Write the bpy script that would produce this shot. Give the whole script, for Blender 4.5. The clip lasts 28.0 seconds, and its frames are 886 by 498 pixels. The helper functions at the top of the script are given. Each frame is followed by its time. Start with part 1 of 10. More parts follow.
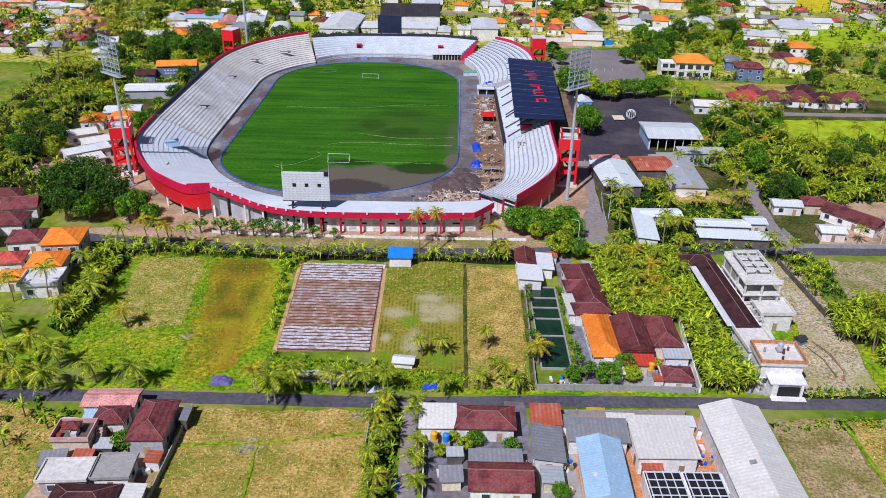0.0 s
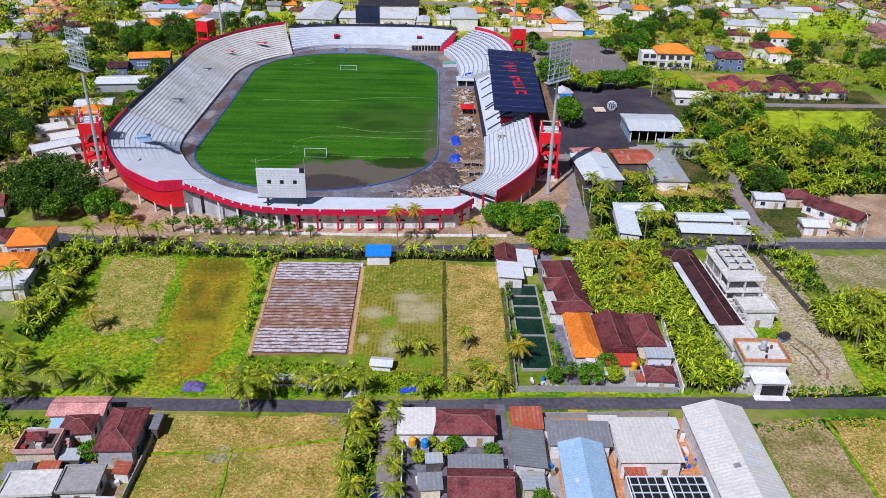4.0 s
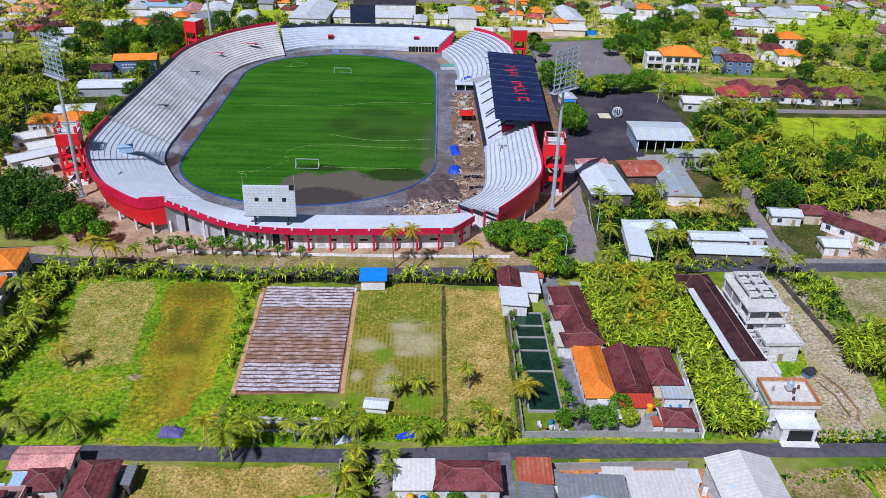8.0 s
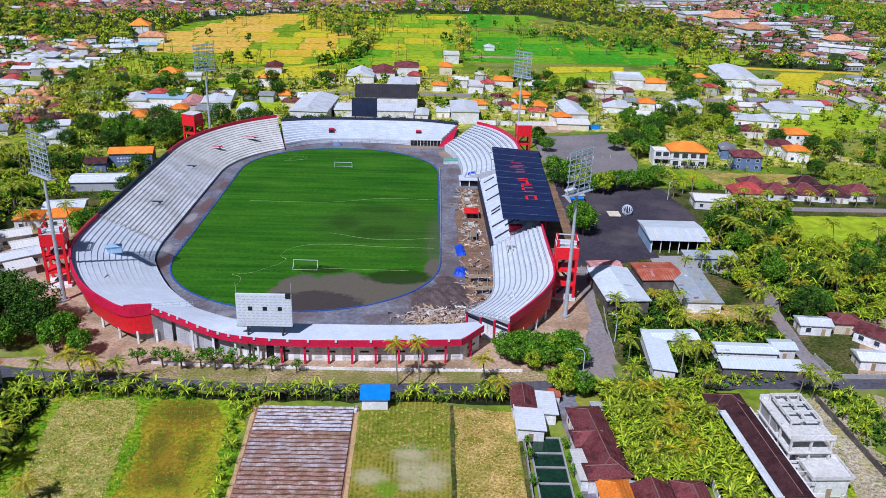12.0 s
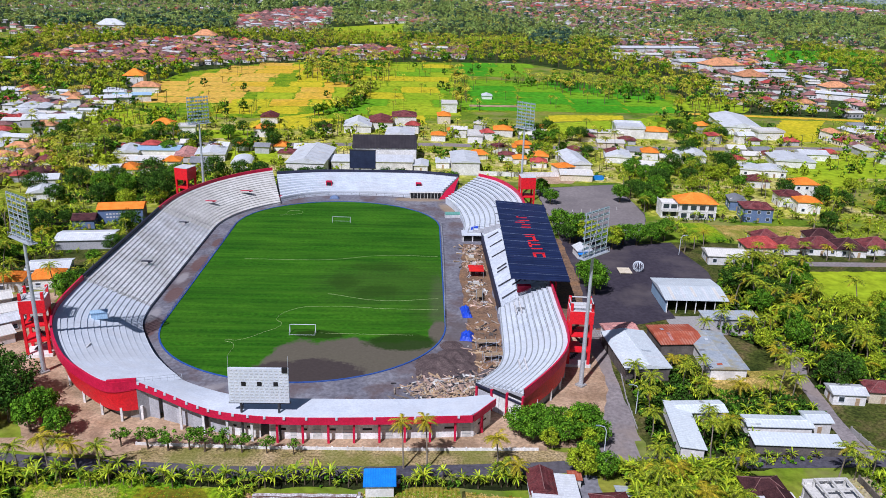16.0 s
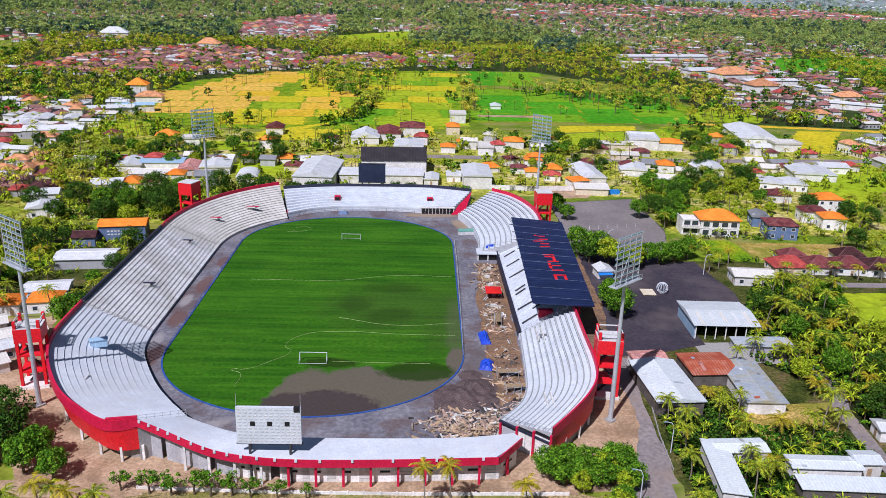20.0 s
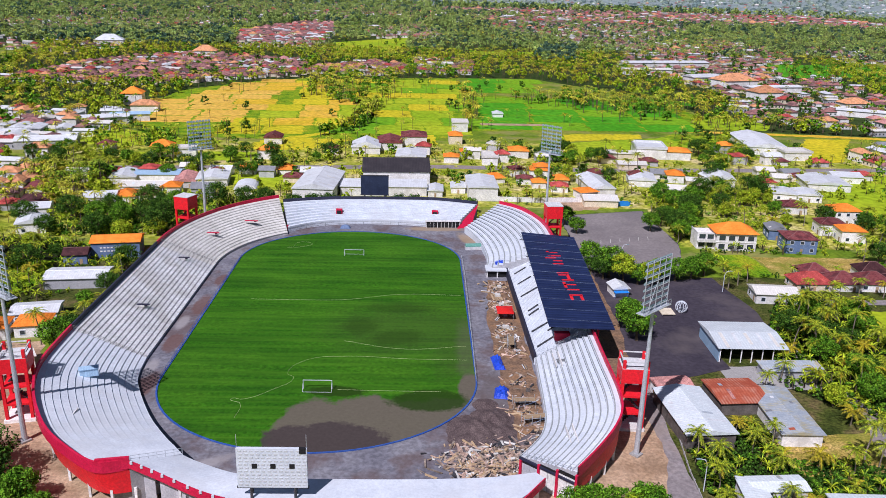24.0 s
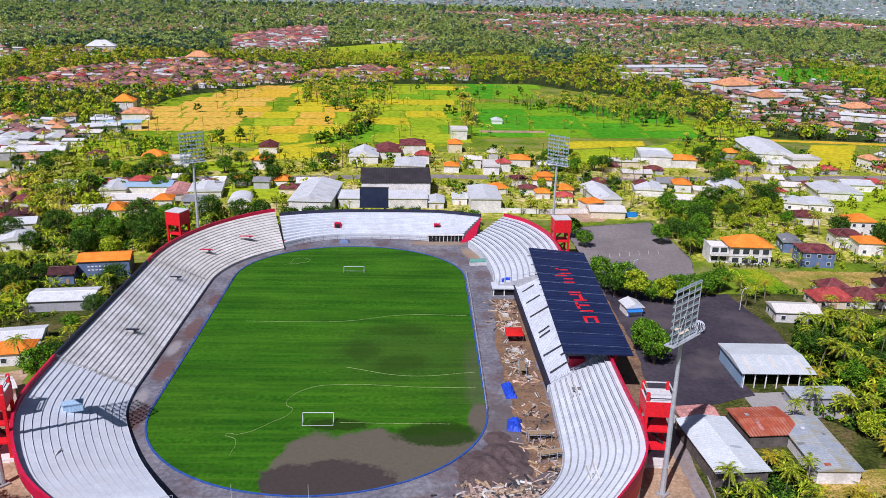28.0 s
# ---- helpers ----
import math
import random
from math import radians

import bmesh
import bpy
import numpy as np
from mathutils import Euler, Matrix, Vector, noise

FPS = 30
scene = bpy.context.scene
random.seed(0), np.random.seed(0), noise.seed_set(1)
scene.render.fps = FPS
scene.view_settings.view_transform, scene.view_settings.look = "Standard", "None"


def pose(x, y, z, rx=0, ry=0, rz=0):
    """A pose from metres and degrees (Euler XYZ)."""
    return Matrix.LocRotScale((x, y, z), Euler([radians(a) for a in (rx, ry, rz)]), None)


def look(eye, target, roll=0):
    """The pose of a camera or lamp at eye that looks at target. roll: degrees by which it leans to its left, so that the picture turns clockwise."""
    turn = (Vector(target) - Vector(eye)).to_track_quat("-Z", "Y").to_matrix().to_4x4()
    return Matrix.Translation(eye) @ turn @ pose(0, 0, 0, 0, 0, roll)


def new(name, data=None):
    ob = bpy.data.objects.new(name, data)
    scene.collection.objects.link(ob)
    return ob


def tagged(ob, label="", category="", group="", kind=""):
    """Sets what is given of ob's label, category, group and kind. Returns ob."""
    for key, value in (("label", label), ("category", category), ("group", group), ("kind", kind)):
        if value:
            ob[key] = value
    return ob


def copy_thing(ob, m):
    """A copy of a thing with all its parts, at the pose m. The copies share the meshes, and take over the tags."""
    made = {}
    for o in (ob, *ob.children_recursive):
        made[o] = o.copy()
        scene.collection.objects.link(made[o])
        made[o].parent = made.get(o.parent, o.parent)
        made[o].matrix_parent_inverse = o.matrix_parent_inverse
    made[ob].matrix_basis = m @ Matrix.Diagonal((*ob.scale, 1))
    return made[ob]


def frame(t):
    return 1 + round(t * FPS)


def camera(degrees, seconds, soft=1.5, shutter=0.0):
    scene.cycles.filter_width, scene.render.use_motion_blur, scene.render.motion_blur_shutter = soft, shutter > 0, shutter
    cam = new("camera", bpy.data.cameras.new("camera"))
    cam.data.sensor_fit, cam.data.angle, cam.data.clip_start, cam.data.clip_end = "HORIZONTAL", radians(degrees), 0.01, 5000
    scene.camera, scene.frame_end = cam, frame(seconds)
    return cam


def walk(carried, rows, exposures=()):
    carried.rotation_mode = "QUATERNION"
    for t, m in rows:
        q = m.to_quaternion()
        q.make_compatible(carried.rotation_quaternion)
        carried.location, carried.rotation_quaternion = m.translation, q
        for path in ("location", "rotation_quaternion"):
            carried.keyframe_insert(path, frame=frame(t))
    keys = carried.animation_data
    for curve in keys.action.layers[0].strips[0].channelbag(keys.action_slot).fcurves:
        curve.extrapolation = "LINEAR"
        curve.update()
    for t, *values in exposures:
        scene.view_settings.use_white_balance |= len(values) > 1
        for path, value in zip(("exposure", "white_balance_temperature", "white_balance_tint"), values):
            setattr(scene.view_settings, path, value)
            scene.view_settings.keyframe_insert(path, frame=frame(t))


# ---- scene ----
cam = camera(58.1, 28.0, soft=0.6)
PATH = [
    (0, (0.224, -0.495, 99.49), (0.211, 1.283, 98.575), 1.1),
    (0.5, (0.308, -0.989, 99.62), (0.284, 0.789, 98.704), 1.1),
    (1, (0.529, -1.528, 99.581), (0.492, 0.25, 98.665), 1.2),
    (1.5, (0.737, -1.569, 99.506), (0.706, 0.209, 98.591), 1.1),
    (2, (0.68, -0.897, 99.29), (0.659, 0.88, 98.373), 1.3),
    (2.5, (0.768, -0.024, 99.341), (0.768, 1.75, 98.419), 1.3),
    (3, (0.896, 1.139, 99.479), (0.915, 2.91, 98.55), 1.3),
    (3.5, (1.02, 2.506, 99.578), (1.047, 4.274, 98.643), 1.3),
    (5.5, (1.216, 9.25, 99.784), (1.253, 11.011, 98.837), 1.3),
    (6, (1.166, 11.161, 99.814), (1.204, 12.92, 98.864), 1.3),
    (6.5, (0.964, 12.963, 99.858), (1.003, 14.722, 98.907), 1.5),
    (7, (0.963, 15.105, 99.785), (1.002, 16.864, 98.833), 1.4),
    (7.5, (0.677, 17.014, 99.876), (0.717, 18.772, 98.923), 1.5),
    (8, (0.49, 18.991, 99.967), (0.531, 20.749, 99.013), 1.5),
    (8.5, (0.24, 20.924, 100.134), (0.281, 22.681, 99.18), 1.6),
    (9, (0.017, 22.856, 100.06), (0.062, 24.614, 99.107), 1.6),
    (9.5, (-0.267, 24.838, 100.138), (-0.22, 26.595, 99.185), 1.7),
    (10, (-0.475, 26.835, 100.031), (-0.427, 28.593, 99.079), 1.7),
    (10.5, (-0.839, 28.787, 99.944), (-0.79, 30.546, 98.993), 1.7),
    (11, (-1.281, 30.61, 99.791), (-1.23, 32.37, 98.842), 1.8),
    (11.5, (-1.586, 32.675, 99.852), (-1.538, 34.465, 98.96), 1.8),
    (12, (-2.105, 34.347, 99.694), (-2.058, 36.194, 98.928), 1.8),
    (12.5, (-2.423, 36.225, 99.409), (-2.375, 38.099, 98.711), 1.7),
    (13, (-2.919, 37.857, 99.777), (-2.862, 39.739, 99.104), 1.8),
    (13.5, (-3.348, 39.479, 99.697), (-3.286, 41.362, 99.026), 1.9),
    (15.5, (-4.585, 46.759, 99.577), (-4.524, 48.645, 98.913), 1.7),
    (16, (-5.053, 48.231, 99.743), (-4.994, 50.118, 99.08), 1.6),
    (16.5, (-5.599, 50.101, 99.506), (-5.541, 51.989, 98.847), 1.7),
    (17, (-5.923, 51.786, 99.572), (-5.866, 53.674, 98.913), 1.6),
    (17.5, (-6.503, 53.394, 99.397), (-6.446, 55.283, 98.743), 1.7),
    (18, (-7.091, 54.872, 99.705), (-7.034, 56.761, 99.051), 1.7),
    (18.5, (-7.814, 56.685, 99.474), (-7.756, 58.574, 98.822), 1.8),
    (19, (-8.367, 58.268, 99.626), (-8.31, 60.159, 98.976), 1.7),
    (19.5, (-8.866, 59.711, 99.525), (-8.811, 61.602, 98.877), 1.7),
    (20, (-9.201, 61.108, 100.044), (-9.148, 63.0, 99.397), 1.6),
    (20.5, (-9.778, 62.866, 99.529), (-9.725, 64.759, 98.886), 1.6),
    (21, (-10.453, 64.316, 99.524), (-10.4, 66.21, 98.884), 1.7),
    (21.5, (-10.924, 65.841, 99.478), (-10.869, 67.735, 98.839), 1.7),
    (23.5, (-12.341, 72.319, 99.547), (-12.282, 74.216, 98.915), 1.5),
    (24, (-12.809, 74.02, 99.661), (-12.748, 75.917, 99.028), 1.5),
    (24.5, (-13.424, 75.32, 99.864), (-13.361, 77.217, 99.232), 1.5),
    (25, (-13.396, 76.99, 99.604), (-13.333, 78.887, 98.975), 1.4),
    (25.5, (-13.884, 78.623, 99.739), (-13.82, 80.52, 99.11), 1.5),
    (26, (-14.049, 80.548, 99.706), (-13.983, 82.447, 99.079), 1.4),
    (26.5, (-14.474, 82.158, 99.799), (-14.406, 84.056, 99.174), 1.3),
    (27, (-14.893, 83.819, 99.939), (-14.823, 85.717, 99.314), 1.3),
    (27.5, (-15.329, 85.619, 99.895), (-15.257, 87.518, 99.271), 1.3),
    (28, (-15.719, 87.443, 100.011), (-15.645, 89.342, 99.387), 1.3),
]
EXPOSURES = ((0.0, -0.15, 5830, 20), (3.0, -0.18, 5780, 20), (7.0, -0.18, 5640, 19), (10.0, -0.24, 5420, 19), (13.0, -0.12, 5450, 19), (16.0, -0.12, 5730, 19), (20.0, -0.10, 5890, 21), (28.0, -0.09, 5950, 23))
walk(cam, [(t, look(eye, target, roll)) for t, eye, target, roll in PATH], exposures=EXPOSURES)

# ---- world, sun, exposure ----
SUN_DIR = Vector((-0.42, -0.72, 1.02)).normalized()
sun = new("sun", bpy.data.lights.new("sun", "SUN"))
sun.data.energy, sun.data.angle, sun.data.color = 5.0, radians(0.6), (1.0, 0.965, 0.92)
sun.matrix_world = look((0, 0, 300), Vector((0, 0, 300)) - SUN_DIR)
world = bpy.data.worlds.new("sky")
scene.world = world
world.use_nodes = True
_n = world.node_tree.nodes
_sky = _n.new("ShaderNodeTexSky")
_sky.sky_type, _sky.sun_disc = "NISHITA", False
_sky.sun_elevation = math.asin(SUN_DIR.z)
_sky.sun_rotation = math.atan2(SUN_DIR.x, SUN_DIR.y)
_n["Background"].inputs[1].default_value = 0.04
world.node_tree.links.new(_sky.outputs[0], _n["Background"].inputs[0])


# ---- materials ----
W = "world"


def mat(name, cols, scale=0.5, rough=0.85, bump=0.15, metal=0.0, space="object", stripes=None, rnd=0.0, fine=6.0, blotch=None, leaf=0.0, spec=0.3, amp=0.25):
    """Two scales of noise between the colours; stripes = (axis, period, colour or None, bump); blotch = (colour, scale, amount);
    rnd: brightness by object; leaf: share of light let through."""
    m = bpy.data.materials.new(name)
    m.use_nodes = True
    nt = m.node_tree
    N, L = nt.nodes, nt.links
    bsdf = N["Principled BSDF"]
    bsdf.inputs["Roughness"].default_value, bsdf.inputs["Metallic"].default_value = rough, metal
    bsdf.inputs["Specular IOR Level"].default_value = spec if rough < 0.7 else spec * 0.35
    if space == "world":
        co = N.new("ShaderNodeNewGeometry").outputs["Position"]
    else:
        co = N.new("ShaderNodeTexCoord").outputs["Object"]

    def noise_tex(sc, detail=4.0, rg=0.6):
        t = N.new("ShaderNodeTexNoise")
        t.inputs["Scale"].default_value, t.inputs["Detail"].default_value, t.inputs["Roughness"].default_value = sc, detail, rg
        L.new(co, t.inputs["Vector"])
        return t.outputs["Fac"]

    def mixc(fac, a, b, mode="MIX"):
        x = N.new("ShaderNodeMix")
        x.data_type, x.blend_type = "RGBA", mode
        for sock, v in ((x.inputs[0], fac), (x.inputs[6], a), (x.inputs[7], b)):
            if isinstance(v, (int, float)):
                sock.default_value = v
            elif isinstance(v, tuple):
                sock.default_value = (*v, 1)
            else:
                L.new(v, sock)
        return x.outputs[2]

    def ramp(fac, stops):
        r = N.new("ShaderNodeValToRGB")
        e = r.color_ramp.elements
        while len(e) < len(stops):
            e.new(0.5)
        for el, (p, c) in zip(e, stops):
            el.position, el.color = p, (*c, 1)
        L.new(fac, r.inputs[0])
        return r.outputs[0]

    n1 = noise_tex(scale)
    k = len(cols)
    col = ramp(n1, [(0.32 + 0.36 * i / max(1, k - 1), c) for i, c in enumerate(cols)]) if k > 1 else ramp(n1, [(0.3, cols[0]), (0.7, cols[0])])
    n2 = noise_tex(scale * fine, 3.0)
    col = mixc(1.0, col, ramp(n2, [(0.36 if space == W else 0.25, (1 - amp,) * 3), (0.64 if space == W else 0.75, (1 + 0.85 * amp,) * 3)]), "MULTIPLY")
    if blotch:
        col = mixc(ramp(noise_tex(blotch[1], 5.0), [(0.5 - 0.02, (0,) * 3), (0.62, (blotch[2],) * 3)]), col, blotch[0])
    height = n2
    if stripes:
        axis, period, scol, amount = stripes
        sep = N.new("ShaderNodeSeparateXYZ")
        L.new(co, sep.inputs[0])
        w = N.new("ShaderNodeMath")
        w.operation = "MULTIPLY"
        L.new(sep.outputs[axis], w.inputs[0])
        w.inputs[1].default_value = 2 * math.pi / period
        s = N.new("ShaderNodeMath")
        s.operation = "SINE"
        L.new(w.outputs[0], s.inputs[0])
        a = N.new("ShaderNodeMath")
        a.operation, a.inputs[1].default_value, a.inputs[2].default_value = "MULTIPLY_ADD", 0.5, 0.5
        L.new(s.outputs[0], a.inputs[0])
        if scol:
            j = N.new("ShaderNodeMath")
            j.operation = "MULTIPLY"
            L.new(a.outputs[0], j.inputs[0])
            L.new(ramp(noise_tex(scale * 0.7), [(0.3, (0.15,) * 3), (0.65, (1,) * 3)]), j.inputs[1])
            col = mixc(j.outputs[0], col, scol)
        add = N.new("ShaderNodeMath")
        add.operation, add.inputs[1].default_value = "MULTIPLY_ADD", amount
        L.new(a.outputs[0], add.inputs[0])
        L.new(n2, add.inputs[2])
        height = add.outputs[0]
    if rnd:
        info = N.new("ShaderNodeObjectInfo").outputs["Random"] if leaf == 0 else N.new("ShaderNodeNewGeometry").outputs["Random Per Island"]
        col = mixc(1.0, col, ramp(info, [(0.0, (1 - rnd,) * 3), (1.0, (1 + rnd,) * 3)]), "MULTIPLY")
    L.new(col, bsdf.inputs["Base Color"])
    if bump:
        b = N.new("ShaderNodeBump")
        b.inputs["Strength"].default_value, b.inputs["Distance"].default_value = min(1, bump * 2), 0.1
        L.new(height, b.inputs["Height"])
        L.new(b.outputs[0], bsdf.inputs["Normal"])
    if leaf:
        tr = N.new("ShaderNodeBsdfTranslucent")
        L.new(col, tr.inputs[0])
        mx = N.new("ShaderNodeMixShader")
        mx.inputs[0].default_value = leaf
        L.new(bsdf.outputs[0], mx.inputs[1])
        L.new(tr.outputs[0], mx.inputs[2])
        L.new(mx.outputs[0], N["Material Output"].inputs[0])
    return m


def patched(m, layers, rag=0.9):
    """Lay stains with soft wandering edges over a material; a layer is (colours, strength, softness, ellipses of (x, y, rx, ry, turn))."""
    nt = m.node_tree
    N, L = nt.nodes, nt.links
    bsdf = N["Principled BSDF"]
    geo = N.new("ShaderNodeNewGeometry").outputs["Position"]

    def op(kind, a, b=None, c=None):
        x = N.new("ShaderNodeMath")
        x.operation = kind
        for s, v in zip(x.inputs, (a, b, c)):
            if isinstance(v, (int, float)):
                s.default_value = v
            elif v is not None:
                L.new(v, s)
        return x.outputs[0]

    sep = N.new("ShaderNodeSeparateXYZ")
    L.new(geo, sep.inputs[0])
    nz = []
    for sc in (0.16, 1.1):
        t = N.new("ShaderNodeTexNoise")
        t.inputs["Scale"].default_value, t.inputs["Detail"].default_value, t.inputs["Roughness"].default_value = sc, 6.0, 0.62
        L.new(geo, t.inputs["Vector"])
        nz.append(t.outputs["Fac"])
    for (ca, cb), strength, soft, ells in layers:
        best = None
        for cx, cy, rx, ry, turn in ells:
            c, s = math.cos(radians(turn)), math.sin(radians(turn))
            dx, dy = op("SUBTRACT", sep.outputs[0], cx), op("SUBTRACT", sep.outputs[1], cy)
            u = op("MULTIPLY_ADD", dx, c / rx, op("MULTIPLY", dy, s / rx))
            v = op("MULTIPLY_ADD", dy, c / ry, op("MULTIPLY", dx, -s / ry))
            d = op("SQRT", op("ADD", op("MULTIPLY", u, u), op("MULTIPLY", v, v)))
            best = d if best is None else op("MINIMUM", best, d)
        d = op("MULTIPLY_ADD", op("SUBTRACT", nz[0], 0.5), rag, best)
        d = op("MULTIPLY_ADD", op("SUBTRACT", nz[1], 0.5), soft, d)
        r = N.new("ShaderNodeMapRange")
        r.inputs["From Min"].default_value, r.inputs["From Max"].default_value = 1.0 + soft / 3, 1.0 - soft / 3
        r.inputs["To Max"].default_value = strength
        L.new(d, r.inputs["Value"])
        tone = N.new("ShaderNodeMix")
        tone.data_type = "RGBA"
        L.new(nz[1], tone.inputs[0])
        tone.inputs[6].default_value, tone.inputs[7].default_value = (*ca, 1), (*cb, 1)
        mx = N.new("ShaderNodeMix")
        mx.data_type = "RGBA"
        L.new(r.outputs[0], mx.inputs[0])
        L.new(bsdf.inputs["Base Color"].links[0].from_socket, mx.inputs[6])
        L.new(tone.outputs[2], mx.inputs[7])
        L.new(mx.outputs[2], bsdf.inputs["Base Color"])
    return m


def streaked(m, colour, along, across, strength):
    """Uneven streaks along x, as of a mower."""
    nt = m.node_tree
    N, L = nt.nodes, nt.links
    bsdf = N["Principled BSDF"]
    mp = N.new("ShaderNodeMapping")
    mp.inputs["Scale"].default_value = (along, across, 1)
    L.new(N.new("ShaderNodeNewGeometry").outputs["Position"], mp.inputs["Vector"])
    t = N.new("ShaderNodeTexNoise")
    t.inputs["Scale"].default_value, t.inputs["Detail"].default_value, t.inputs["Roughness"].default_value = 1.0, 5.0, 0.7
    L.new(mp.outputs[0], t.inputs["Vector"])
    r = N.new("ShaderNodeMapRange")
    r.inputs["From Min"].default_value, r.inputs["From Max"].default_value, r.inputs["To Max"].default_value = 0.42, 0.66, strength
    L.new(t.outputs["Fac"], r.inputs["Value"])
    mx = N.new("ShaderNodeMix")
    mx.data_type = "RGBA"
    L.new(r.outputs[0], mx.inputs[0])
    L.new(bsdf.inputs["Base Color"].links[0].from_socket, mx.inputs[6])
    mx.inputs[7].default_value = (*colour, 1)
    L.new(mx.outputs[2], bsdf.inputs["Base Color"])
    return m


# Leaf litter; the shade under the plants is put into its near-black colour.
M_litter_shade = mat("shaded_leaf_litter", [(0.012, 0.017, 0.005), (0.032, 0.040, 0.011)], 0.25, space=W, fine=9, bump=0.2, amp=0.4)
M_weedy = mat("weedy_earth", [(0.030, 0.046, 0.008), (0.070, 0.085, 0.016), (0.15, 0.115, 0.05)], 0.12, space=W, fine=10, bump=0.25, amp=0.5)
M_ground = mat("ground_grass", [(0.07, 0.15, 0.008), (0.16, 0.235, 0.014), (0.27, 0.265, 0.04)], 0.03, space=W, fine=14, blotch=((0.30, 0.25, 0.11), 0.05, 0.5))
M_pitch = mat("pitch_turf", [(0.022, 0.112, 0.003), (0.034, 0.140, 0.004), (0.050, 0.165, 0.006)], 0.05, space=W, fine=18, bump=0.05, rough=0.95, amp=0.3)
streaked(M_pitch, (0.060, 0.185, 0.008), 0.012, 0.55, 0.85)
streaked(M_pitch, (0.010, 0.060, 0.003), 0.02, 0.22, 0.65)
MUD, MUD_DARK, TURF_DARK = ((0.098, 0.084, 0.062), (0.150, 0.130, 0.100)), ((0.042, 0.033, 0.032), (0.074, 0.058, 0.057)), ((0.012, 0.036, 0.003), (0.024, 0.060, 0.005))
patched(M_pitch, (
    (((0.024, 0.070, 0.008), (0.058, 0.085, 0.020)), 0.5, 1.1, ((-16, 296, 22, 18, 0), (-2, 288, 8, 24, 0))),
    (TURF_DARK, 0.5, 1.0, ((-19, 311, 12, 3.2, 0), (-19, 289, 8, 5, 20), (-30, 297, 5, 6, 0))),
    (MUD, 0.32, 0.9, ((1.8, 276, 3.2, 26, 0),)),
    (MUD, 0.97, 0.30, ((-24, 238, 21, 15, 0), (-40, 238, 6.5, 15, -12), (-9, 243, 13, 9, 30), (1.4, 258, 3.4, 9, 0))),
    (MUD_DARK, 0.92, 0.22, ((-32, 231, 15, 9.5, 0), (-43, 233, 5, 6, 0))),
    (TURF_DARK, 0.9, 0.35, ((-9.5, 252, 10, 5.4, 0), (-33, 256, 7.5, 2.6, 0))),
))
M_track = mat("track_concrete", [(0.138, 0.137, 0.166), (0.186, 0.184, 0.215), (0.225, 0.222, 0.245)], 0.08, space=W, fine=10, blotch=((0.12, 0.08, 0.075), 0.09, 0.7))
patched(M_track, (
    (((0.115, 0.065, 0.06), (0.17, 0.10, 0.09)), 0.85, 0.5, ((-82, 312, 2.6, 8, 0), (-82.5, 284, 2.6, 6, 0), (-82.5, 258, 3.0, 7, -6), (-81, 335, 2, 5, 0))),
    (((0.30, 0.22, 0.13), (0.40, 0.30, 0.19)), 0.7, 0.7, ((-6, 399, 12, 3, 0), (8, 383, 3, 10, 20))),
    (((0.09, 0.075, 0.075), (0.15, 0.12, 0.11)), 0.7, 0.9, ((8, 232, 10, 9, 0), (7, 255, 4, 14, 0), (-70, 226, 6, 5, 40))),
    (((0.30, 0.28, 0.29), (0.38, 0.36, 0.36)), 0.7, 0.9, ((-84, 298, 1.6, 5, 0), (-60, 222, 8, 2, 35), (-84, 268, 1.6, 5, 0))),
))
M_asphalt = mat("asphalt", [(0.215, 0.190, 0.192), (0.285, 0.255, 0.255)], 0.1, space=W, fine=10, amp=0.2, blotch=((0.30, 0.24, 0.20), 0.06, 0.6))
M_lane = mat("lane_asphalt", [(0.072, 0.070, 0.090), (0.108, 0.102, 0.125)], 0.1, space=W, fine=10, blotch=((0.135, 0.12, 0.12), 0.06, 0.5))
M_townground = mat("yards_and_gardens", [(0.16, 0.26, 0.010), (0.38, 0.37, 0.05), (0.58, 0.49, 0.24)], 0.05, space=W, fine=8, amp=0.5, blotch=((0.20, 0.26, 0.012), 0.03, 0.6))
M_asphalt_dark = mat("dark_asphalt", [(0.042, 0.036, 0.050), (0.070, 0.060, 0.076)], 0.05, space=W, fine=16, amp=0.15, blotch=((0.13, 0.11, 0.11), 0.035, 0.6))
M_sand = mat("sandy_soil", [(0.38, 0.255, 0.155), (0.52, 0.37, 0.25)], 0.15, space=W, fine=9, blotch=((0.2, 0.13, 0.08), 0.1, 0.6))
M_straw = mat("straw_stubble", [(0.20, 0.22, 0.016), (0.38, 0.33, 0.075), (0.52, 0.42, 0.16)], 0.22, space=W, fine=8, bump=0.3, blotch=((0.14, 0.22, 0.012), 0.05, 0.5), amp=0.5)
M_dry = mat("dry_field", [(0.22, 0.20, 0.025), (0.41, 0.29, 0.075), (0.56, 0.395, 0.135)], 0.2, space=W, fine=9, bump=0.35, blotch=((0.15, 0.21, 0.014), 0.06, 0.6), amp=0.5)
M_rust_field = mat("rusty_field", [(0.13, 0.21, 0.006), (0.27, 0.28, 0.010), (0.40, 0.34, 0.016)], 0.09, space=W, fine=12, bump=0.3, amp=0.55)
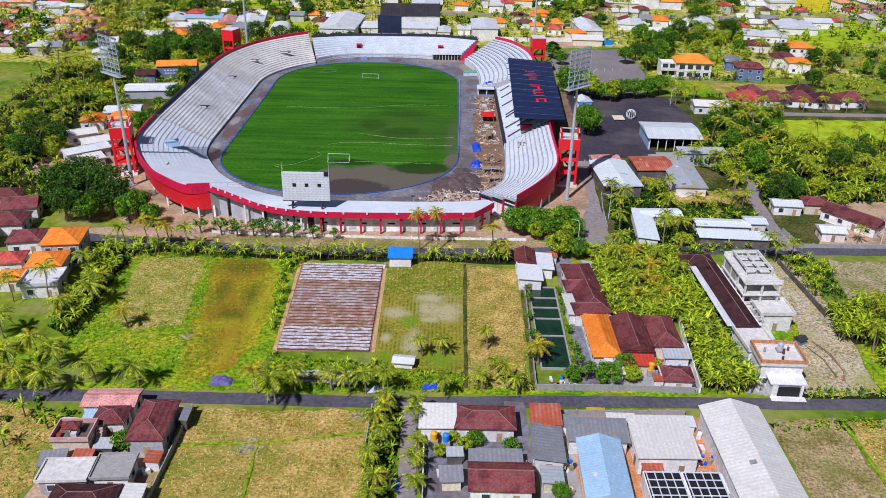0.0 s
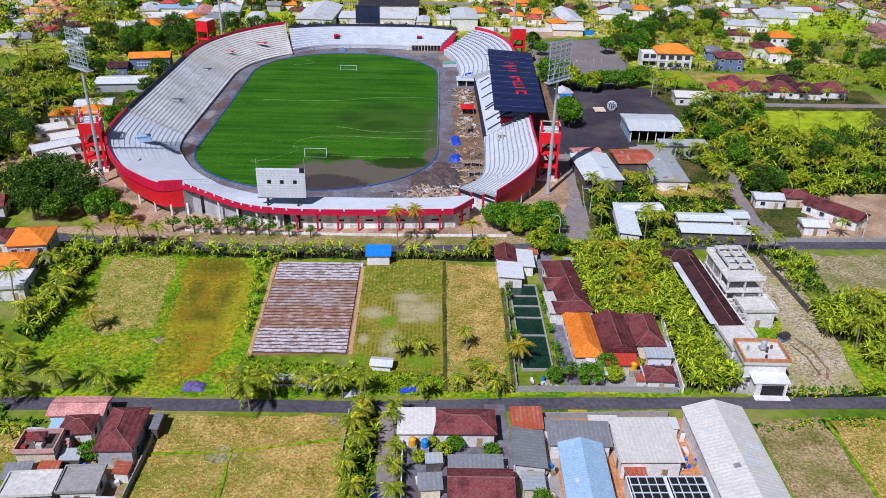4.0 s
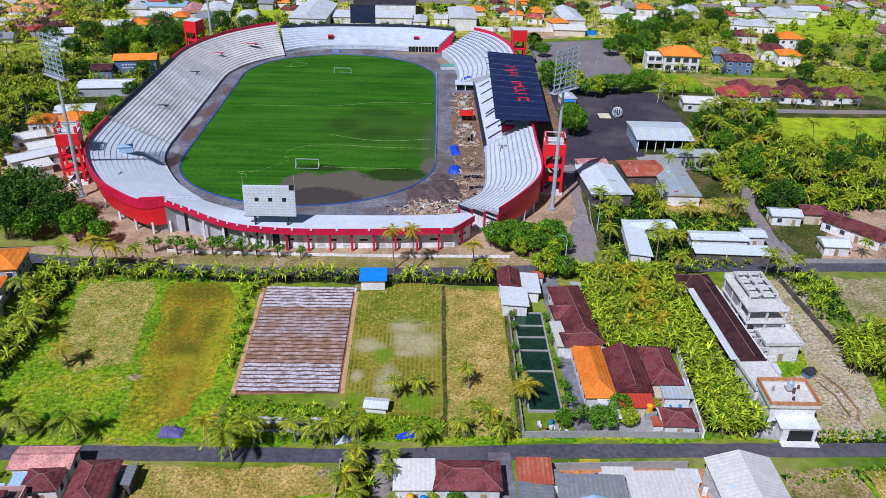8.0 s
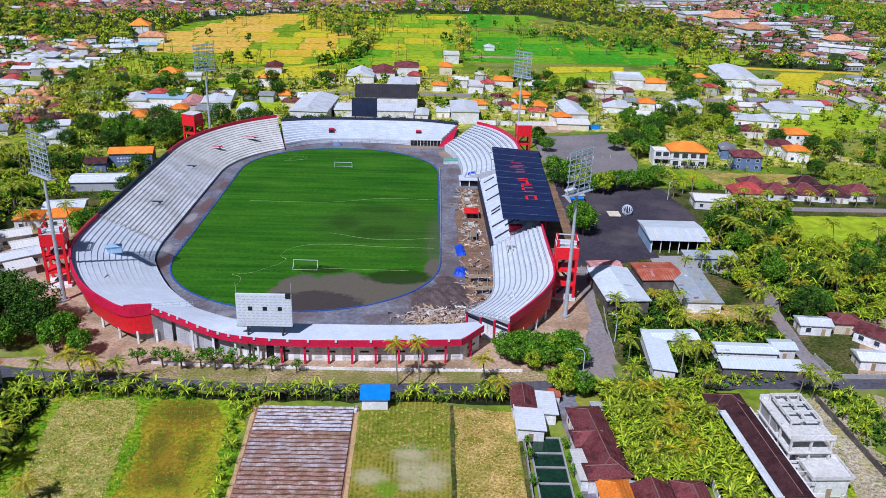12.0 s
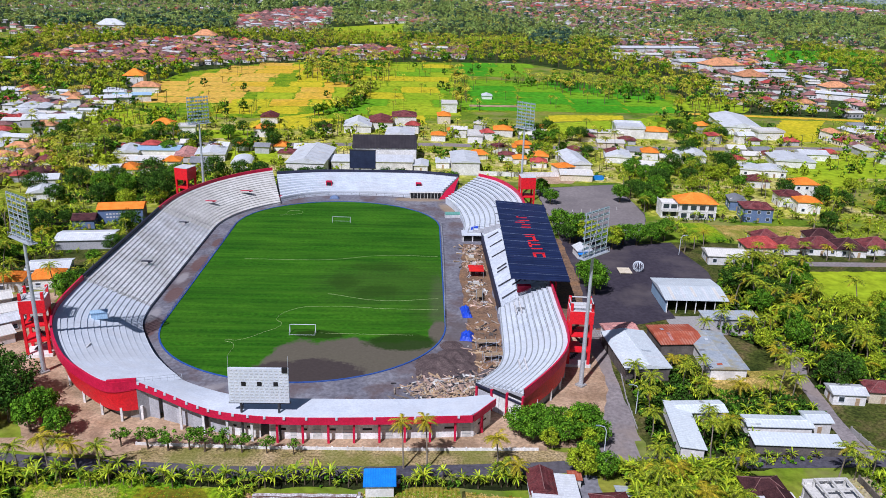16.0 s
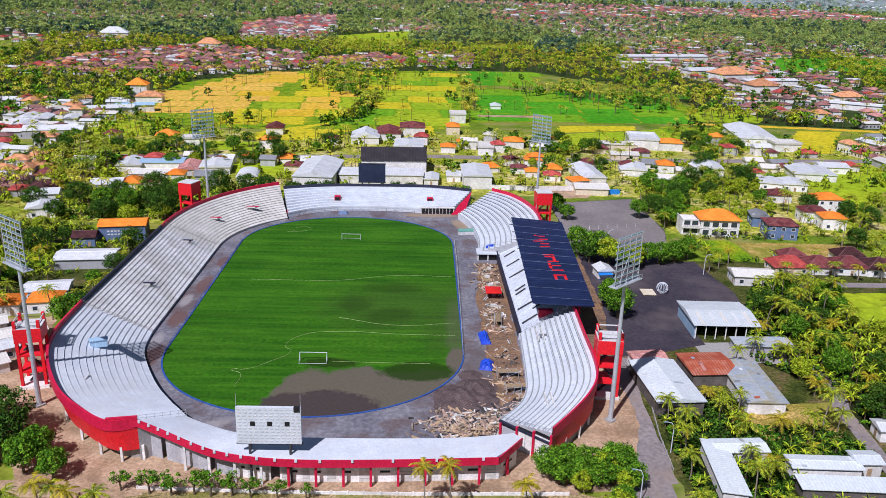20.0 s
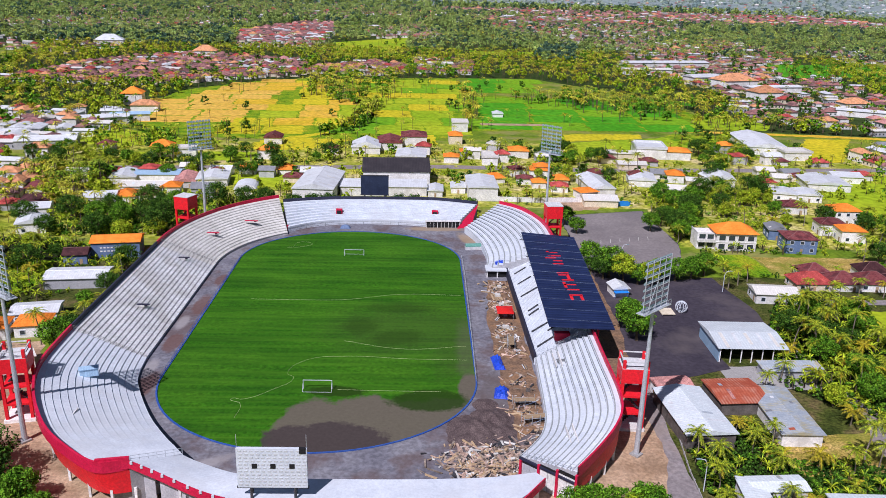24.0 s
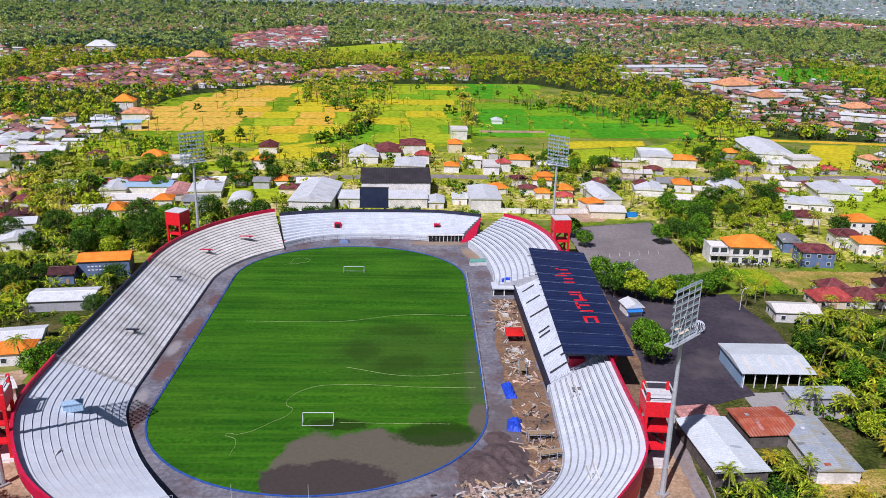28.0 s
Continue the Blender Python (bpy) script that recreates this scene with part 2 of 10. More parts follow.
patched(M_rust_field, ((((0.17, 0.070, 0.010), (0.40, 0.24, 0.016)), 0.72, 2.0, ((-53, 176, 6.5, 8, 0), (-52, 162, 5.5, 10, 0), (-48.5, 148, 4.2, 9, 0), (-46.0, 138, 2.6, 6, 0))),
    (((0.05, 0.09, 0.006), (0.13, 0.10, 0.012)), 0.75, 1.7, ((-52, 180, 6, 4, 0), (-55, 168, 2.0, 5, 0), (-50, 157, 4, 3, 0), (-47, 166, 2, 5, 0))),
    (((0.30, 0.31, 0.012), (0.46, 0.38, 0.02)), 0.6, 1.9, ((-43.8, 160, 2.0, 12, 0), (-47.5, 143, 1.6, 5, 0), (-50, 153, 3.4, 2, 0)))))
M_row_field = mat("row_field", [(0.12, 0.135, 0.008), (0.21, 0.19, 0.016), (0.28, 0.235, 0.035)], 0.12, space=W, fine=10, stripes=(0, 0.9, (0.30, 0.26, 0.04), 0.5), amp=0.5)
patched(M_row_field, ((((0.25, 0.23, 0.08), (0.56, 0.49, 0.31)), 0.95, 1.5, ((-3.6, 166.6, 3.9, 2.9, 0), (-0.6, 160.4, 4.4, 4.4, 0), (-4.0, 162.0, 2.6, 3.6, 0), (-11.4, 159.5, 2.6, 2.2, 0), (-7.2, 147.5, 1.9, 4.6, 0), (-3.6, 156.6, 2.4, 1.4, 0), (-13.4, 149, 1.0, 2.0, 0), (70, 113, 4, 8, 10), (72, 98, 4, 9, -10))),
    (((0.09, 0.22, 0.006), (0.20, 0.30, 0.012)), 0.8, 1.2, ((-8.4, 155.6, 2.2, 2.2, 0), (-13.6, 141, 1.8, 3.0, 0), (-1, 141, 4, 3, 0)))), rag=2.2)
M_pale = mat("pale_dry_patch", [(0.21, 0.195, 0.085), (0.33, 0.285, 0.15), (0.42, 0.36, 0.22)], 0.2, space=W, fine=8, amp=0.5, bump=0.25, blotch=((0.16, 0.19, 0.03), 0.11, 0.7))
M_lot = mat("dusty_lot", [(0.30, 0.25, 0.15), (0.44, 0.375, 0.26), (0.56, 0.49, 0.37)], 0.2, space=W, fine=8, amp=0.45, bump=0.3, blotch=((0.27, 0.27, 0.05), 0.10, 0.7))
M_bare = mat("bare_brown_field", [(0.19, 0.165, 0.05), (0.33, 0.25, 0.12), (0.44, 0.335, 0.19)], 0.2, space=W, fine=9, bump=0.3, amp=0.5, blotch=((0.15, 0.18, 0.02), 0.07, 0.6))
M_soil = mat("brown_soil", [(0.24, 0.115, 0.065), (0.38, 0.20, 0.12)], 0.4, space=W, fine=8, bump=0.3)
M_path = mat("tan_footpath", [(0.46, 0.29, 0.13), (0.58, 0.40, 0.20)], 0.4, space=W, fine=7)
M_terracotta = mat("orange_earth_paving", [(0.46, 0.20, 0.085), (0.56, 0.27, 0.13)], 0.25, space=W, fine=7)
M_dirt = mat("construction_dirt", [(0.13, 0.085, 0.06), (0.22, 0.14, 0.09), (0.28, 0.16, 0.085)], 0.18, space=W, fine=8)
M_asphalt_pale = mat("pale_asphalt", [(0.20, 0.178, 0.178), (0.255, 0.228, 0.225)], 0.05, space=W, fine=16, amp=0.12, blotch=((0.15, 0.135, 0.14), 0.04, 0.5))
M_mulch = mat("silver_mulch_film", [(0.38, 0.33, 0.33), (0.64, 0.61, 0.64), (0.78, 0.76, 0.80)], 0.5, rough=0.5, space=W, fine=6, amp=0.4, blotch=((0.17, 0.10, 0.08), 0.5, 0.8))
M_mulch_old = mat("soiled_bed", [(0.26, 0.13, 0.085), (0.37, 0.215, 0.165), (0.52, 0.42, 0.40)], 0.6, rough=0.7, space=W, fine=6, amp=0.4, blotch=((0.14, 0.13, 0.04), 0.2, 0.4))
M_mulch_worn = mat("worn_mulch_film", [(0.30, 0.19, 0.15), (0.40, 0.33, 0.32), (0.56, 0.51, 0.52)], 0.7, rough=0.7, space=W, fine=6, amp=0.45, blotch=((0.27, 0.14, 0.09), 0.25, 0.7))
# Bed sides are a darker brown, so furrows read as dark lines.
M_furrow = mat("dark_furrow_soil", [(0.10, 0.052, 0.036), (0.17, 0.09, 0.062)], 0.6, space=W, fine=7)
M_grass = mat("rough_grass", [(0.065, 0.19, 0.004), (0.19, 0.31, 0.006), (0.36, 0.36, 0.014)], 0.10, space=W, fine=12, bump=0.3, amp=0.5)
M_rice = mat("green_rice", [(0.05, 0.27, 0.005), (0.09, 0.34, 0.010)], 0.012, space=W, fine=20, bump=0.1)
M_rice_lime = mat("lime_rice", [(0.24, 0.38, 0.008), (0.38, 0.45, 0.014)], 0.012, space=W, fine=20, bump=0.1)
M_rice_gold = mat("golden_rice", [(0.50, 0.38, 0.012), (0.66, 0.42, 0.03), (0.68, 0.43, 0.07)], 0.014, space=W, fine=20, bump=0.1)
M_water = mat("pond_water", [(0.008, 0.03, 0.016), (0.014, 0.045, 0.022)], 0.2, rough=0.12, space=W, bump=0.01, spec=0.5)

M_white = mat("white_paint", [(0.56, 0.61, 0.675), (0.675, 0.725, 0.785)], 0.25, rough=0.6, fine=8, amp=0.10, bump=0.05, blotch=((0.56, 0.58, 0.60), 0.10, 0.45))
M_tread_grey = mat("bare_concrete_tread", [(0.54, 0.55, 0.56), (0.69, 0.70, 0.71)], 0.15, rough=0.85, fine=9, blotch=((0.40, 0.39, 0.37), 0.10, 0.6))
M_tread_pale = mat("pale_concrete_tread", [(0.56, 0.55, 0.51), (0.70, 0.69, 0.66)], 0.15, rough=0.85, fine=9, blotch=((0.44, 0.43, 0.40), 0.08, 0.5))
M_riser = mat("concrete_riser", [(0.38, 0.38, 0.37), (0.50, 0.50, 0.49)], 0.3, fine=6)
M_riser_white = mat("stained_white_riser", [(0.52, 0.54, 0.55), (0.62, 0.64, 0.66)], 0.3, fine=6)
M_concrete = mat("grey_concrete", [(0.30, 0.29, 0.28), (0.42, 0.41, 0.40)], 0.3, fine=8, blotch=((0.2, 0.19, 0.18), 0.3, 0.5))
M_wallwhite = mat("white_wall", [(0.70, 0.69, 0.67), (0.84, 0.83, 0.82)], 0.3, rough=0.8, fine=6, blotch=((0.5, 0.48, 0.44), 0.25, 0.5), rnd=0.12)
M_cream = mat("cream_wall", [(0.60, 0.52, 0.38), (0.72, 0.64, 0.5)], 0.4, rough=0.85, rnd=0.15)
M_greywall = mat("grey_wall", [(0.34, 0.35, 0.38), (0.46, 0.46, 0.48)], 0.4, rough=0.85, rnd=0.15)
M_bluewall = mat("slate_blue_wall", [(0.11, 0.165, 0.30), (0.16, 0.225, 0.37)], 0.4, rough=0.7)
M_red = mat("red_paint", [(0.74, 0.014, 0.022), (0.84, 0.022, 0.032)], 0.3, rough=0.5, fine=7, blotch=((0.45, 0.02, 0.03), 0.3, 0.4))
M_crimson = mat("crimson_fascia", [(0.52, 0.010, 0.045), (0.64, 0.016, 0.07)], 0.3, rough=0.5, fine=7)
M_navy = mat("navy_parapet", [(0.020, 0.022, 0.045), (0.035, 0.038, 0.07)], 0.3, rough=0.6)
M_navyroof = mat("navy_sheet_roof", [(0.006, 0.012, 0.045), (0.012, 0.022, 0.075)], 0.2, rough=0.5, stripes=(1, 1.7, (0.018, 0.030, 0.10), 0.9), fine=5, spec=0.35)
M_steel = mat("galvanised_steel", [(0.46, 0.50, 0.54), (0.60, 0.64, 0.68)], 0.8, rough=0.45, metal=0.3)
M_darksteel = mat("dark_steel", [(0.035, 0.035, 0.04), (0.06, 0.06, 0.065)], 0.8, rough=0.5)
M_lamp = mat("floodlight_glass", [(0.16, 0.25, 0.27), (0.28, 0.37, 0.39)], 2.0, rough=0.2)
M_pinkwall = mat("faded_pink_wall", [(0.52, 0.30, 0.27), (0.66, 0.42, 0.38)], 0.5, rough=0.85, fine=6, blotch=((0.36, 0.22, 0.20), 0.4, 0.5))
M_black = mat("black_opening", [(0.012, 0.012, 0.014), (0.02, 0.02, 0.022)], 1.0, rough=0.6)
M_glass = mat("dark_window_glass", [(0.02, 0.03, 0.04), (0.05, 0.065, 0.08)], 0.6, rough=0.08, bump=0.0, spec=0.6)
M_wood = mat("weathered_wood", [(0.30, 0.21, 0.12), (0.42, 0.31, 0.20)], 1.5, rnd=0.35)
M_bark = mat("palm_bark", [(0.22, 0.18, 0.13), (0.36, 0.31, 0.25)], 2.0, stripes=(2, 0.35, (0.16, 0.13, 0.10), 0.4))
M_trunk = mat("tree_bark", [(0.10, 0.075, 0.05), (0.17, 0.13, 0.09)], 2.0)
M_tarp = mat("blue_tarpaulin", [(0.015, 0.05, 0.50), (0.03, 0.10, 0.62)], 0.6, rough=0.45, bump=0.4)
M_tarpred = mat("red_tarpaulin", [(0.65, 0.015, 0.015), (0.75, 0.03, 0.02)], 0.6, rough=0.5, bump=0.3)
M_bluewater = mat("bright_blue_sheet", [(0.02, 0.22, 0.72), (0.03, 0.30, 0.80)], 0.8, rough=0.4, stripes=(0, 0.5, (0.02, 0.2, 0.66), 0.5))
M_rail = mat("pale_blue_rail", [(0.02, 0.07, 0.30), (0.05, 0.12, 0.40)], 1.0, rough=0.5)
M_line = mat("pale_rope", [(0.45, 0.58, 0.22), (0.58, 0.68, 0.34)], 1.0)
M_rubble = mat("rubble_debris", [(0.12, 0.085, 0.06), (0.36, 0.30, 0.25)], 0.8, rnd=0.55, leaf=0.001)
M_plank = mat("broken_pinkish_board", [(0.34, 0.22, 0.17), (0.60, 0.46, 0.38)], 0.8, rnd=0.45, leaf=0.001)
# Hill colour already greyed and blued by distance haze.
M_hill = mat("hazed_far_hill", [(0.17, 0.22, 0.22), (0.27, 0.32, 0.32)], 0.03, space=W, fine=8)


def tile(name, a, b, c=None, period=0.45):
    return mat(name, [a, b] + ([c] if c else []), 0.5, rough=0.8, fine=6, stripes=(2, period, None, 0.9), bump=0.3, rnd=0.22, amp=0.5, blotch=((a[0] * 0.5, a[1] * 0.6, a[2] * 0.65), 0.3, 0.7))


def sheet(name, a, b, period=0.8, rough=0.45, rust=None, metal=0.15, amount=0.45):
    return mat(name, [a, b], 0.25, rough=rough, fine=8, stripes=(0, period, (a[0] * 0.9, a[1] * 0.9, a[2] * 0.91), 0.8), bump=0.1, rnd=0.1, amp=0.2, metal=metal, blotch=(rust, 0.22, amount) if rust else None)


T_orange = mat("orange_clay_tiles", [(0.76, 0.20, 0.022), (0.90, 0.30, 0.045)], 0.3, rough=0.7, fine=8, stripes=(2, 0.45, None, 0.9), bump=0.25, rnd=0.15, amp=0.25)
T_maroon = tile("maroon_clay_tiles", (0.115, 0.030, 0.034), (0.20, 0.055, 0.056), (0.16, 0.066, 0.066))
T_brown = tile("brown_clay_tiles", (0.10, 0.055, 0.05), (0.17, 0.09, 0.075))
T_dark = tile("dark_roof_tiles", (0.055, 0.022, 0.026), (0.10, 0.042, 0.042))
T_redclay = tile("red_clay_tiles", (0.38, 0.055, 0.05), (0.50, 0.10, 0.085))
T_town = tile("weathered_town_tiles", (0.24, 0.105, 0.10), (0.36, 0.17, 0.155), (0.30, 0.17, 0.15))
T_town_dark = tile("old_town_tiles", (0.17, 0.085, 0.085), (0.27, 0.14, 0.13))
T_cement = mat("worn_ridge_tiles", [(0.20, 0.095, 0.09), (0.33, 0.19, 0.175)], 0.8, rough=0.85)
T_salmon = tile("salmon_town_tiles", (0.60, 0.26, 0.12), (0.72, 0.36, 0.19))
T_pink = tile("pink_faded_tiles", (0.50, 0.22, 0.20), (0.62, 0.32, 0.28))
S_white = sheet("white_sheet_roof", (0.70, 0.73, 0.75), (0.84, 0.87, 0.89), rust=(0.42, 0.42, 0.40))
S_zinc = sheet("pale_zinc_sheet_roof", (0.70, 0.77, 0.80), (0.82, 0.88, 0.90), rust=(0.56, 0.60, 0.62))
S_cream = sheet("cream_sheet_roof", (0.74, 0.72, 0.66), (0.86, 0.84, 0.78), rust=(0.50, 0.48, 0.43), amount=0.3)
S_grey = sheet("grey_sheet_roof", (0.24, 0.25, 0.27), (0.36, 0.37, 0.39), rust=(0.14, 0.14, 0.15))
S_blue = sheet("pale_blue_sheet_roof", (0.36, 0.55, 0.74), (0.48, 0.68, 0.84), period=0.6, rust=(0.3, 0.45, 0.6))
S_rust = sheet("rusty_sheet_roof", (0.36, 0.08, 0.045), (0.50, 0.15, 0.08), rough=0.8, rust=(0.55, 0.34, 0.26))
S_red = sheet("red_sheet_roof", (0.52, 0.05, 0.03), (0.62, 0.10, 0.06), rough=0.7, rust=(0.3, 0.04, 0.03))
S_patch = sheet("patched_sheet_roof", (0.40, 0.46, 0.52), (0.60, 0.64, 0.66), rust=(0.50, 0.40, 0.12), amount=0.7)
S_charcoal = sheet("charcoal_sheet_roof", (0.045, 0.04, 0.045), (0.08, 0.07, 0.075))

L_palm = mat("palm_leaf", [(0.050, 0.135, 0.004), (0.46, 0.48, 0.018)], 1.1, rough=0.6, rnd=0.8, leaf=0.14, bump=0)
L_palm_yellow = mat("yellowing_palm_leaf", [(0.22, 0.21, 0.008), (0.50, 0.39, 0.015)], 0.7, rough=0.6, rnd=0.6, leaf=0.14, bump=0)
L_banana = mat("banana_leaf", [(0.045, 0.165, 0.003), (0.50, 0.56, 0.016)], 0.7, rough=0.6, rnd=0.75, leaf=0.14, bump=0)
L_dark = mat("dark_tree_leaf", [(0.012, 0.052, 0.006), (0.090, 0.19, 0.018)], 0.5, rough=0.7, rnd=0.85, leaf=0.10, bump=0)
L_tree = mat("tree_leaf", [(0.026, 0.115, 0.006), (0.18, 0.36, 0.018)], 0.5, rough=0.7, rnd=0.85, leaf=0.10, bump=0)
L_lime = mat("lime_tree_leaf", [(0.20, 0.33, 0.010), (0.40, 0.44, 0.020)], 0.5, rough=0.7, rnd=0.7, leaf=0.10, bump=0)

# Far leaves are paled; distance haze is put into the colour.
L_far = mat("hazed_far_leaf", [(0.13, 0.25, 0.055), (0.38, 0.45, 0.12)], 0.02, space=W, rough=0.7, rnd=0.7, leaf=0.08, bump=0)
# Brighter copy of the palm leaf; sunlight on far crowns is in the colour.
L_sunny = mat("sunlit_far_palm_leaf", [(0.14, 0.24, 0.015), (0.60, 0.53, 0.05)], 0.02, space=W, rough=0.7, rnd=0.8, leaf=0.08, bump=0)
# Darker grey for the east stand risers and pale portal openings.
M_slot = mat("dark_slot_grey", [(0.15, 0.16, 0.175), (0.22, 0.23, 0.245)], 0.5)
M_seam = mat("blue_grey_roof_seam", [(0.09, 0.13, 0.24), (0.28, 0.34, 0.46)], 0.35, rough=0.5)
M_grey_line = mat("mid_grey_line", [(0.25, 0.28, 0.29), (0.36, 0.39, 0.40)], 0.3, fine=7)
# Dark board colour; on shed fronts the shade of open bays is put in.
M_shade_wall = mat("dark_board_and_shade", [(0.085, 0.075, 0.07), (0.17, 0.15, 0.135)], 0.5, fine=6)
M_soil_dark = mat("dark_excavated_soil", [(0.085, 0.062, 0.062), (0.14, 0.105, 0.10)], 0.5, space=W, fine=7, bump=0.4, amp=0.4)
M_rice_yellow = mat("yellow_rice", [(0.46, 0.43, 0.010), (0.62, 0.50, 0.018)], 0.02, space=W, fine=16, bump=0.1)
# Dark far leaves with a blue haze tint put into the colour.
L_far_dark = mat("hazed_blue_green_leaf", [(0.040, 0.10, 0.065), (0.10, 0.18, 0.11)], 0.02, space=W, rough=0.7, rnd=0.5, leaf=0.12, bump=0)


# ---- mesh building ----
class MB:
    """Collects vertices and faces of one mesh."""

    def __init__(self):
        self.v, self.f, self.m = [], [], []

    def face(self, pts, mi=0):
        i = len(self.v)
        self.v.extend([tuple(p) for p in pts])
        self.f.append(tuple(range(i, i + len(pts))))
        self.m.append(mi)

    def box(self, x, y, z, sx, sy, sz, yaw=0.0, mi=0, m=None):
        """A box centred in x and y that stands on z."""
        i, c, s = len(self.v), math.cos(radians(yaw)), math.sin(radians(yaw))
        for dz in (0, sz):
            for dx, dy in ((-sx / 2, -sy / 2), (sx / 2, -sy / 2), (sx / 2, sy / 2), (-sx / 2, sy / 2)):
                p = (x + c * dx - s * dy, y + s * dx + c * dy, z + dz)
                self.v.append(tuple(m @ Vector(p)) if m else p)
        for q in ((0, 3, 2, 1), (4, 5, 6, 7), (0, 1, 5, 4), (1, 2, 6, 5), (2, 3, 7, 6), (3, 0, 4, 7)):
            self.f.append(tuple(i + k for k in q))
            self.m.append(mi)
        return self

    def tube(self, a, b, ra, rb=None, n=6, mi=0, caps=True):
        a, b = Vector(a), Vector(b)
        rb = ra if rb is None else rb
        d = (b - a).normalized()
        u = d.orthogonal().normalized()
        w = d.cross(u)
        i = len(self.v)
        for p, r in ((a, ra), (b, rb)):
            for k in range(n):
                g = 2 * math.pi * k / n
                self.v.append(tuple(p + r * (math.cos(g) * u + math.sin(g) * w)))
        for k in range(n):
            j = (k + 1) % n
            self.f.append((i + k, i + j, i + n + j, i + n + k))
            self.m.append(mi)
        if caps:
            self.f.append(tuple(i + n + k for k in range(n)))
            self.f.append(tuple(i + n - 1 - k for k in range(n)))
            self.m += [mi, mi]
        return self

    def prism(self, poly, z0, z1, mi=0, top=None):
        """An upright prism over a polygon given anticlockwise."""
        i, n = len(self.v), len(poly)
        self.v += [(x, y, z0) for x, y in poly] + [(x, y, z1) for x, y in poly]
        for k in range(n):
            j = (k + 1) % n
            self.f.append((i + k, i + j, i + n + j, i + n + k))
            self.m.append(mi)
        self.f.append(tuple(range(i + n, i + 2 * n)))
        self.m.append(mi if top is None else top)
        return self

    def strip(self, rows, mi=0, closed=False):
        """Quads between following rows of points."""
        i, n = len(self.v), len(rows[0])
        for r in rows:
            self.v += [tuple(p) for p in r]
        for a in range(len(rows) - 1):
            for k in range(n - (0 if closed else 1)):
                j = (k + 1) % n
                self.f.append((i + a * n + k, i + a * n + j, i + (a + 1) * n + j, i + (a + 1) * n + k))
                self.m.append(mi)
        return self

    def mesh(self, name, *mats):
        me = bpy.data.meshes.new(name)
        me.from_pydata(self.v, [], self.f)
        for m in mats:
            me.materials.append(m)
        if any(self.m):
            me.polygons.foreach_set("material_index", self.m)
        me.update()
        return me


def part(name, mb, material, parent, label=""):
    mats = material if isinstance(material, (list, tuple)) else [material]
    ob = new(name, mb.mesh(name, *mats) if isinstance(mb, MB) else mb)
    ob.parent = parent
    if label:
        ob["label"] = label
    return ob


def thing(name, m, label, category, group="", kind=""):
    e = new(name)
    e.empty_display_size = 0.5
    e.matrix_world = m
    return tagged(e, label, category, group, kind)


def solid(name, mb, mats, label, category, group="", kind=""):
    ob = new(name, mb.mesh(name, *(mats if isinstance(mats, (list, tuple)) else [mats])))
    return tagged(ob, label, category, group, kind)


def inside(x, y, poly):
    c, j = False, len(poly) - 1
    for i in range(len(poly)):
        (xi, yi), (xj, yj) = poly[i], poly[j]
        if (yi > y) != (yj > y) and x < (xj - xi) * (y - yi) / (yj - yi) + xi:
            c = not c
        j = i
    return c


def spots(poly, count, gap, rng, avoid=()):
    """Random places in a polygon, no two nearer than gap, none in the polygons to avoid."""
    xs, ys = [p[0] for p in poly], [p[1] for p in poly]
    out, cells, tries = [], {}, 0
    while len(out) < count and tries < count * 12:
        tries += 1
        x, y = rng.uniform(min(xs), max(xs)), rng.uniform(min(ys), max(ys))
        if not inside(x, y, poly) or any(inside(x, y, a) for a in avoid):
            continue
        i, j = int(x // gap), int(y // gap)
        if any((x - a) ** 2 + (y - b) ** 2 < gap * gap for di in (-1, 0, 1) for dj in (-1, 0, 1) for a, b in cells.get((i + di, j + dj), ())):
            continue
        cells.setdefault((i, j), []).append((x, y))
        out.append((x, y))
    return out


def sheet_of_ground(name, poly, z, material, label, category, kind="structure", edge=0.0, seed=0):
    """A flat piece of ground with a slightly wavering edge and a shallow skirt."""
    rng = random.Random(seed)
    pts = []
    for i in range(len(poly)):
        (x0, y0), (x1, y1) = poly[i], poly[(i + 1) % len(poly)]
        n = max(1, int(math.hypot(x1 - x0, y1 - y0) / 3)) if edge else 1
        for k in range(n):
            pts.append((x0 + (x1 - x0) * k / n + rng.uniform(-edge, edge), y0 + (y1 - y0) * k / n + rng.uniform(-edge, edge)))
    area = sum(pts[i][0] * pts[(i + 1) % len(pts)][1] - pts[(i + 1) % len(pts)][0] * pts[i][1] for i in range(len(pts)))
    if area < 0:
        pts.reverse()
    return solid(name, MB().prism(pts, -0.05, z), material, label, category, kind=kind)


# ---- ground ----
g = MB()
g.face([(-6000, -1500, 0), (6000, -1500, 0), (6000, 8000, 0), (-6000, 8000, 0)])
solid("ground", g, M_ground, "green and straw-coloured grassy lowland ground", "ground", kind="structure")


def band(pts, width):
    """A polygon along a line of points."""
    left, right = [], []
    for i, p in enumerate(pts):
        a, b = Vector(pts[max(0, i - 1)]), Vector(pts[min(len(pts) - 1, i + 1)])
        d = (b - a).normalized()
        n = Vector((-d.y, d.x)) * width / 2
        left.append((p[0] + n.x, p[1] + n.y))
        right.append((p[0] - n.x, p[1] - n.y))
    return right + left[::-1]


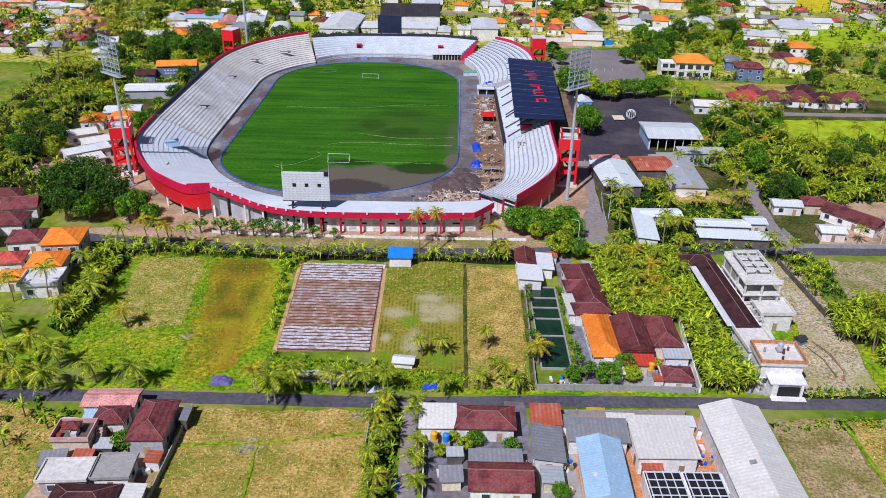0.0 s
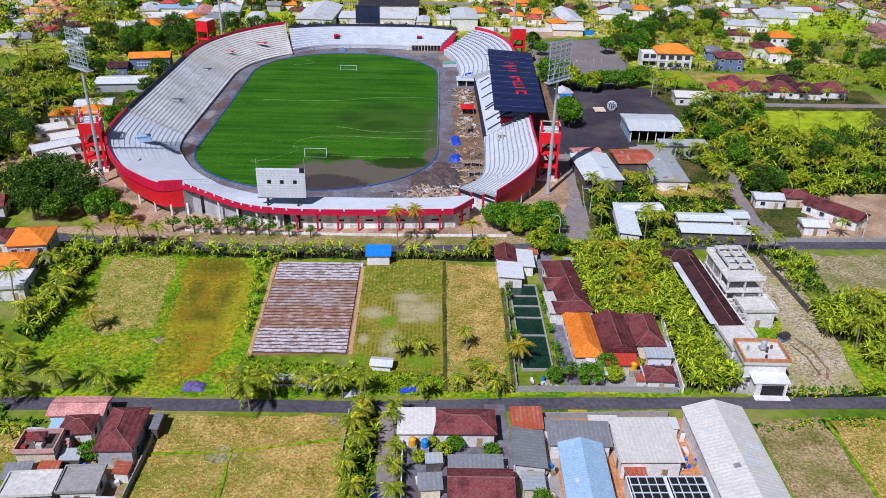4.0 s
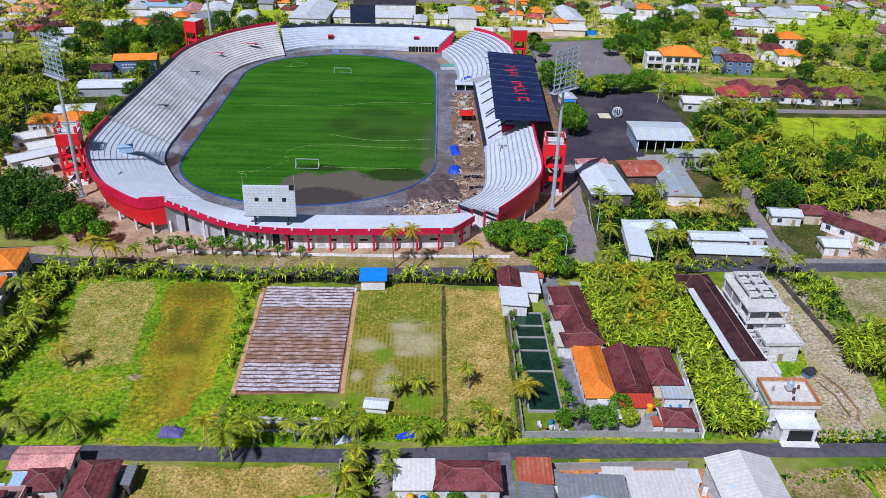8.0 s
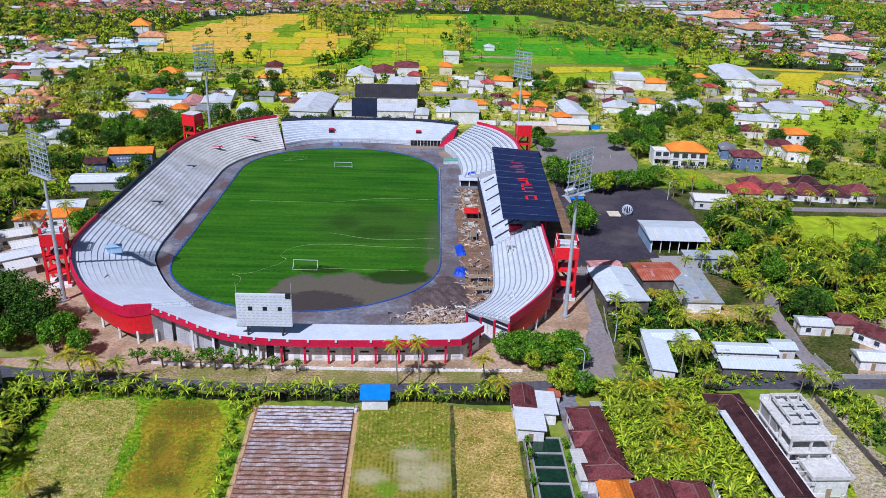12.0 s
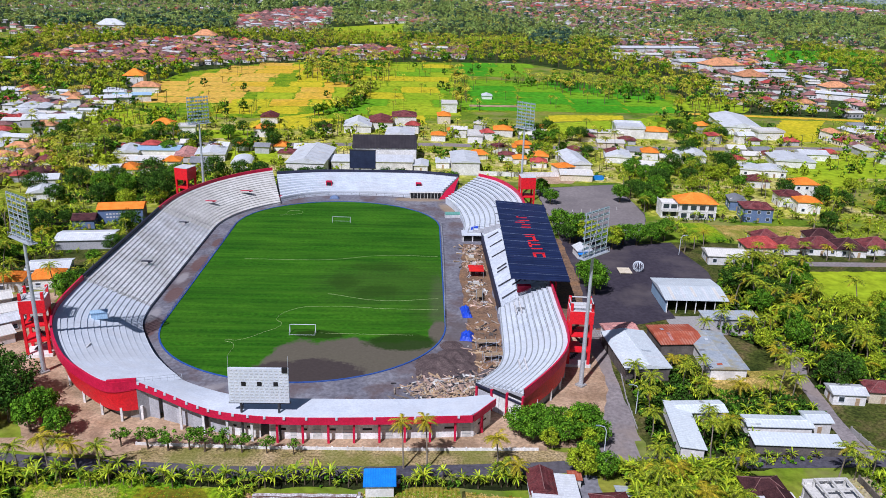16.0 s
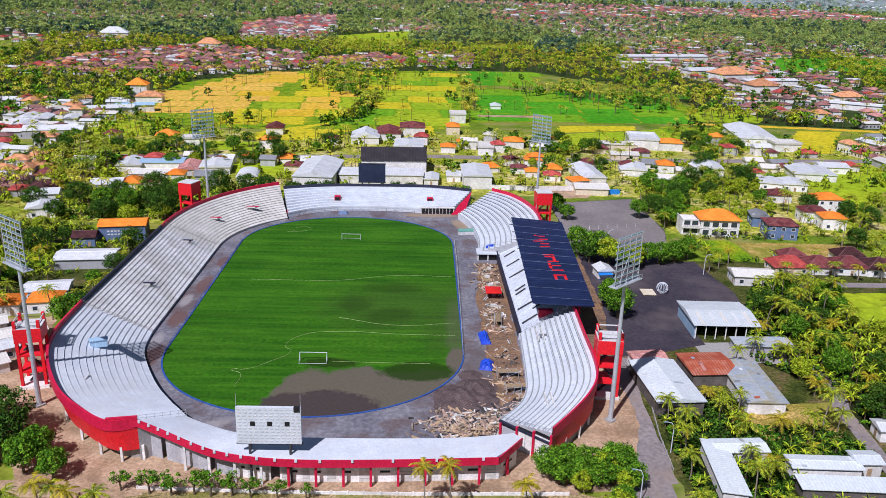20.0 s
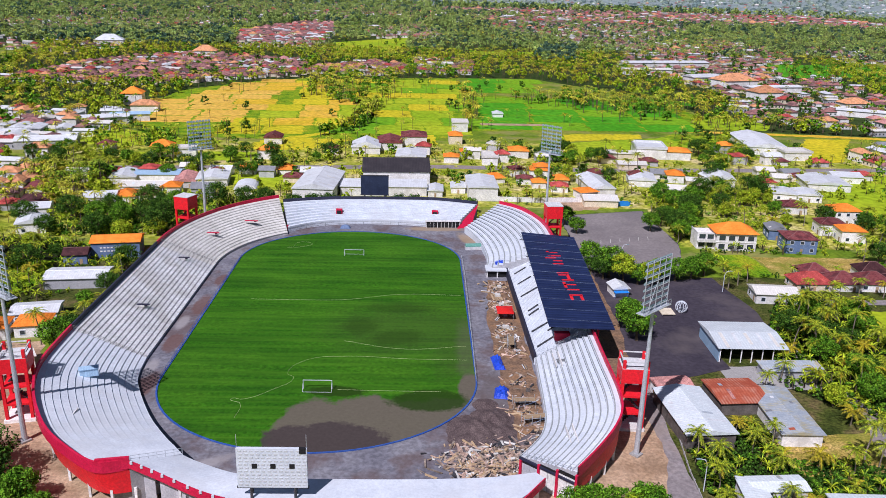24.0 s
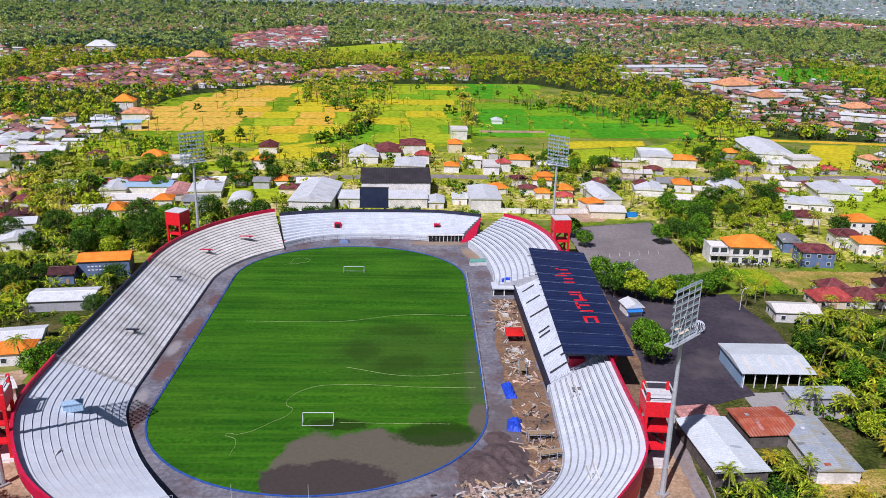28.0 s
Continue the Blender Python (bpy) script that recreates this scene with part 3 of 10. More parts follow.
ROAD_NEAR = [(-240, 122.6), (-60, 126.0), (-9, 125.8), (24, 127.5), (88, 128.8), (240, 131.5)]
ROAD_MID = [(-200, 203), (-110, 196.5), (-84, 192.8), (-45, 190), (-15, 190.2), (17, 192), (42, 194.5), (78, 195.5), (120, 196.8), (260, 200)]
ROAD_GATE = [(40, 194), (40.2, 212), (41.5, 236), (45, 262), (50, 285)]
ROAD_EAST = [(94.5, 196), (95, 215), (96.5, 235), (101, 246), (98, 262), (97, 285)]
ROAD_NORTH = [(-900, 470), (-230, 499), (-80, 513), (0, 521), (85, 519), (200, 528), (320, 540), (1200, 600)]
ROAD_CROSS = [(120, 322), (160, 322.5), (260, 325)]
for ri, (nm, line, wd, mt) in enumerate((("road", ROAD_NEAR, 3.6, M_lane), ("road", ROAD_MID, 4.2, M_lane), ("road", ROAD_GATE, 8.5, M_asphalt), ("road", ROAD_EAST, 4.0, M_asphalt), ("road", ROAD_NORTH, 9.0, M_asphalt),
                         ("road", ROAD_CROSS, 4.5, M_asphalt), ("road", [(14, 127), (14.5, 112), (15, 90)], 4.0, M_track), ("road", [(-6.6, 126), (-6.2, 110), (-5.5, 90)], 3.2, M_asphalt))):
    sheet_of_ground(nm, band(line, wd), 0.08 + 0.004 * ri, mt, "worn grey asphalt lane between the plots", "road", edge=0.12, seed=int(wd * 10))



def plot(nm, poly, z, mt, lb, sd):
    sheet_of_ground(nm, poly, z, mt, lb, nm, edge=0.9 if nm == "field" else 0.35, seed=sd)


LIME_EAST = [(186, 424), (197, 416), (236, 470), (233, 482), (201, 474)]


def far_plot(nm, poly, z, mt, lb):
    sheet_of_ground(nm, poly, z, mt, lb, nm, edge=1.2, seed=int(abs(poly[0][0])))


plot("field", [(-83, 140), (-57, 130), (-39.5, 129), (-37.6, 147), (-39.5, 184), (-64, 187.5), (-83, 187)], 0.05, M_grass, "bright green weedy field edge", 1)
plot("field", [(-80.5, 183), (-64.3, 184.6), (-61.4, 166), (-59.8, 152.4), (-65, 150.6), (-70, 149), (-76.5, 153), (-79, 168)], 0.07, M_straw, "harvested field of pale stubble and green weeds", 2)
plot("field", [(-61.2, 184), (-48.5, 185), (-43.6, 176), (-41.0, 160), (-41.4, 148), (-44.2, 137), (-50, 130), (-54.9, 133), (-57.2, 150), (-58.8, 168)], 0.08, M_rust_field, "overgrown field with rust-brown and green weeds", 22)
plot("field", [(-15.4, 136), (4.0, 134), (4.2, 185), (-16.1, 184)], 0.05, M_row_field, "field of yellow-green crop in narrow rows", 3)
plot("field", [(5.0, 131.6), (17.4, 131.2), (18.3, 182), (5.2, 184)], 0.06, M_dry, "dry straw-coloured fallow field", 4)
plot("field", [(-50, 122.3), (-11.5, 123.3), (-12.5, 100), (-14, 80), (-50, 80)], 0.05, M_dry, "harvested dry field with low bunds", 5)
plot("field", [(64, 123), (77, 124), (78, 80), (62, 80)], 0.05, M_bare, "bare brown field beside the shed", 6)
plot("field", [(78.5, 124), (140, 126), (140, 80), (79.5, 80)], 0.06, M_dry, "dry grassy field", 7)
plot("field", [(74, 131), (90, 133), (93.5, 162), (92, 190), (86.5, 189), (80, 168), (77, 152)], 0.05, M_lot, "sandy grey building lot with sparse weeds", 8)
plot("field", [(90, 133), (114, 135), (114, 166), (101.5, 164.6), (94.6, 150.6), (91, 146)], 0.045, M_grass, "rough green grass beyond the lot", 46)
plot("field", [(-140, 127.8), (-39, 128.2), (20, 129.8), (66, 130.8), (112, 131.6), (112, 134), (70, 133), (18, 131.6), (-39, 130), (-84, 130), (-140, 130)], 0.042, M_grass, "rough green roadside verge", 47)
plot("field", [(75.4, 160), (82, 159), (80.4, 150.4), (73.2, 149.4)], 0.09, M_grass, "patch of green weeds on the lot", 43)
plot("field", [(99, 170), (125, 171), (130, 191), (103, 191)], 0.05, M_pale, "pale bare field", 9)
plot("field", [(-38.5, 128.7), (4, 129.5), (4, 135), (-37, 140.5)], 0.055, M_grass, "green weedy verge with vegetable beds", 10)
plot("field", [(-140, 128), (-84, 128), (-84, 146), (-140, 150)], 0.05, M_grass, "green grass plot among palms", 11)
plot("field", [(126, 283), (140, 279), (162, 284), (180, 316), (132, 314)], 0.05, M_rice_lime, "bright green grass field behind the trees", 12)
plot("field", [(66, 222), (90, 219), (94, 227), (97, 238), (82, 238), (66, 236)], 0.07, M_dry, "rough yellow-green grass around the sheds", 13)
plot("field", [(121, 347), (160, 353), (166, 369), (119, 369)], 0.07, M_dry, "dry ploughed plot by the villa", 27)
plot("field", [(103, 346), (120, 346), (118, 371), (104, 371)], 0.07, M_grass, "grass plot by the villa", 28)
plot("yard", [(36, 203), (46, 203), (47, 236), (49, 262), (38, 262), (35.5, 230)], 0.125, M_asphalt, "worn asphalt forecourt along the stand", 29)
plot("field", [(46, 199), (190, 199), (190, 345), (49, 345), (47, 262)], 0.03, M_weedy, "weedy dark earth between the sheds and palms", 34)
plot("field", [(-84, 192), (36, 192), (36, 199.2), (-66, 199.2)], 0.032, M_bare, "dusty brown verge between the lane and the podium", 35)
plot("yard", [(-230, 432), (-110, 436), (60, 436), (190, 440), (300, 470), (300, 598), (90, 600), (-90, 580), (-230, 600)], 0.028, M_townground, "yards and gardens among the houses", 36)
plot("yard", [(95, 380), (200, 380), (200, 445), (95, 440)], 0.029, M_townground, "yards and gardens among the houses", 37)
plot("yard", [(-230, 380), (-112, 380), (-100, 436), (-230, 436)], 0.029, M_townground, "yards and gardens among the houses", 38)
plot("yard", [(104, 200), (135, 201), (148, 232), (122, 232), (110, 212)], 0.05, M_sand, "bare sandy yard beside the lane", 39)
plot("yard", [(36.5, 262), (50.5, 262), (51, 345), (45, 352), (37.5, 345)], 0.126, M_dirt, "bare dirt behind the covered stand", 40)
plot("field", [(-112, 80), (-71, 80), (-70.5, 117), (-84, 123), (-112, 122)], 0.05, M_dry, "dry straw field beside the houses", 41)
plot("yard", [(-117, 264), (-103, 264), (-99, 238), (-90, 221), (-78, 211), (-66, 206), (-66, 199.4), (-84, 199.4), (-100, 213), (-112, 238)], 0.066, M_sand, "bare tan soil under the terrace", 42)
plot("yard", [(-66, 199.5), (-84, 199.5), (-100, 213), (-112, 238), (-118, 264), (-104, 264), (-97, 242), (-86, 224), (-73, 214), (-58, 212), (-30, 207), (-30, 200)], 0.062, M_sand, "bare tan soil under the terrace", 44)
plot("yard", [(-40, 200), (24, 200), (22, 206), (12, 210), (-10, 207), (-40, 208)], 0.058, M_sand, "bare tan soil before the podium", 45)
plot("yard", [(71, 260), (99, 260), (99, 273), (71, 273)], 0.07, M_concrete, "pale concrete yard between the sheds", 32)
plot("field", [(190, 462), (260, 455), (280, 520), (218, 512)], 0.05, M_rice_lime, "bright lime-green field by the road", 14)
plot("yard", [(-130, 198), (-70, 205), (-64, 198), (-70, 195.5), (-130, 199.5)], 0.05, M_sand, "bare sandy yard beside the stadium", 15)
plot("yard", [(-80, 199), (-75, 212), (-90, 219), (-99, 231), (-108, 238), (-112, 255), (-120, 255), (-116, 232), (-100, 214), (-92, 203)], 0.06, M_sand, "bare sandy yard beside the stadium", 16)
plot("yard", [(9.6, 205.4), (16, 202.6), (22, 200.4), (33, 200.4), (37.6, 209), (43.6, 226), (44.2, 240), (41, 262), (34.6, 262), (33, 246), (31.6, 232), (27, 222), (19, 213), (12.4, 216.4), (10.8, 211)], 0.133, M_sand, "excavated sandy earth at the foot of the stand", 17)
plot("yard", [(17, 101), (24, 101), (24, 124), (17, 124)], 0.05, M_concrete, "concrete yard between the houses", 18)
plot("yard", [(22.5, 90), (63, 90), (61, 123.5), (22, 123)], 0.045, M_terracotta, "orange earth yard around the workshops", 19)
plot("yard", [(-3.0, 99), (12.4, 99), (12.6, 123.6), (-3.2, 122.6)], 0.045, M_track, "dusty grey paved house yard", 23)
plot("yard", [(33, 131.6), (51.8, 131.6), (53, 142), (52.5, 156), (33.4, 156)], 0.05, M_concrete, "paved house yard", 24)
plot("yard", [(61.5, 131.4), (73, 131), (72, 152), (62, 152)], 0.055, M_concrete, "paved front yard", 25)
plot("yard", [(-70, 92), (-50.4, 92), (-49.6, 123), (-58, 124), (-70, 118)], 0.045, M_sand, "bare house yard", 26)
plot("yard", [(28.5, 131), (32, 131), (33, 190), (28.5, 190)], 0.05, M_track, "grey paved lane beside the ponds", 20)
plot("yard", [(-66, 198.5), (-66, 203), (24, 204), (24, 199)], 0.04, M_sand, "sandy forecourt under the podium", 21)

sheet_of_ground("parking", [(45, 262), (50, 300), (50.5, 345), (50.5, 423), (92, 434), (94, 382), (88, 360), (80, 341), (94, 344), (98, 312), (96, 296), (74, 295.6), (74, 271), (60, 266)], 0.15, M_asphalt_dark, "wide dark asphalt car park beside the stadium", "parking", edge=0.3, seed=30)
sheet_of_ground("parking", [(50.6, 352), (50.6, 422.6), (91.8, 433.4), (93.8, 382), (88, 360.5), (84.5, 350), (70, 346)], 0.16, M_asphalt_pale, "paler worn asphalt car park", "parking", edge=0.3, seed=31)
for k in range(7):
    solid("parking_line", MB().box(58 + 4.2 * k, 384 + 1.1 * k, 0.16, 0.15, 5.0, 0.012, -12), M_tread_pale, "faded white parking bay line", "line", kind="structure")
far_plot("field", [(-240, 664), (-233, 826), (-181, 905), (-120, 940), (-112, 812), (-58, 750), (-56, 645), (-111, 594), (-176, 602)], 0.06, M_grass, "green bunds between ripe rice plots")
far_plot("field", [(-210, 560), (-140, 575), (-225, 626), (-250, 600)], 0.05, M_rice_lime, "green verge of the paddies")
far_plot("field", [(-90, 600), (-50, 660), (-50, 752), (-104, 935), (-20, 960), (26, 968), (31, 793), (21, 630), (-10, 595)], 0.07, M_grass, "lime-green rice paddies")
far_plot("field", [(33, 830), (216, 815), (215, 734), (185, 666), (22, 640)], 0.06, M_grass, "deep green rice paddies")
far_plot("field", [(30, 940), (107, 975), (86, 856), (27, 848)], 0.08, M_grass, "deep green rice paddies")
far_plot("field", [(-165, 1460), (-32, 1640), (-43, 1220), (-128, 1200)], 0.06, M_rice_lime, "distant lime-green rice paddies")
far_plot("field", [(84, 606), (112, 613), (141, 622), (145, 638), (112, 636), (88, 632)], 0.10, M_rice_yellow, "yellow ripe field by the north road")
far_plot("field", [(84, 545), (92, 562), (150, 572), (172, 600), (160, 630), (142, 620), (86, 602)], 0.05, M_rice_lime, "lime-green plot by the north road")
far_plot("field", [(150, 655), (160, 663), (296, 648), (340, 640), (338, 632), (294, 640), (158, 655)], 0.11, M_rice_gold, "narrow tan verge of the paddies")
far_plot("field", [(226, 553), (250, 554), (284, 616), (296, 636), (262, 634), (240, 596)], 0.08, M_rice_yellow, "yellow-green plot beside the warehouse")
far_plot("field", [(172, 566), (200, 560), (200, 600), (226, 636), (170, 645), (160, 632)], 0.06, M_grass, "rough grass before the paddies")
far_plot("field", [(190, 669), (216, 735), (243, 727), (262, 690), (246, 664), (218, 664)], 0.06, M_rice_lime, "lime-green plot at the end of the paddies")
far_plot("field", [(-116, 497), (-86, 501), (-79, 470), (-88, 466), (-108, 472)], 0.06, M_rice_lime, "lime-green garden plot by the hall")
far_plot("field", [(-186, 545), (-110, 552), (-100, 536), (-110, 528), (-186, 520)], 0.06, M_rice_lime, "lime-green garden plots by the north road")
far_plot("field", [(-112, 596), (-60, 640), (-52, 604), (-84, 560), (-128, 560)], 0.055, M_rice_yellow, "yellow-green plot by the north road")
far_plot("yard", [(50, 433), (72, 434), (78, 456), (57, 457), (47, 446)], 0.06, M_sand, "sandy yard behind the car park")
far_plot("field", [(430, 1050), (620, 1100), (640, 1250), (480, 1230)], 0.06, M_rice, "distant green rice paddies")
far_plot("field", [(-420, 1500), (-240, 1560), (-250, 1650), (-420, 1600)], 0.06, M_rice_lime, "distant green rice paddies")
far_plot("field", [(-560, 1700), (-380, 1740), (-360, 1840), (-540, 1800)], 0.06, M_rice_lime, "distant lime-green clearing")
far_plot("field", [(420, 2020), (640, 2040), (660, 2160), (430, 2130)], 0.06, M_rice_lime, "distant lime-green clearing")
far_plot("field", [(-330, 2440), (-60, 2480), (-70, 2580), (-330, 2560)], 0.06, M_rice_yellow, "distant yellow clearing")
far_plot("field", [(60, 1280), (150, 1290), (160, 1360), (60, 1350)], 0.06, M_rice_lime, "distant lime-green clearing")
far_plot("field", [(560, 860), (700, 900), (720, 1000), (580, 960)], 0.06, M_rice_lime, "distant lime-green clearing")
far_plot("field", [(-172, 318), (-166, 352), (-145, 352), (-138, 330), (-150, 312)], 0.09, M_grass, "bright green grass plot among the palms")
far_plot("yard", [(-138, 240), (-112, 238), (-110, 262), (-119, 284), (-140, 282)], 0.055, M_sand, "bare sandy yard among the sheds")
far_plot("field", LIME_EAST, 0.09, M_rice_lime, "lime-green grass field between the eastern houses")
far_plot("field", [(-140, 352), (-112, 352), (-112, 300), (-145, 305)], 0.05, M_weedy, "weedy dark earth behind the stand")



def paddies(poly, w, d, yaw, mats, seed, label):
    """Small rice plots with bunds left open between them."""
    rg_ = random.Random(seed)
    c, q = math.cos(yaw), math.sin(yaw)
    xs, ys_ = [p[0] for p in poly], [p[1] for p in poly]
    ox, oy = (min(xs) + max(xs)) / 2, (min(ys_) + max(ys_)) / 2
    k = 0
    for j in range(-9, 10):
        shift = rg_.uniform(-0.5, 0.5) * w
        for i in range(-9, 10):
            u, v, ww, dd = i * w + shift, j * d, w - 1.6, d - rg_.uniform(1.5, 2.4)
            x, y = ox + c * u - q * v, oy + q * u + c * v
            if not inside(x, y, poly):
                continue
            far_plot("field", [(x + c * a_ - q * b_, y + q * a_ + c * b_) for a_, b_ in ((-ww / 2, -dd / 2), (ww / 2, -dd / 2), (ww / 2, dd / 2), (-ww / 2, dd / 2))], 0.12 + 0.003 * (k % 5), rg_.choice(mats), label)
            k += 1


M_rice_tan = mat("tan_ripe_rice", [(0.60, 0.37, 0.045), (0.72, 0.46, 0.085)], 0.014, space=W, fine=20, bump=0.1)
M_rice_mid = mat("fresh_green_rice", [(0.12, 0.32, 0.006), (0.20, 0.38, 0.010)], 0.012, space=W, fine=20, bump=0.1)
GOLD = [(-236, 672), (-229, 823), (-179, 899), (-124, 934), (-117, 800), (-62, 745), (-60, 650), (-113, 600), (-172, 608)]
LIME = [(-90, 605), (-50, 660), (-52, 752), (-100, 930), (-20, 955), (26, 965), (31, 793), (21, 630), (-10, 600)]
GREEN = [(33, 830), (216, 815), (215, 734), (185, 666), (22, 640)]
GREEN2 = [(30, 940), (107, 975), (86, 856), (27, 848)]
paddies([(-236, 690), (-229, 823), (-179, 899), (-124, 934), (-130, 690), (-172, 640)], 36, 30, 0.10, (M_rice_gold, M_rice_tan, M_rice_tan, M_rice_gold), 3, "tan and golden ripe rice plot")
paddies([(-172, 608), (-130, 690), (-126, 930), (-62, 745), (-60, 650), (-113, 600)], 30, 34, 0.10, (M_rice_yellow, M_rice_yellow, M_rice_gold, M_rice_lime), 4, "yellow ripening rice plot")
paddies(LIME, 34, 36, 0.03, (M_rice_lime, M_rice_lime, M_rice_yellow, M_rice_mid), 5, "lime-green rice plot")
paddies(GREEN, 42, 34, 0.03, (M_rice, M_rice, M_rice_mid), 6, "deep green rice plot")
paddies(GREEN2, 40, 40, 0.05, (M_rice, M_rice_mid), 7, "deep green rice plot")

# ---- stadium: floor, pitch ----
CX = -38.2


def arc(cx, cy, a, b, t0, t1, n):
    return [(cx + a * math.cos(radians(t0 + (t1 - t0) * k / n)), cy + b * math.sin(radians(t0 + (t1 - t0) * k / n))) for k in range(n + 1)]


floor_poly = arc(CX, 268, 52, 60, 180, 292, 30) + [(12, 212), (23, 230), (23, 345), (18, 352), (16, 392), (14, 410), (-30, 414), (-70, 404)] + arc(CX, 352, 52, 56, 140, 180, 10)
solid("track", MB().prism(floor_poly, -0.05, 0.11), M_track, "grey dusty concrete apron round the pitch", "track", kind="structure")
pitch_poly = arc(CX, 263, 41, 35, 180, 360, 40) + arc(CX, 358, 41, 35, 0, 180, 40)
solid("pitch", MB().prism(pitch_poly, 0.0, 0.15), M_pitch, "mown striped green football turf", "pitch", kind="structure")
kerb = MB()
ring = pitch_poly + [pitch_poly[0]]
rows = []
for off, z in ((0.0, 0.14), (0.0, 0.32), (0.38, 0.32), (0.38, 0.08)):
    rows.append([(CX + (x - CX) * (1 + off / 41), 310 + (y - 310) * (1 + off / 82), z) for x, y in ring])
kerb.strip(rows)
solid("pitch_kerb", kerb, M_rail, "low blue-painted kerb round the turf", "kerb", kind="structure")


goal = thing("football_goal", pose(-38.1, 257.4, 0.15), "white football goal frame on the turf", "goal", "football goals")
for sx in (-3.66, 3.66):
    part("post", MB().tube((sx, 0, 0), (sx, 0, 2.44), 0.09, n=8), M_white, goal)
    part("stay", MB().tube((sx, 0, 2.4), (sx, -1.9, 0.05), 0.05, n=6), M_white, goal)
part("crossbar", MB().tube((-3.7, 0, 2.44), (3.7, 0, 2.44), 0.09, n=8), M_white, goal)
part("ground_bar", MB().tube((-3.66, -1.9, 0.06), (3.66, -1.9, 0.06), 0.05), M_white, goal)
copy_thing(goal, pose(-37.3, 362.3, 0.15, 0, 0, 180))


def rope(pts, r=0.028):
    cu = bpy.data.curves.new("rope", "CURVE")
    cu.dimensions, cu.bevel_depth, cu.bevel_resolution = "3D", r, 1
    sp = cu.splines.new("BEZIER")
    sp.bezier_points.add(len(pts) - 1)
    for b, (x, y) in zip(sp.bezier_points, pts):
        b.co = (x, y, 0.2)
        b.handle_left_type = b.handle_right_type = "AUTO"
    cu.materials.append(M_line)
    return tagged(new("rope", cu), "thin pale rope lying across the turf", "rope", "ropes on the pitch")


rope([(-56.1, 242.4), (-56.2, 249.4), (-58.9, 251.7), (-56, 251.6), (-49.5, 256.7), (-45.1, 263.1), (-47.1, 265.8), (-42.8, 273.9), (-33.1, 276.2), (-15, 275), (1, 274.7)])
rope([(-34.2, 286.4), (-16.7, 281.3), (1.3, 283.6)])
rope([(-67.4, 317.5), (-52, 317.3), (-37.5, 317.9), (-18.3, 323.3), (1.6, 323.1)])
rope([(-33, 257), (-20, 256.6), (-6.5, 256.4)])
rope([(-62, 372), (-60, 378), (-55, 376), (-58, 372.5), (-64, 371)])


# ---- stadium: stands ----
def stand(name, inner, outer, z0, z1, rows, treads, risers, label, parapet=None, parapet_h=1.3, facade=None, slot=0.4, base=2.0, grey_line=0.0, fall=0.0, skirt=0.94, foot=0.80):
    """Terraces between an inner and an outer line; every step is a part. z0, z1: heights of the two edges, one number or one per point; fall: how far the treads fall towards the pitch."""
    e = thing(name, pose(0, 0, 0), label, "stand")
    n = len(inner)
    z0 = [z0] * n if isinstance(z0, float) else z0
    z1 = [z1] * n if isinstance(z1, float) else z1

    def at(i, u, k=None, f=0.0):
        (xa, ya), (xb, yb) = inner[i], outer[i]
        x, y = xa + (xb - xa) * u, ya + (yb - ya) * u
        return (x, y) if k is None else (x, y, z0[i] + (z1[i] - z0[i]) * (k + f) / rows)

    for k in range(rows):
        u0, u1 = k / rows, (k + 1) / rows
        mb = MB()
        if k == 0:
            mb.strip([[(*at(i, 0), 0.0) for i in range(n)], [at(i, 0, 0, slot) for i in range(n)]], 0)
        else:
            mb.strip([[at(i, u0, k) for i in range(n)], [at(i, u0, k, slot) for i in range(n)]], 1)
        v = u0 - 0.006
        g = u0 + grey_line / rows
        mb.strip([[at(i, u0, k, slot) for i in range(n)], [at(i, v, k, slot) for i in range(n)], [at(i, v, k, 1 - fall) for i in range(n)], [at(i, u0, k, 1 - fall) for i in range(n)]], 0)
        # flat grey strip along the inner edge of each tread
        if grey_line:
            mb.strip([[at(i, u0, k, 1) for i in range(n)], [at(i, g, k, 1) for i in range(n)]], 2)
        mb.strip([[at(i, g, k, 1 - fall) for i in range(n)], [at(i, u1, k, 1) for i in range(n)]], 0)
        part("terrace_step", mb, [treads, risers, M_grey_line], e)
    for i in (0, n - 1):
        ends = MB()
        pts = [(*at(i, 0), 0.0)]
        for k in range(rows):
            pts += [at(i, k / rows, k, 1 - fall), at(i, (k + 1) / rows, k, 1)]
        pts.append((*at(i, 1), 0.0))
        ends.face(pts)
        part("end_wall", ends, M_greywall, e)
    if facade:
        mb = MB()
        mb.strip([[(*at(i, skirt), base + 0.7) for i in range(n)], [(*at(i, 1.004), z1[i] - 1.0) for i in range(n)]])
        part("facade", mb, facade, e)
        mb = MB()
        mb.strip([[(*at(i, foot), 0) for i in range(n)], [(*at(i, foot), base + 1.6) for i in range(n)]])
        part("base_wall", mb, M_concrete, e)
        for i in range(0, n, 4):
            x, y = at(i, foot + 0.035 if foot > 0.9 else 0.93)
            part("column", MB().box(x, y, 0, 0.5, 0.5, base + 1.6), M_wallwhite, e)
    if parapet:
        mb = MB()
        a, b = 0.995, 1.022
        mb.strip([[(*at(i, u), z1[i] + dz) for i in range(n)] for u, dz in ((a, -0.5), (a, parapet_h), (b, parapet_h), (b, -1.2), (a, -1.2))])
        part("parapet", mb, parapet, e)
    return e


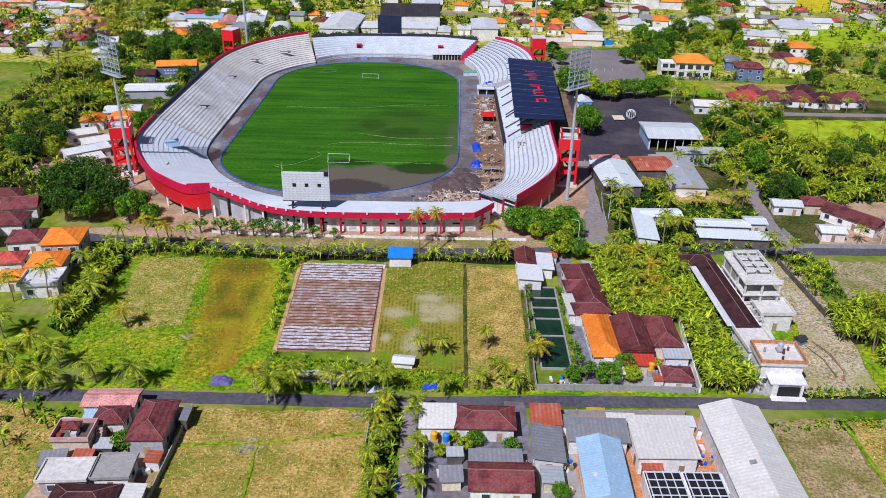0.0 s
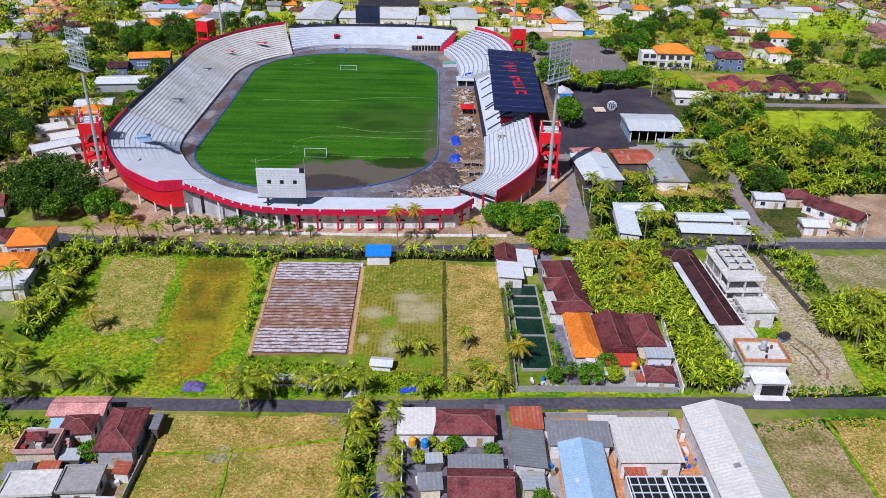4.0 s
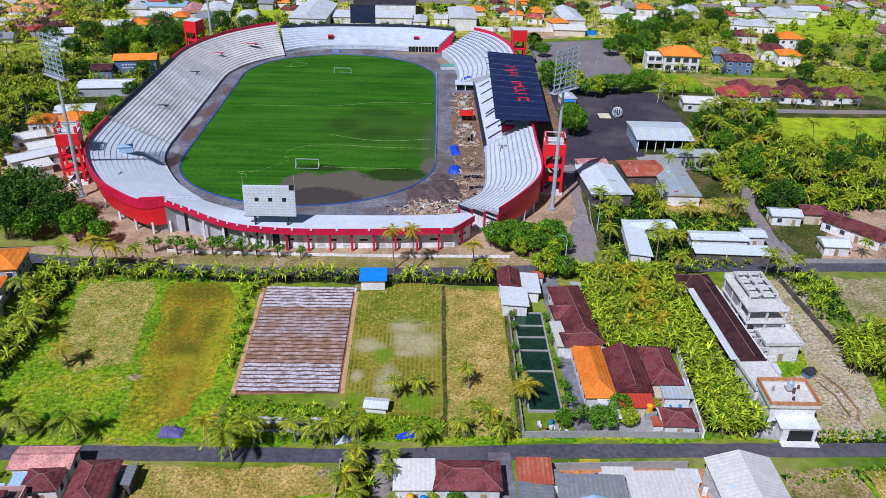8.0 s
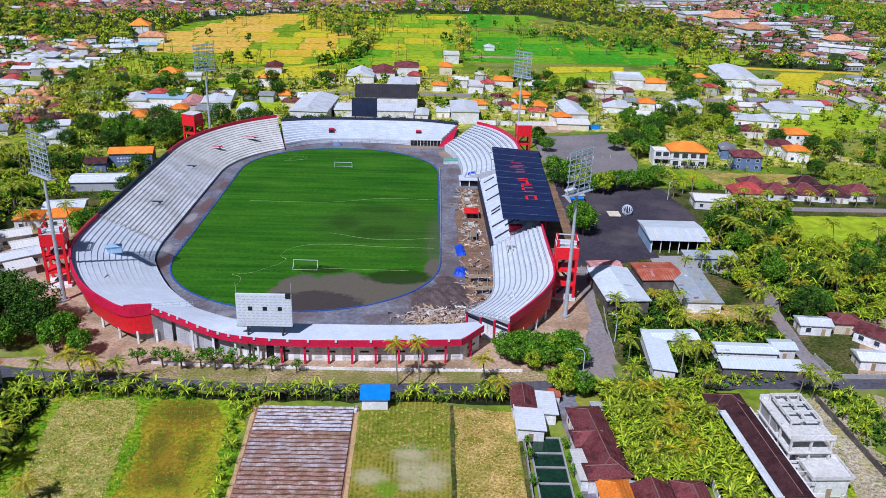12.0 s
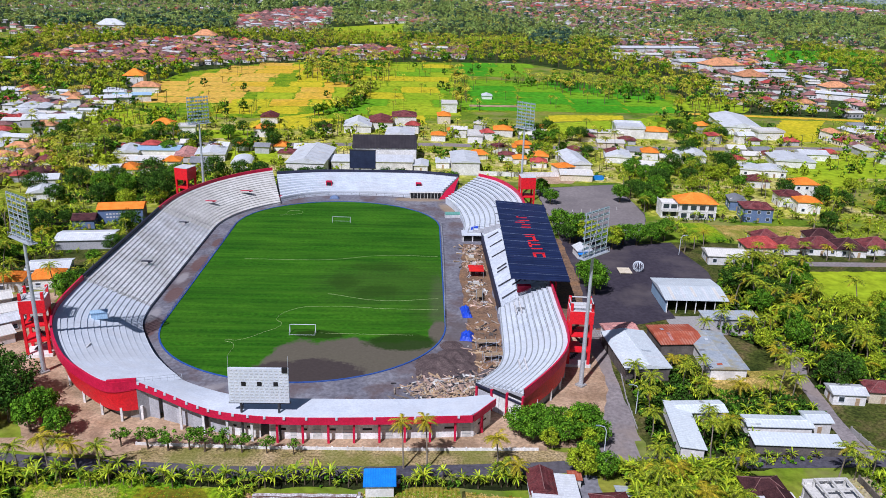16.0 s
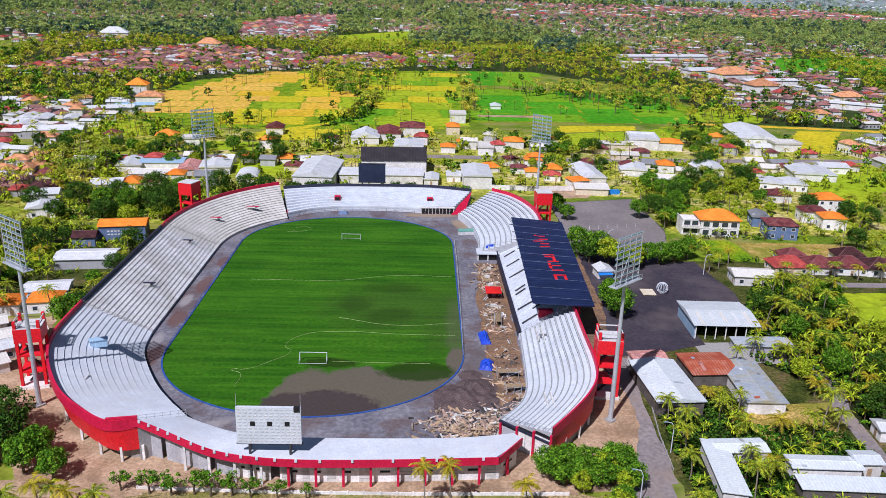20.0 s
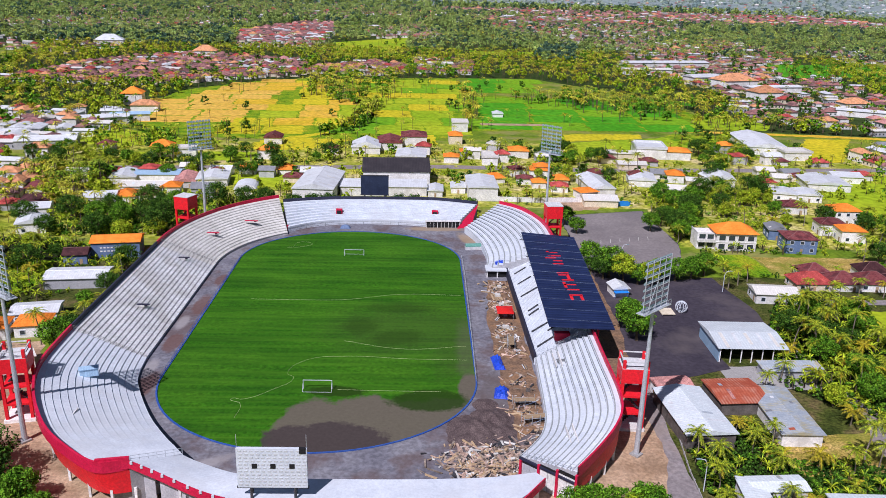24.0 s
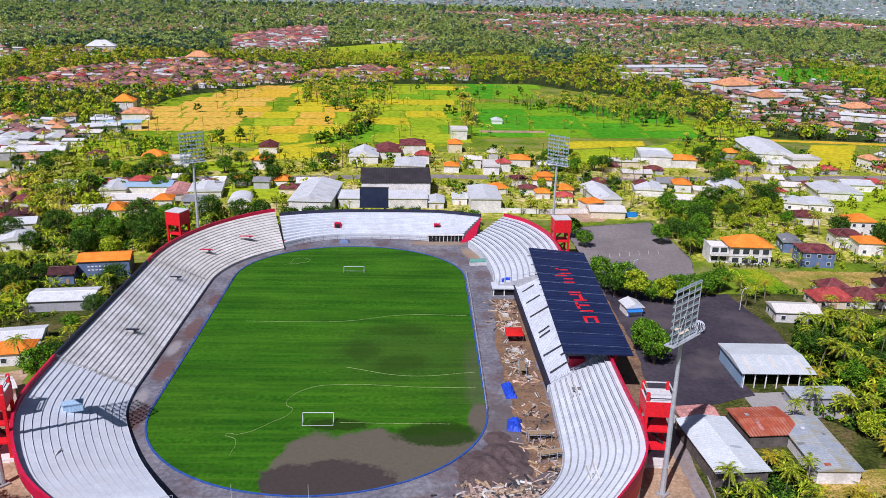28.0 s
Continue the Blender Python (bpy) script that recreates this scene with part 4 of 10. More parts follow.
def smooth(pts, n=5):
    """Points along a smooth curve through pts, of any dimension."""
    out = []
    for i in range(len(pts) - 1):
        p0, p1, p2, p3 = (np.array(pts[max(0, min(len(pts) - 1, j))], dtype=float) for j in (i - 1, i, i + 1, i + 2))
        for k in range(n):
            t = k / n
            q = 0.5 * (2 * p1 + (p2 - p0) * t + (2 * p0 - 5 * p1 + 4 * p2 - p3) * t * t + (3 * p1 - p0 - 3 * p2 + p3) * t ** 3)
            out.append(tuple(float(c) for c in q))
    return out + [tuple(float(c) for c in pts[-1])]


def w_line(a, b, ys, yn, bn, t0, t1):
    south = arc(CX, ys, a, b, t0, 180, 24)
    mid = [(CX - a, ys + (yn - ys) * k / 24) for k in range(1, 25)]
    north = arc(CX, yn, a, bn, 180, t1, 24)[1:]
    return south + mid + north


wi, wo = w_line(48.3, 52, 270, 350, 47, 243, 126), w_line(66, 65, 262, 345, 74, 240.5, 122)
sw_in = smooth([(-60.3, 216.6, 6.7), (-63.8, 221.6, 5.8), (-67.6, 227.4, 4.4), (-74.6, 238.9, 2.3), (-81.6, 252.6, 1.2), (-85.2, 262.0, 0.8), (-86.5, 272.5, 0.8)])
sw_out = smooth([(-68.6, 209.6, 9.2), (-74.4, 208.5, 9.2), (-81.8, 213.4, 9.4), (-90.2, 221.8, 9.6), (-98.6, 236.0, 10.0), (-103.0, 250.0, 10.3), (-104.2, 270.0, 10.3)])
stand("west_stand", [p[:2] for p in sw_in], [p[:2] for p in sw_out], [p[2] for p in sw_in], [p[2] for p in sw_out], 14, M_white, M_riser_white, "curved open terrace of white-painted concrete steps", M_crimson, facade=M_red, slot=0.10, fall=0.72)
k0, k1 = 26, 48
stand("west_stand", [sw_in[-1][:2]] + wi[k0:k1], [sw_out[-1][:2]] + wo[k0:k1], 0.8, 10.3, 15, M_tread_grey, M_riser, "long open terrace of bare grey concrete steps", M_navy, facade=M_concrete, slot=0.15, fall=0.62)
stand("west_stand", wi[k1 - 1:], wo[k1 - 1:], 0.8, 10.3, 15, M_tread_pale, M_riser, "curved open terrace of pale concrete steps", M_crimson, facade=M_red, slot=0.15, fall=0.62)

se_in = smooth([(9.3, 219.2, 5.4), (12.6, 224.6, 4.4), (15.8, 231.5, 3.0), (17.8, 239.6, 2.0), (18.6, 248.5, 1.7), (19.2, 260.0, 1.6), (19.8, 272.5, 1.6)])
se_out = smooth([(19.5, 210.0, 7.8), (25.0, 216.4, 8.6), (30.0, 223.4, 9.4), (33.0, 230.4, 10.0), (34.2, 240.0, 10.3), (34.4, 254.0, 10.3), (34.8, 272.5, 10.3)])
stand("east_stand", [p[:2] for p in se_in], [p[:2] for p in se_out], [p[2] for p in se_in], [p[2] for p in se_out], 11, M_white, M_slot, "curved open terrace of white-painted concrete steps", M_crimson, facade=M_red, slot=0.72, grey_line=0.22, skirt=0.99, foot=0.94)
ne_in = [(11.4, 343), (12.8, 352), (12.8, 362), (11.6, 374), (9.6, 384), (6.3, 394)]
ne_out = [(36.5, 343), (36.8, 356), (36.4, 372), (33.8, 385), (28.6, 397), (21.5, 404.5)]
stand("east_stand", smooth(ne_in), smooth(ne_out), 2.2, 10.3, 12, M_white, M_slot, "curved open terrace of white-painted concrete steps", M_crimson, facade=M_red, slot=0.72, grey_line=0.22, skirt=0.99, foot=0.94)
n_in = [(-67, 391.5), (-58, 399), (-47, 403.4), (-33, 404.6), (-18, 403.8), (-8, 402.2), (4, 403.4)]
n_out = [(-71.5, 408.5), (-60, 412.6), (-48, 415), (-33.5, 416), (-18.5, 416.4), (-4, 415.8), (12.5, 410.5)]
north = stand("north_stand", smooth(n_in), smooth(n_out), 1.6, 8.2, 9, M_white, M_white, "low white-painted end terrace with a dark back wall", M_navy, facade=M_concrete, slot=0.1)
for x in (-47.4, -6.0):
    part("doorway", MB().box(x, 407.6, 2.0, 2.6, 1.6, 3.9), M_crimson, north, "dark red portal in the terrace")
    part("doorway", MB().box(x, 406.76, 2.2, 2.0, 0.1, 3.2), M_black, north)

recess = thing("ticket_recess", pose(0, 0, 0), "white-framed open bay in the front of the end terrace", "bay")
part("void", MB().box(-2.6, 401.6, 0.2, 14.4, 0.7, 2.6, 3), M_black, recess)
for k in range(10):
    part("mullion", MB().box(-9.6 + 1.56 * k, 401.1 + 0.08 * k, 0.1, 0.18, 0.7, 2.7, 3), M_wallwhite, recess)
part("lintel", MB().box(-2.6, 401.4, 2.8, 15.4, 1.2, 0.4, 3), M_wallwhite, recess)
wdg = MB()
for o in (0.0, 0.3):
    wdg.face([(3.4, 399.8 + o, 0.1), (9.4, 402.4 + o, 0.1), (12.9, 410.2 + o, 8.4), (6.6, 403.6 + o, 3.4)])
solid("end_wedge", wdg, M_crimson, "crimson sloping end wall of the terrace", "wall", kind="structure")
cover = MB()
cover.strip([[(-46.2 + 0.55 * i, 398.6 + 1.5 * math.cos(math.pi * k / 8), 0.1 + 1.5 * math.sin(math.pi * k / 8) * math.sin(math.pi * i / 8) ** 0.5) for i in range(9)] for k in range(9)])
solid("domed_cover", cover, M_bluewall, "dark blue domed cover behind the goal", "cover")
rampw = thing("stair_block", pose(-70.4, 392.6, 0, 0, 0, 40), "concrete stair block with steps and rails", "stairs")
for k in range(6):
    part("step", MB().box(0.55 * k, 0, 0, 0.55, 3.0, 0.35 * (k + 1)), M_tread_pale, rampw)
for b_ in (-1.6, 1.6):
    part("cheek", MB().box(1.4, b_, 0, 3.6, 0.2, 2.6), M_crimson if b_ < 0 else M_tread_grey, rampw)

# covered stand on the east side
vip = thing("covered_stand", pose(0, 0, 0), "white raked main stand under a navy sheet roof", "stand")
vi, vo = [(19.9, 272.6), (19.6, 308), (19.0, 343)], [(34.8, 272.6), (35.4, 308), (36.4, 343)]
R = 44
for k in range(R):
    za = 1.8 + 8.5 * k / R
    zb = 1.8 + 8.5 * (k + 1) / R
    mb = MB()
    pa = [(a[0] + (b[0] - a[0]) * k / R, a[1]) for a, b in zip(vi, vo)]
    pb = [(a[0] + (b[0] - a[0]) * (k + 1) / R, a[1]) for a, b in zip(vi, vo)]
    mb.strip([[(*p, za if k else 0) for p in pa], [(*p, zb) for p in pa]], 0)
    mb.strip([[(*p, zb) for p in pa], [(*p, zb) for p in pb]], 0)
    part("terrace_step", mb, [M_white], vip)
part("back_wall", MB().box(36.0, 308, 0, 0.5, 70.5, 13.0, yaw=-1.2), M_concrete, vip)
for yy, xx in ((272.62, 34.8), (342.98, 36.4)):
    side = MB()
    side.face([(19.5, yy, 0), (19.5, yy, 2.1), (xx, yy, 10.35), (xx, yy, 0)])
    part("side_wall", side, M_white, vip)
part("front_wall", MB().box(19.4, 308, 0, 0.5, 70.5, 3.2, yaw=0.7), M_navy, vip)
for y, x0, x1 in ((278.0, 21.0, 25.6), (288.5, 20.8, 27.0), (300.0, 21.4, 24.6), (303.0, 21.6, 24.8), (316.0, 20.8, 26.6), (327.0, 21.0, 25.6), (337.0, 21.0, 25.0), (283.5, 28.4, 32.6), (284.5, 24.8, 28.8)):
    za, zb = (2.3 + 8.5 * (x - 19.7) / 15.6 for x in (x0, x1))
    bar = MB()
    bar.tube((x0, y, za), (x1, y + 1.4, zb), 0.22, n=4)
    part("aisle_step", bar, M_darksteel, vip)
part("portal", MB().box(27.5, 276.6, 6.0, 4.2, 1.8, 2.2), M_crimson, vip)
rf = MB()
sw, se_, ne, nw = (22.4, 269.0), (40.0, 268.0), (43.6, 349.5), (24.8, 353.6)
zf, zk = 13.4, 13.0
NR = 24
for k in range(NR):
    a, b = k / NR, (k + 1) / NR
    def edge(f):
        return (sw[0] + (nw[0] - sw[0]) * f, sw[1] + (nw[1] - sw[1]) * f), (se_[0] + (ne[0] - se_[0]) * f, se_[1] + (ne[1] - se_[1]) * f)
    (p0, q0), (p1, q1) = edge(a), edge(b)
    panel = MB()
    lift = 0.05 * (k % 2)
    panel.face([(*p0, zf + lift), (*q0, zk + lift), (*q1, zk + lift), (*p1, zf + lift)])
    panel.face([(*p0, zf - 0.25), (*p1, zf - 0.25), (*q1, zk - 0.25), (*q0, zk - 0.25)])
    panel.face([(*p0, zf - 0.25), (*q0, zk - 0.25), (*q0, zk + lift), (*p0, zf + lift)])
    panel.face([(*p0, zf - 0.25), (*p0, zf + lift), (*p1, zf + lift), (*p1, zf - 0.25)])
    panel.face([(*q0, zk - 0.25), (*q1, zk - 0.25), (*q1, zk + lift), (*q0, zk + lift)])
    part("roof_panel", panel, M_navyroof, vip)
for y in np.linspace(272, 346, 9):
    part("roof_truss", MB().tube((23.4, y, 12.9), (41, y, 12.5), 0.16), M_darksteel, vip)
    part("column", MB().box(36.4, y, 0, 0.6, 0.6, 12.6), M_crimson, vip)
for k in range(11):
    f = (k + 0.6) / 11
    (p0, q0) = edge(f)
    seam = MB()
    for lift, w in ((0.10, 0.0), (0.02, 0.03)):
        seam.face([(p0[0], p0[1] - w, zf + lift), (q0[0], q0[1] - w, zk + lift), (q0[0], q0[1] + 0.14 + w, zk + lift), (p0[0], p0[1] + 0.14 + w, zf + lift)])
    part("roof_seam", seam, M_seam, vip)
# plain red bars in place of the lettering
bars = [(32.6, 331, 3.6, 0.7), (31.2, 330.0, 0.8, 4.6), (33.4, 327.6, 3.2, 0.8), (31.4, 325.4, 3.4, 0.7), (33.0, 322.6, 3.4, 0.8), (33.0, 319.6, 3.2, 0.8), (33.0, 311, 3.4, 0.8), (32.4, 309, 3.0, 0.8), (34.2, 307.4, 0.9, 4.0),
        (33.6, 304.6, 3.4, 0.8), (33.6, 300.6, 3.4, 0.8), (32.0, 300.4, 0.8, 4.4), (33.8, 296.4, 3.4, 0.8), (33.8, 292.0, 3.6, 0.8), (32.2, 290.0, 0.8, 3.6), (35.2, 290.0, 0.8, 3.6)]
for x, y, sx, sy in bars:
    part("roof_mark", MB().box(x, y, 13.24, sx * 1.1, sy * 1.1, 0.04), M_red, vip, "red painted mark on the roof")

# ---- stadium: south podium ----
pod = thing("podium_building", pose(0, 0, 0), "low concourse with white flat roof and crimson fascia", "building")
front3 = smooth([(-68.6, 209.6, 10.0), (-64.5, 208.0, 9.4), (-60.0, 206.2, 8.6), (-54.5, 204.0, 7.6), (-49.4, 202.4, 7.0), (-43.5, 201.2, 6.85), (-36.0, 200.4, 6.8), (-26.0, 200.3, 6.8), (-10.0, 200.9, 6.8), (7.4, 202.0, 6.8)], 4) + [(13.0, 209.4, 6.8)]
back3 = smooth([(-60.3, 216.6, 6.8), (-56.5, 214.2, 6.8), (-49, 210.6, 6.8), (-41, 208.9, 6.8), (-24, 208.6, 6.8), (-11, 208.8, 6.8), (2, 209.6, 6.8), (11.5, 211.4, 6.8)], 4)
front, back = [p[:2] for p in front3], [p[:2] for p in back3]
m_ = 60
fr_l = [tuple(np.interp(k / m_ * (len(front3) - 1), range(len(front3)), [p[c] for p in front3]) for c in range(3)) for k in range(m_ + 1)]
bk_l = [tuple(np.interp(k / m_ * (len(back3) - 1), range(len(back3)), [p[c] for p in back3]) for c in range(3)) for k in range(m_ + 1)]
part("roof_slab", MB().strip([[(x, y, z - 0.6) for x, y, z in fr_l], fr_l, bk_l, [(x, y, z - 0.6) for x, y, z in bk_l]]), M_white, pod)
for i in range(len(front3) - 1):
    (xa, ya, za), (xb, yb, zb) = front3[i], front3[i + 1]
    d = Vector((xb - xa, yb - ya)).normalized()
    nx, ny = d.y * 0.25, -d.x * 0.25
    fas = MB()
    fas.strip([[(xa + nx, ya + ny, za - 1.6), (xb + nx, yb + ny, zb - 1.6)], [(xa + nx, ya + ny, za + 0.15), (xb + nx, yb + ny, zb + 0.15)], [(xa, ya, za + 0.15), (xb, yb, zb + 0.15)], [(xa, ya, za - 1.6), (xb, yb, zb - 1.6)]])
    part("fascia", fas, M_crimson, pod)
for i in range(1, len(front) - 1, 2):
    part("fascia_block", MB().box(front3[i][0], front3[i][1] - 0.3, front3[i][2] - 0.3, 0.5, 0.4, 0.6), M_white, pod)
wallf = [(x + 0.4, y + 2.4) for x, y in front[:-1]] + [(12.0, 209.6)]
for i in range(len(wallf) - 1):
    (xa, ya), (xb, yb) = wallf[i], wallf[i + 1]
    ln, yaw = math.hypot(xb - xa, yb - ya), math.degrees(math.atan2(yb - ya, xb - xa))
    if i % 9 == 4 and i < 24:
        continue
    part("wall_panel", MB().box((xa + xb) / 2, (ya + yb) / 2, 0, ln, 0.25, 6.1, yaw), M_wallwhite if xa > -48 else M_greywall, pod)
    if xa > -48 and i % 2 == 1:
        part("roller_door", MB().box((xa + xb) / 2, (ya + yb) / 2 - 0.13, 0.1, ln * 0.62, 0.14, 3.3, yaw), M_tread_pale, pod)
        for z in (0.9, 1.7, 2.5):
            part("door_rib", MB().box((xa + xb) / 2, (ya + yb) / 2 - 0.21, z, ln * 0.6, 0.04, 0.08, yaw), M_grey_line, pod)
    if xa > -48 and i % 2 == 0:
        part("wall_slot", MB().box((xa + xb) / 2, (ya + yb) / 2 - 0.14, 2.3, ln * 0.5, 0.1, 0.5, yaw), M_black, pod)
for x in np.arange(-58, 8, 5.6):
    i = min(range(len(front)), key=lambda j: abs(front[j][0] - x))
    y = np.interp(x, [p[0] for p in front], [p[1] for p in front])
    part("column", MB().box(x, y + 0.7, 0, 0.5, 0.5, 5.9), M_crimson if x > -40 else M_wallwhite, pod)
part("column", MB().box(9.8, 206.0, 0, 0.6, 0.6, 5.9), M_crimson, pod)
# crest where the terrace meets the podium
part("crest", MB().prism([(-74.6, 208.2), (-68.4, 209.3), (-68.5, 209.9), (-74.7, 208.8)], 8.4, 10.9), M_crimson, pod)
wedge = MB()
for o in (0.0, 0.15):
    wedge.face([(-74.3, 208.7 + o, 8.4), (-68.5, 209.7 + o, 8.4), (-69.4, 211.0 + o, 3.0), (-72.6, 210.6 + o, 3.0)])
part("end_facade", wedge, M_red, pod)


def railing(name, pts, h, step, material, label, z=0.0, zs=None):
    e = thing(name, pose(0, 0, 0), label, "railing")
    for i in range(len(pts) - 1):
        a, b = Vector((*pts[i], zs[i] if zs else z)), Vector((*pts[i + 1], zs[i + 1] if zs else z))
        n = max(1, int((b - a).length / step))
        for k in range(n + (i == len(pts) - 2)):
            p = a.lerp(b, k / n)
            part("post", MB().tube(p, p + Vector((0, 0, h)), 0.05, n=5), material, e)
        for f in (0.55, 1.0):
            part("rail", MB().tube(a + Vector((0, 0, h * f)), b + Vector((0, 0, h * f)), 0.045, n=5), material, e)
    return e


railing("railing", [(-68.4, 210.0), (-64.4, 213.4), (-60.4, 216.6)], 1.5, 1.6, M_steel, "steel pipe railing at the end of the terrace", zs=[9.3, 8.0, 6.9])
railing("railing", [(9.3, 219.0), (14.4, 214.5), (19.5, 209.9)], 1.5, 1.5, M_steel, "steel pipe railing at the end of the terrace", zs=[5.6, 6.8, 7.9])
eend = thing("stand_porch", pose(0, 0, 0), "open bays with red columns under the terrace end", "porch")
for k in range(4):
    f = k / 3
    part("column", MB().box(9.4 + 10.0 * f, 218.6 - 9.0 * f, 0, 0.5, 0.5, 5.0 + 2.4 * f, -42), M_crimson, eend)
for k, mt in enumerate((M_greywall, M_wallwhite, M_wallwhite)):
    f = (k + 0.5) / 3
    part("bay_wall", MB().box(9.5 + 10.0 * f, 218.9 - 9.0 * f, 0, 3.9, 0.2, 3.9 + 2.4 * f, -42), mt, eend)
    part("clerestory", MB().box(9.5 + 10.0 * f, 218.9 - 9.0 * f, 3.9 + 2.4 * f, 3.9, 0.16, 0.8, -42), M_black, eend)
    part("panel_joint", MB().box(9.42 + 10.0 * f, 218.78 - 9.0 * f, 0, 0.08, 0.06, 3.8 + 2.4 * f, -42), M_greywall, eend)
part("edge_beam", MB().prism([(9.0, 218.9), (19.3, 209.5), (19.7, 210.0), (9.4, 219.4)], 5.0, 5.5), M_navy, eend)
railing("railing", [(20.2, 273.0), (27.5, 273.0), (34.6, 273.0)], 1.2, 1.6, M_steel, "steel pipe railing between the stands", zs=[2.6, 6.6, 10.4])
railing("railing", [(13, 345), (36, 345)], 1.2, 1.6, M_steel, "steel pipe railing between the stands", zs=[3.4, 10.4])
railing("railing", smooth([(-66, 390.3), (-57.5, 397.6), (-47, 402), (-33, 403.2), (-18, 402.4), (-8, 400.8), (3.6, 402)], 2), 1.7, 3.0, M_darksteel, "dark steel fence along the front of the terrace")
railing("railing", [(2.9, 262), (3.4, 300), (3.8, 340), (3.6, 362)], 1.4, 4.0, M_steel, "light steel fence along the touchline")
railing("railing", smooth([(-79.5, 360), (-79.9, 310), (-79.6, 262)], 2), 0.9, 5.0, M_rail, "low blue rail along the turf")
for ya, yb in ((272.6, 270.2), (349.4, 345.0)):
    railing("terrace_fence", [(-86.4 - 17.6 * f / 6, ya + (yb - ya) * f / 6) for f in range(7)], 0.9, 1.5, M_riser, "grey crowd barrier running up the terrace", zs=[0.9 + 9.5 * f / 6 for f in range(7)])
# stepped concrete portals and loose boxes on the terraces
for x, y, z, mt, lb in ((-95.5, 297, 6.2, M_navy, "dark stair portal in the terrace"), (-95.5, 340, 6.2, M_navy, "dark stair portal in the terrace"), (-92.0, 368, 6.6, M_crimson, "red stair portal in the terrace"), (-80.6, 385.5, 6.4, M_crimson, "red stair portal in the terrace"), (-88, 230, 6.8, M_tread_pale, "pale stair portal in the terrace"), (25.5, 264.5, 5.6, M_tread_pale, "pale stair portal in the terrace"), (22.5, 226, 6.4, M_tread_pale, "pale stair portal in the terrace")):
    e = thing("stair_portal", pose(x, y, z - 0.6), lb, "portal", "stair portals")
    side = M_tread_grey if mt is M_crimson else mt
    if mt is M_tread_pale:
        for q in (-2.6, 0.0, 2.6):
            part("landing_wall", MB().box(-0.4, q, 0.4, 0.22, 2.4, 1.0), M_wallwhite, e)
        part("landing_wall", MB().box(-1.9, 0, 0.2, 0.22, 7.0, 0.8), M_wallwhite, e)
    if mt is M_tread_pale:
        part("opening", MB().box(0, 0, 0.3, 2.4, 1.6, 0.3), M_slot, e)
        continue
    part("cover_slab", MB().box(0, 0, 0.62, 5.2, 1.0, 0.16), mt, e)
    part("cheek", MB().box(-0.6, -0.75, 0.1, 3.6, 0.16, 0.6), M_tread_pale, e)
    part("cheek", MB().box(-0.6, 0.75, 0.1, 3.6, 0.16, 0.5), side, e)
    part("opening", MB().box(0.4, 0, 0.3, 3.0, 1.3, 0.2), M_black, e)
box = thing("blue_booth", pose(-93.2, 252.2, 6.0, 0, 0, 20), "small pale blue booth standing on the terrace", "booth")
part("body", MB().box(0, 0, 0, 4.2, 1.6, 2.0), S_blue, box)
part("roof", MB().box(0, 0, 2.0, 4.6, 2.2, 0.15), S_blue, box)


# ---- floodlight masts, towers, scoreboards ----
def mast(x, y, target):
    yaw = math.degrees(math.atan2(target[1] - y, target[0] - x)) + 90
    e = thing("floodlight_mast", pose(x, y, 0, 0, 0, yaw), "tall steel mast with a rack of floodlights", "floodlight", "floodlight masts")
    part("pole", MB().tube((0, 0, 0), (0, 0, 14), 0.62, 0.52, 10).tube((0, 0, 14), (0, 0, 36.5), 0.52, 0.34, 10), M_steel, e)
    part("footing", MB().box(0, 0, 0, 2.2, 2.2, 0.5), M_concrete, e)
    deck = MB().box(0, 0.2, 35.6, 10.2, 2.2, 0.16)
    part("deck", deck, M_steel, e)
    for px in np.linspace(-4.6, 4.6, 5):
        part("rack_post", MB().tube((px, 0.4, 35.7), (px, 0.4, 47.0), 0.10, n=5), M_steel, e)
    for k in range(8):
        part("rack_bar", MB().tube((-4.7, 0.4, 36.4 + 1.45 * k), (4.7, 0.4, 36.4 + 1.45 * k), 0.09, n=5), M_steel, e)
    for sg in (-5.0, 5.0):
        part("guard_post", MB().tube((sg, 1.2, 35.7), (sg, 1.2, 36.9), 0.05, n=4), M_steel, e)
        part("strut", MB().tube((0.92 * sg, 1.2, 35.76), (0, 0.4, 42), 0.07, n=4), M_steel, e)
    part("guard_rail", MB().tube((-5, 1.2, 36.9), (5, 1.2, 36.9), 0.05, n=4), M_steel, e)
    lamp = MB()
    tilt = Matrix.Rotation(radians(-28), 4, "X")
    lamp.box(0, 0, -0.36, 0.76, 0.34, 0.72, m=tilt)
    me = lamp.mesh("floodlight", M_lamp)
    for k in range(8):
        for j in range(8):
            o = part("floodlight", me, None, e)
            o.location = (-4.2 + 1.2 * j, 0.10, 36.5 + 1.45 * k)
    return e


for x, y in ((-100.2, 232), (36.8, 228.4), (-98.5, 384), (39.3, 389)):
    mast(x, y, (CX, 310))


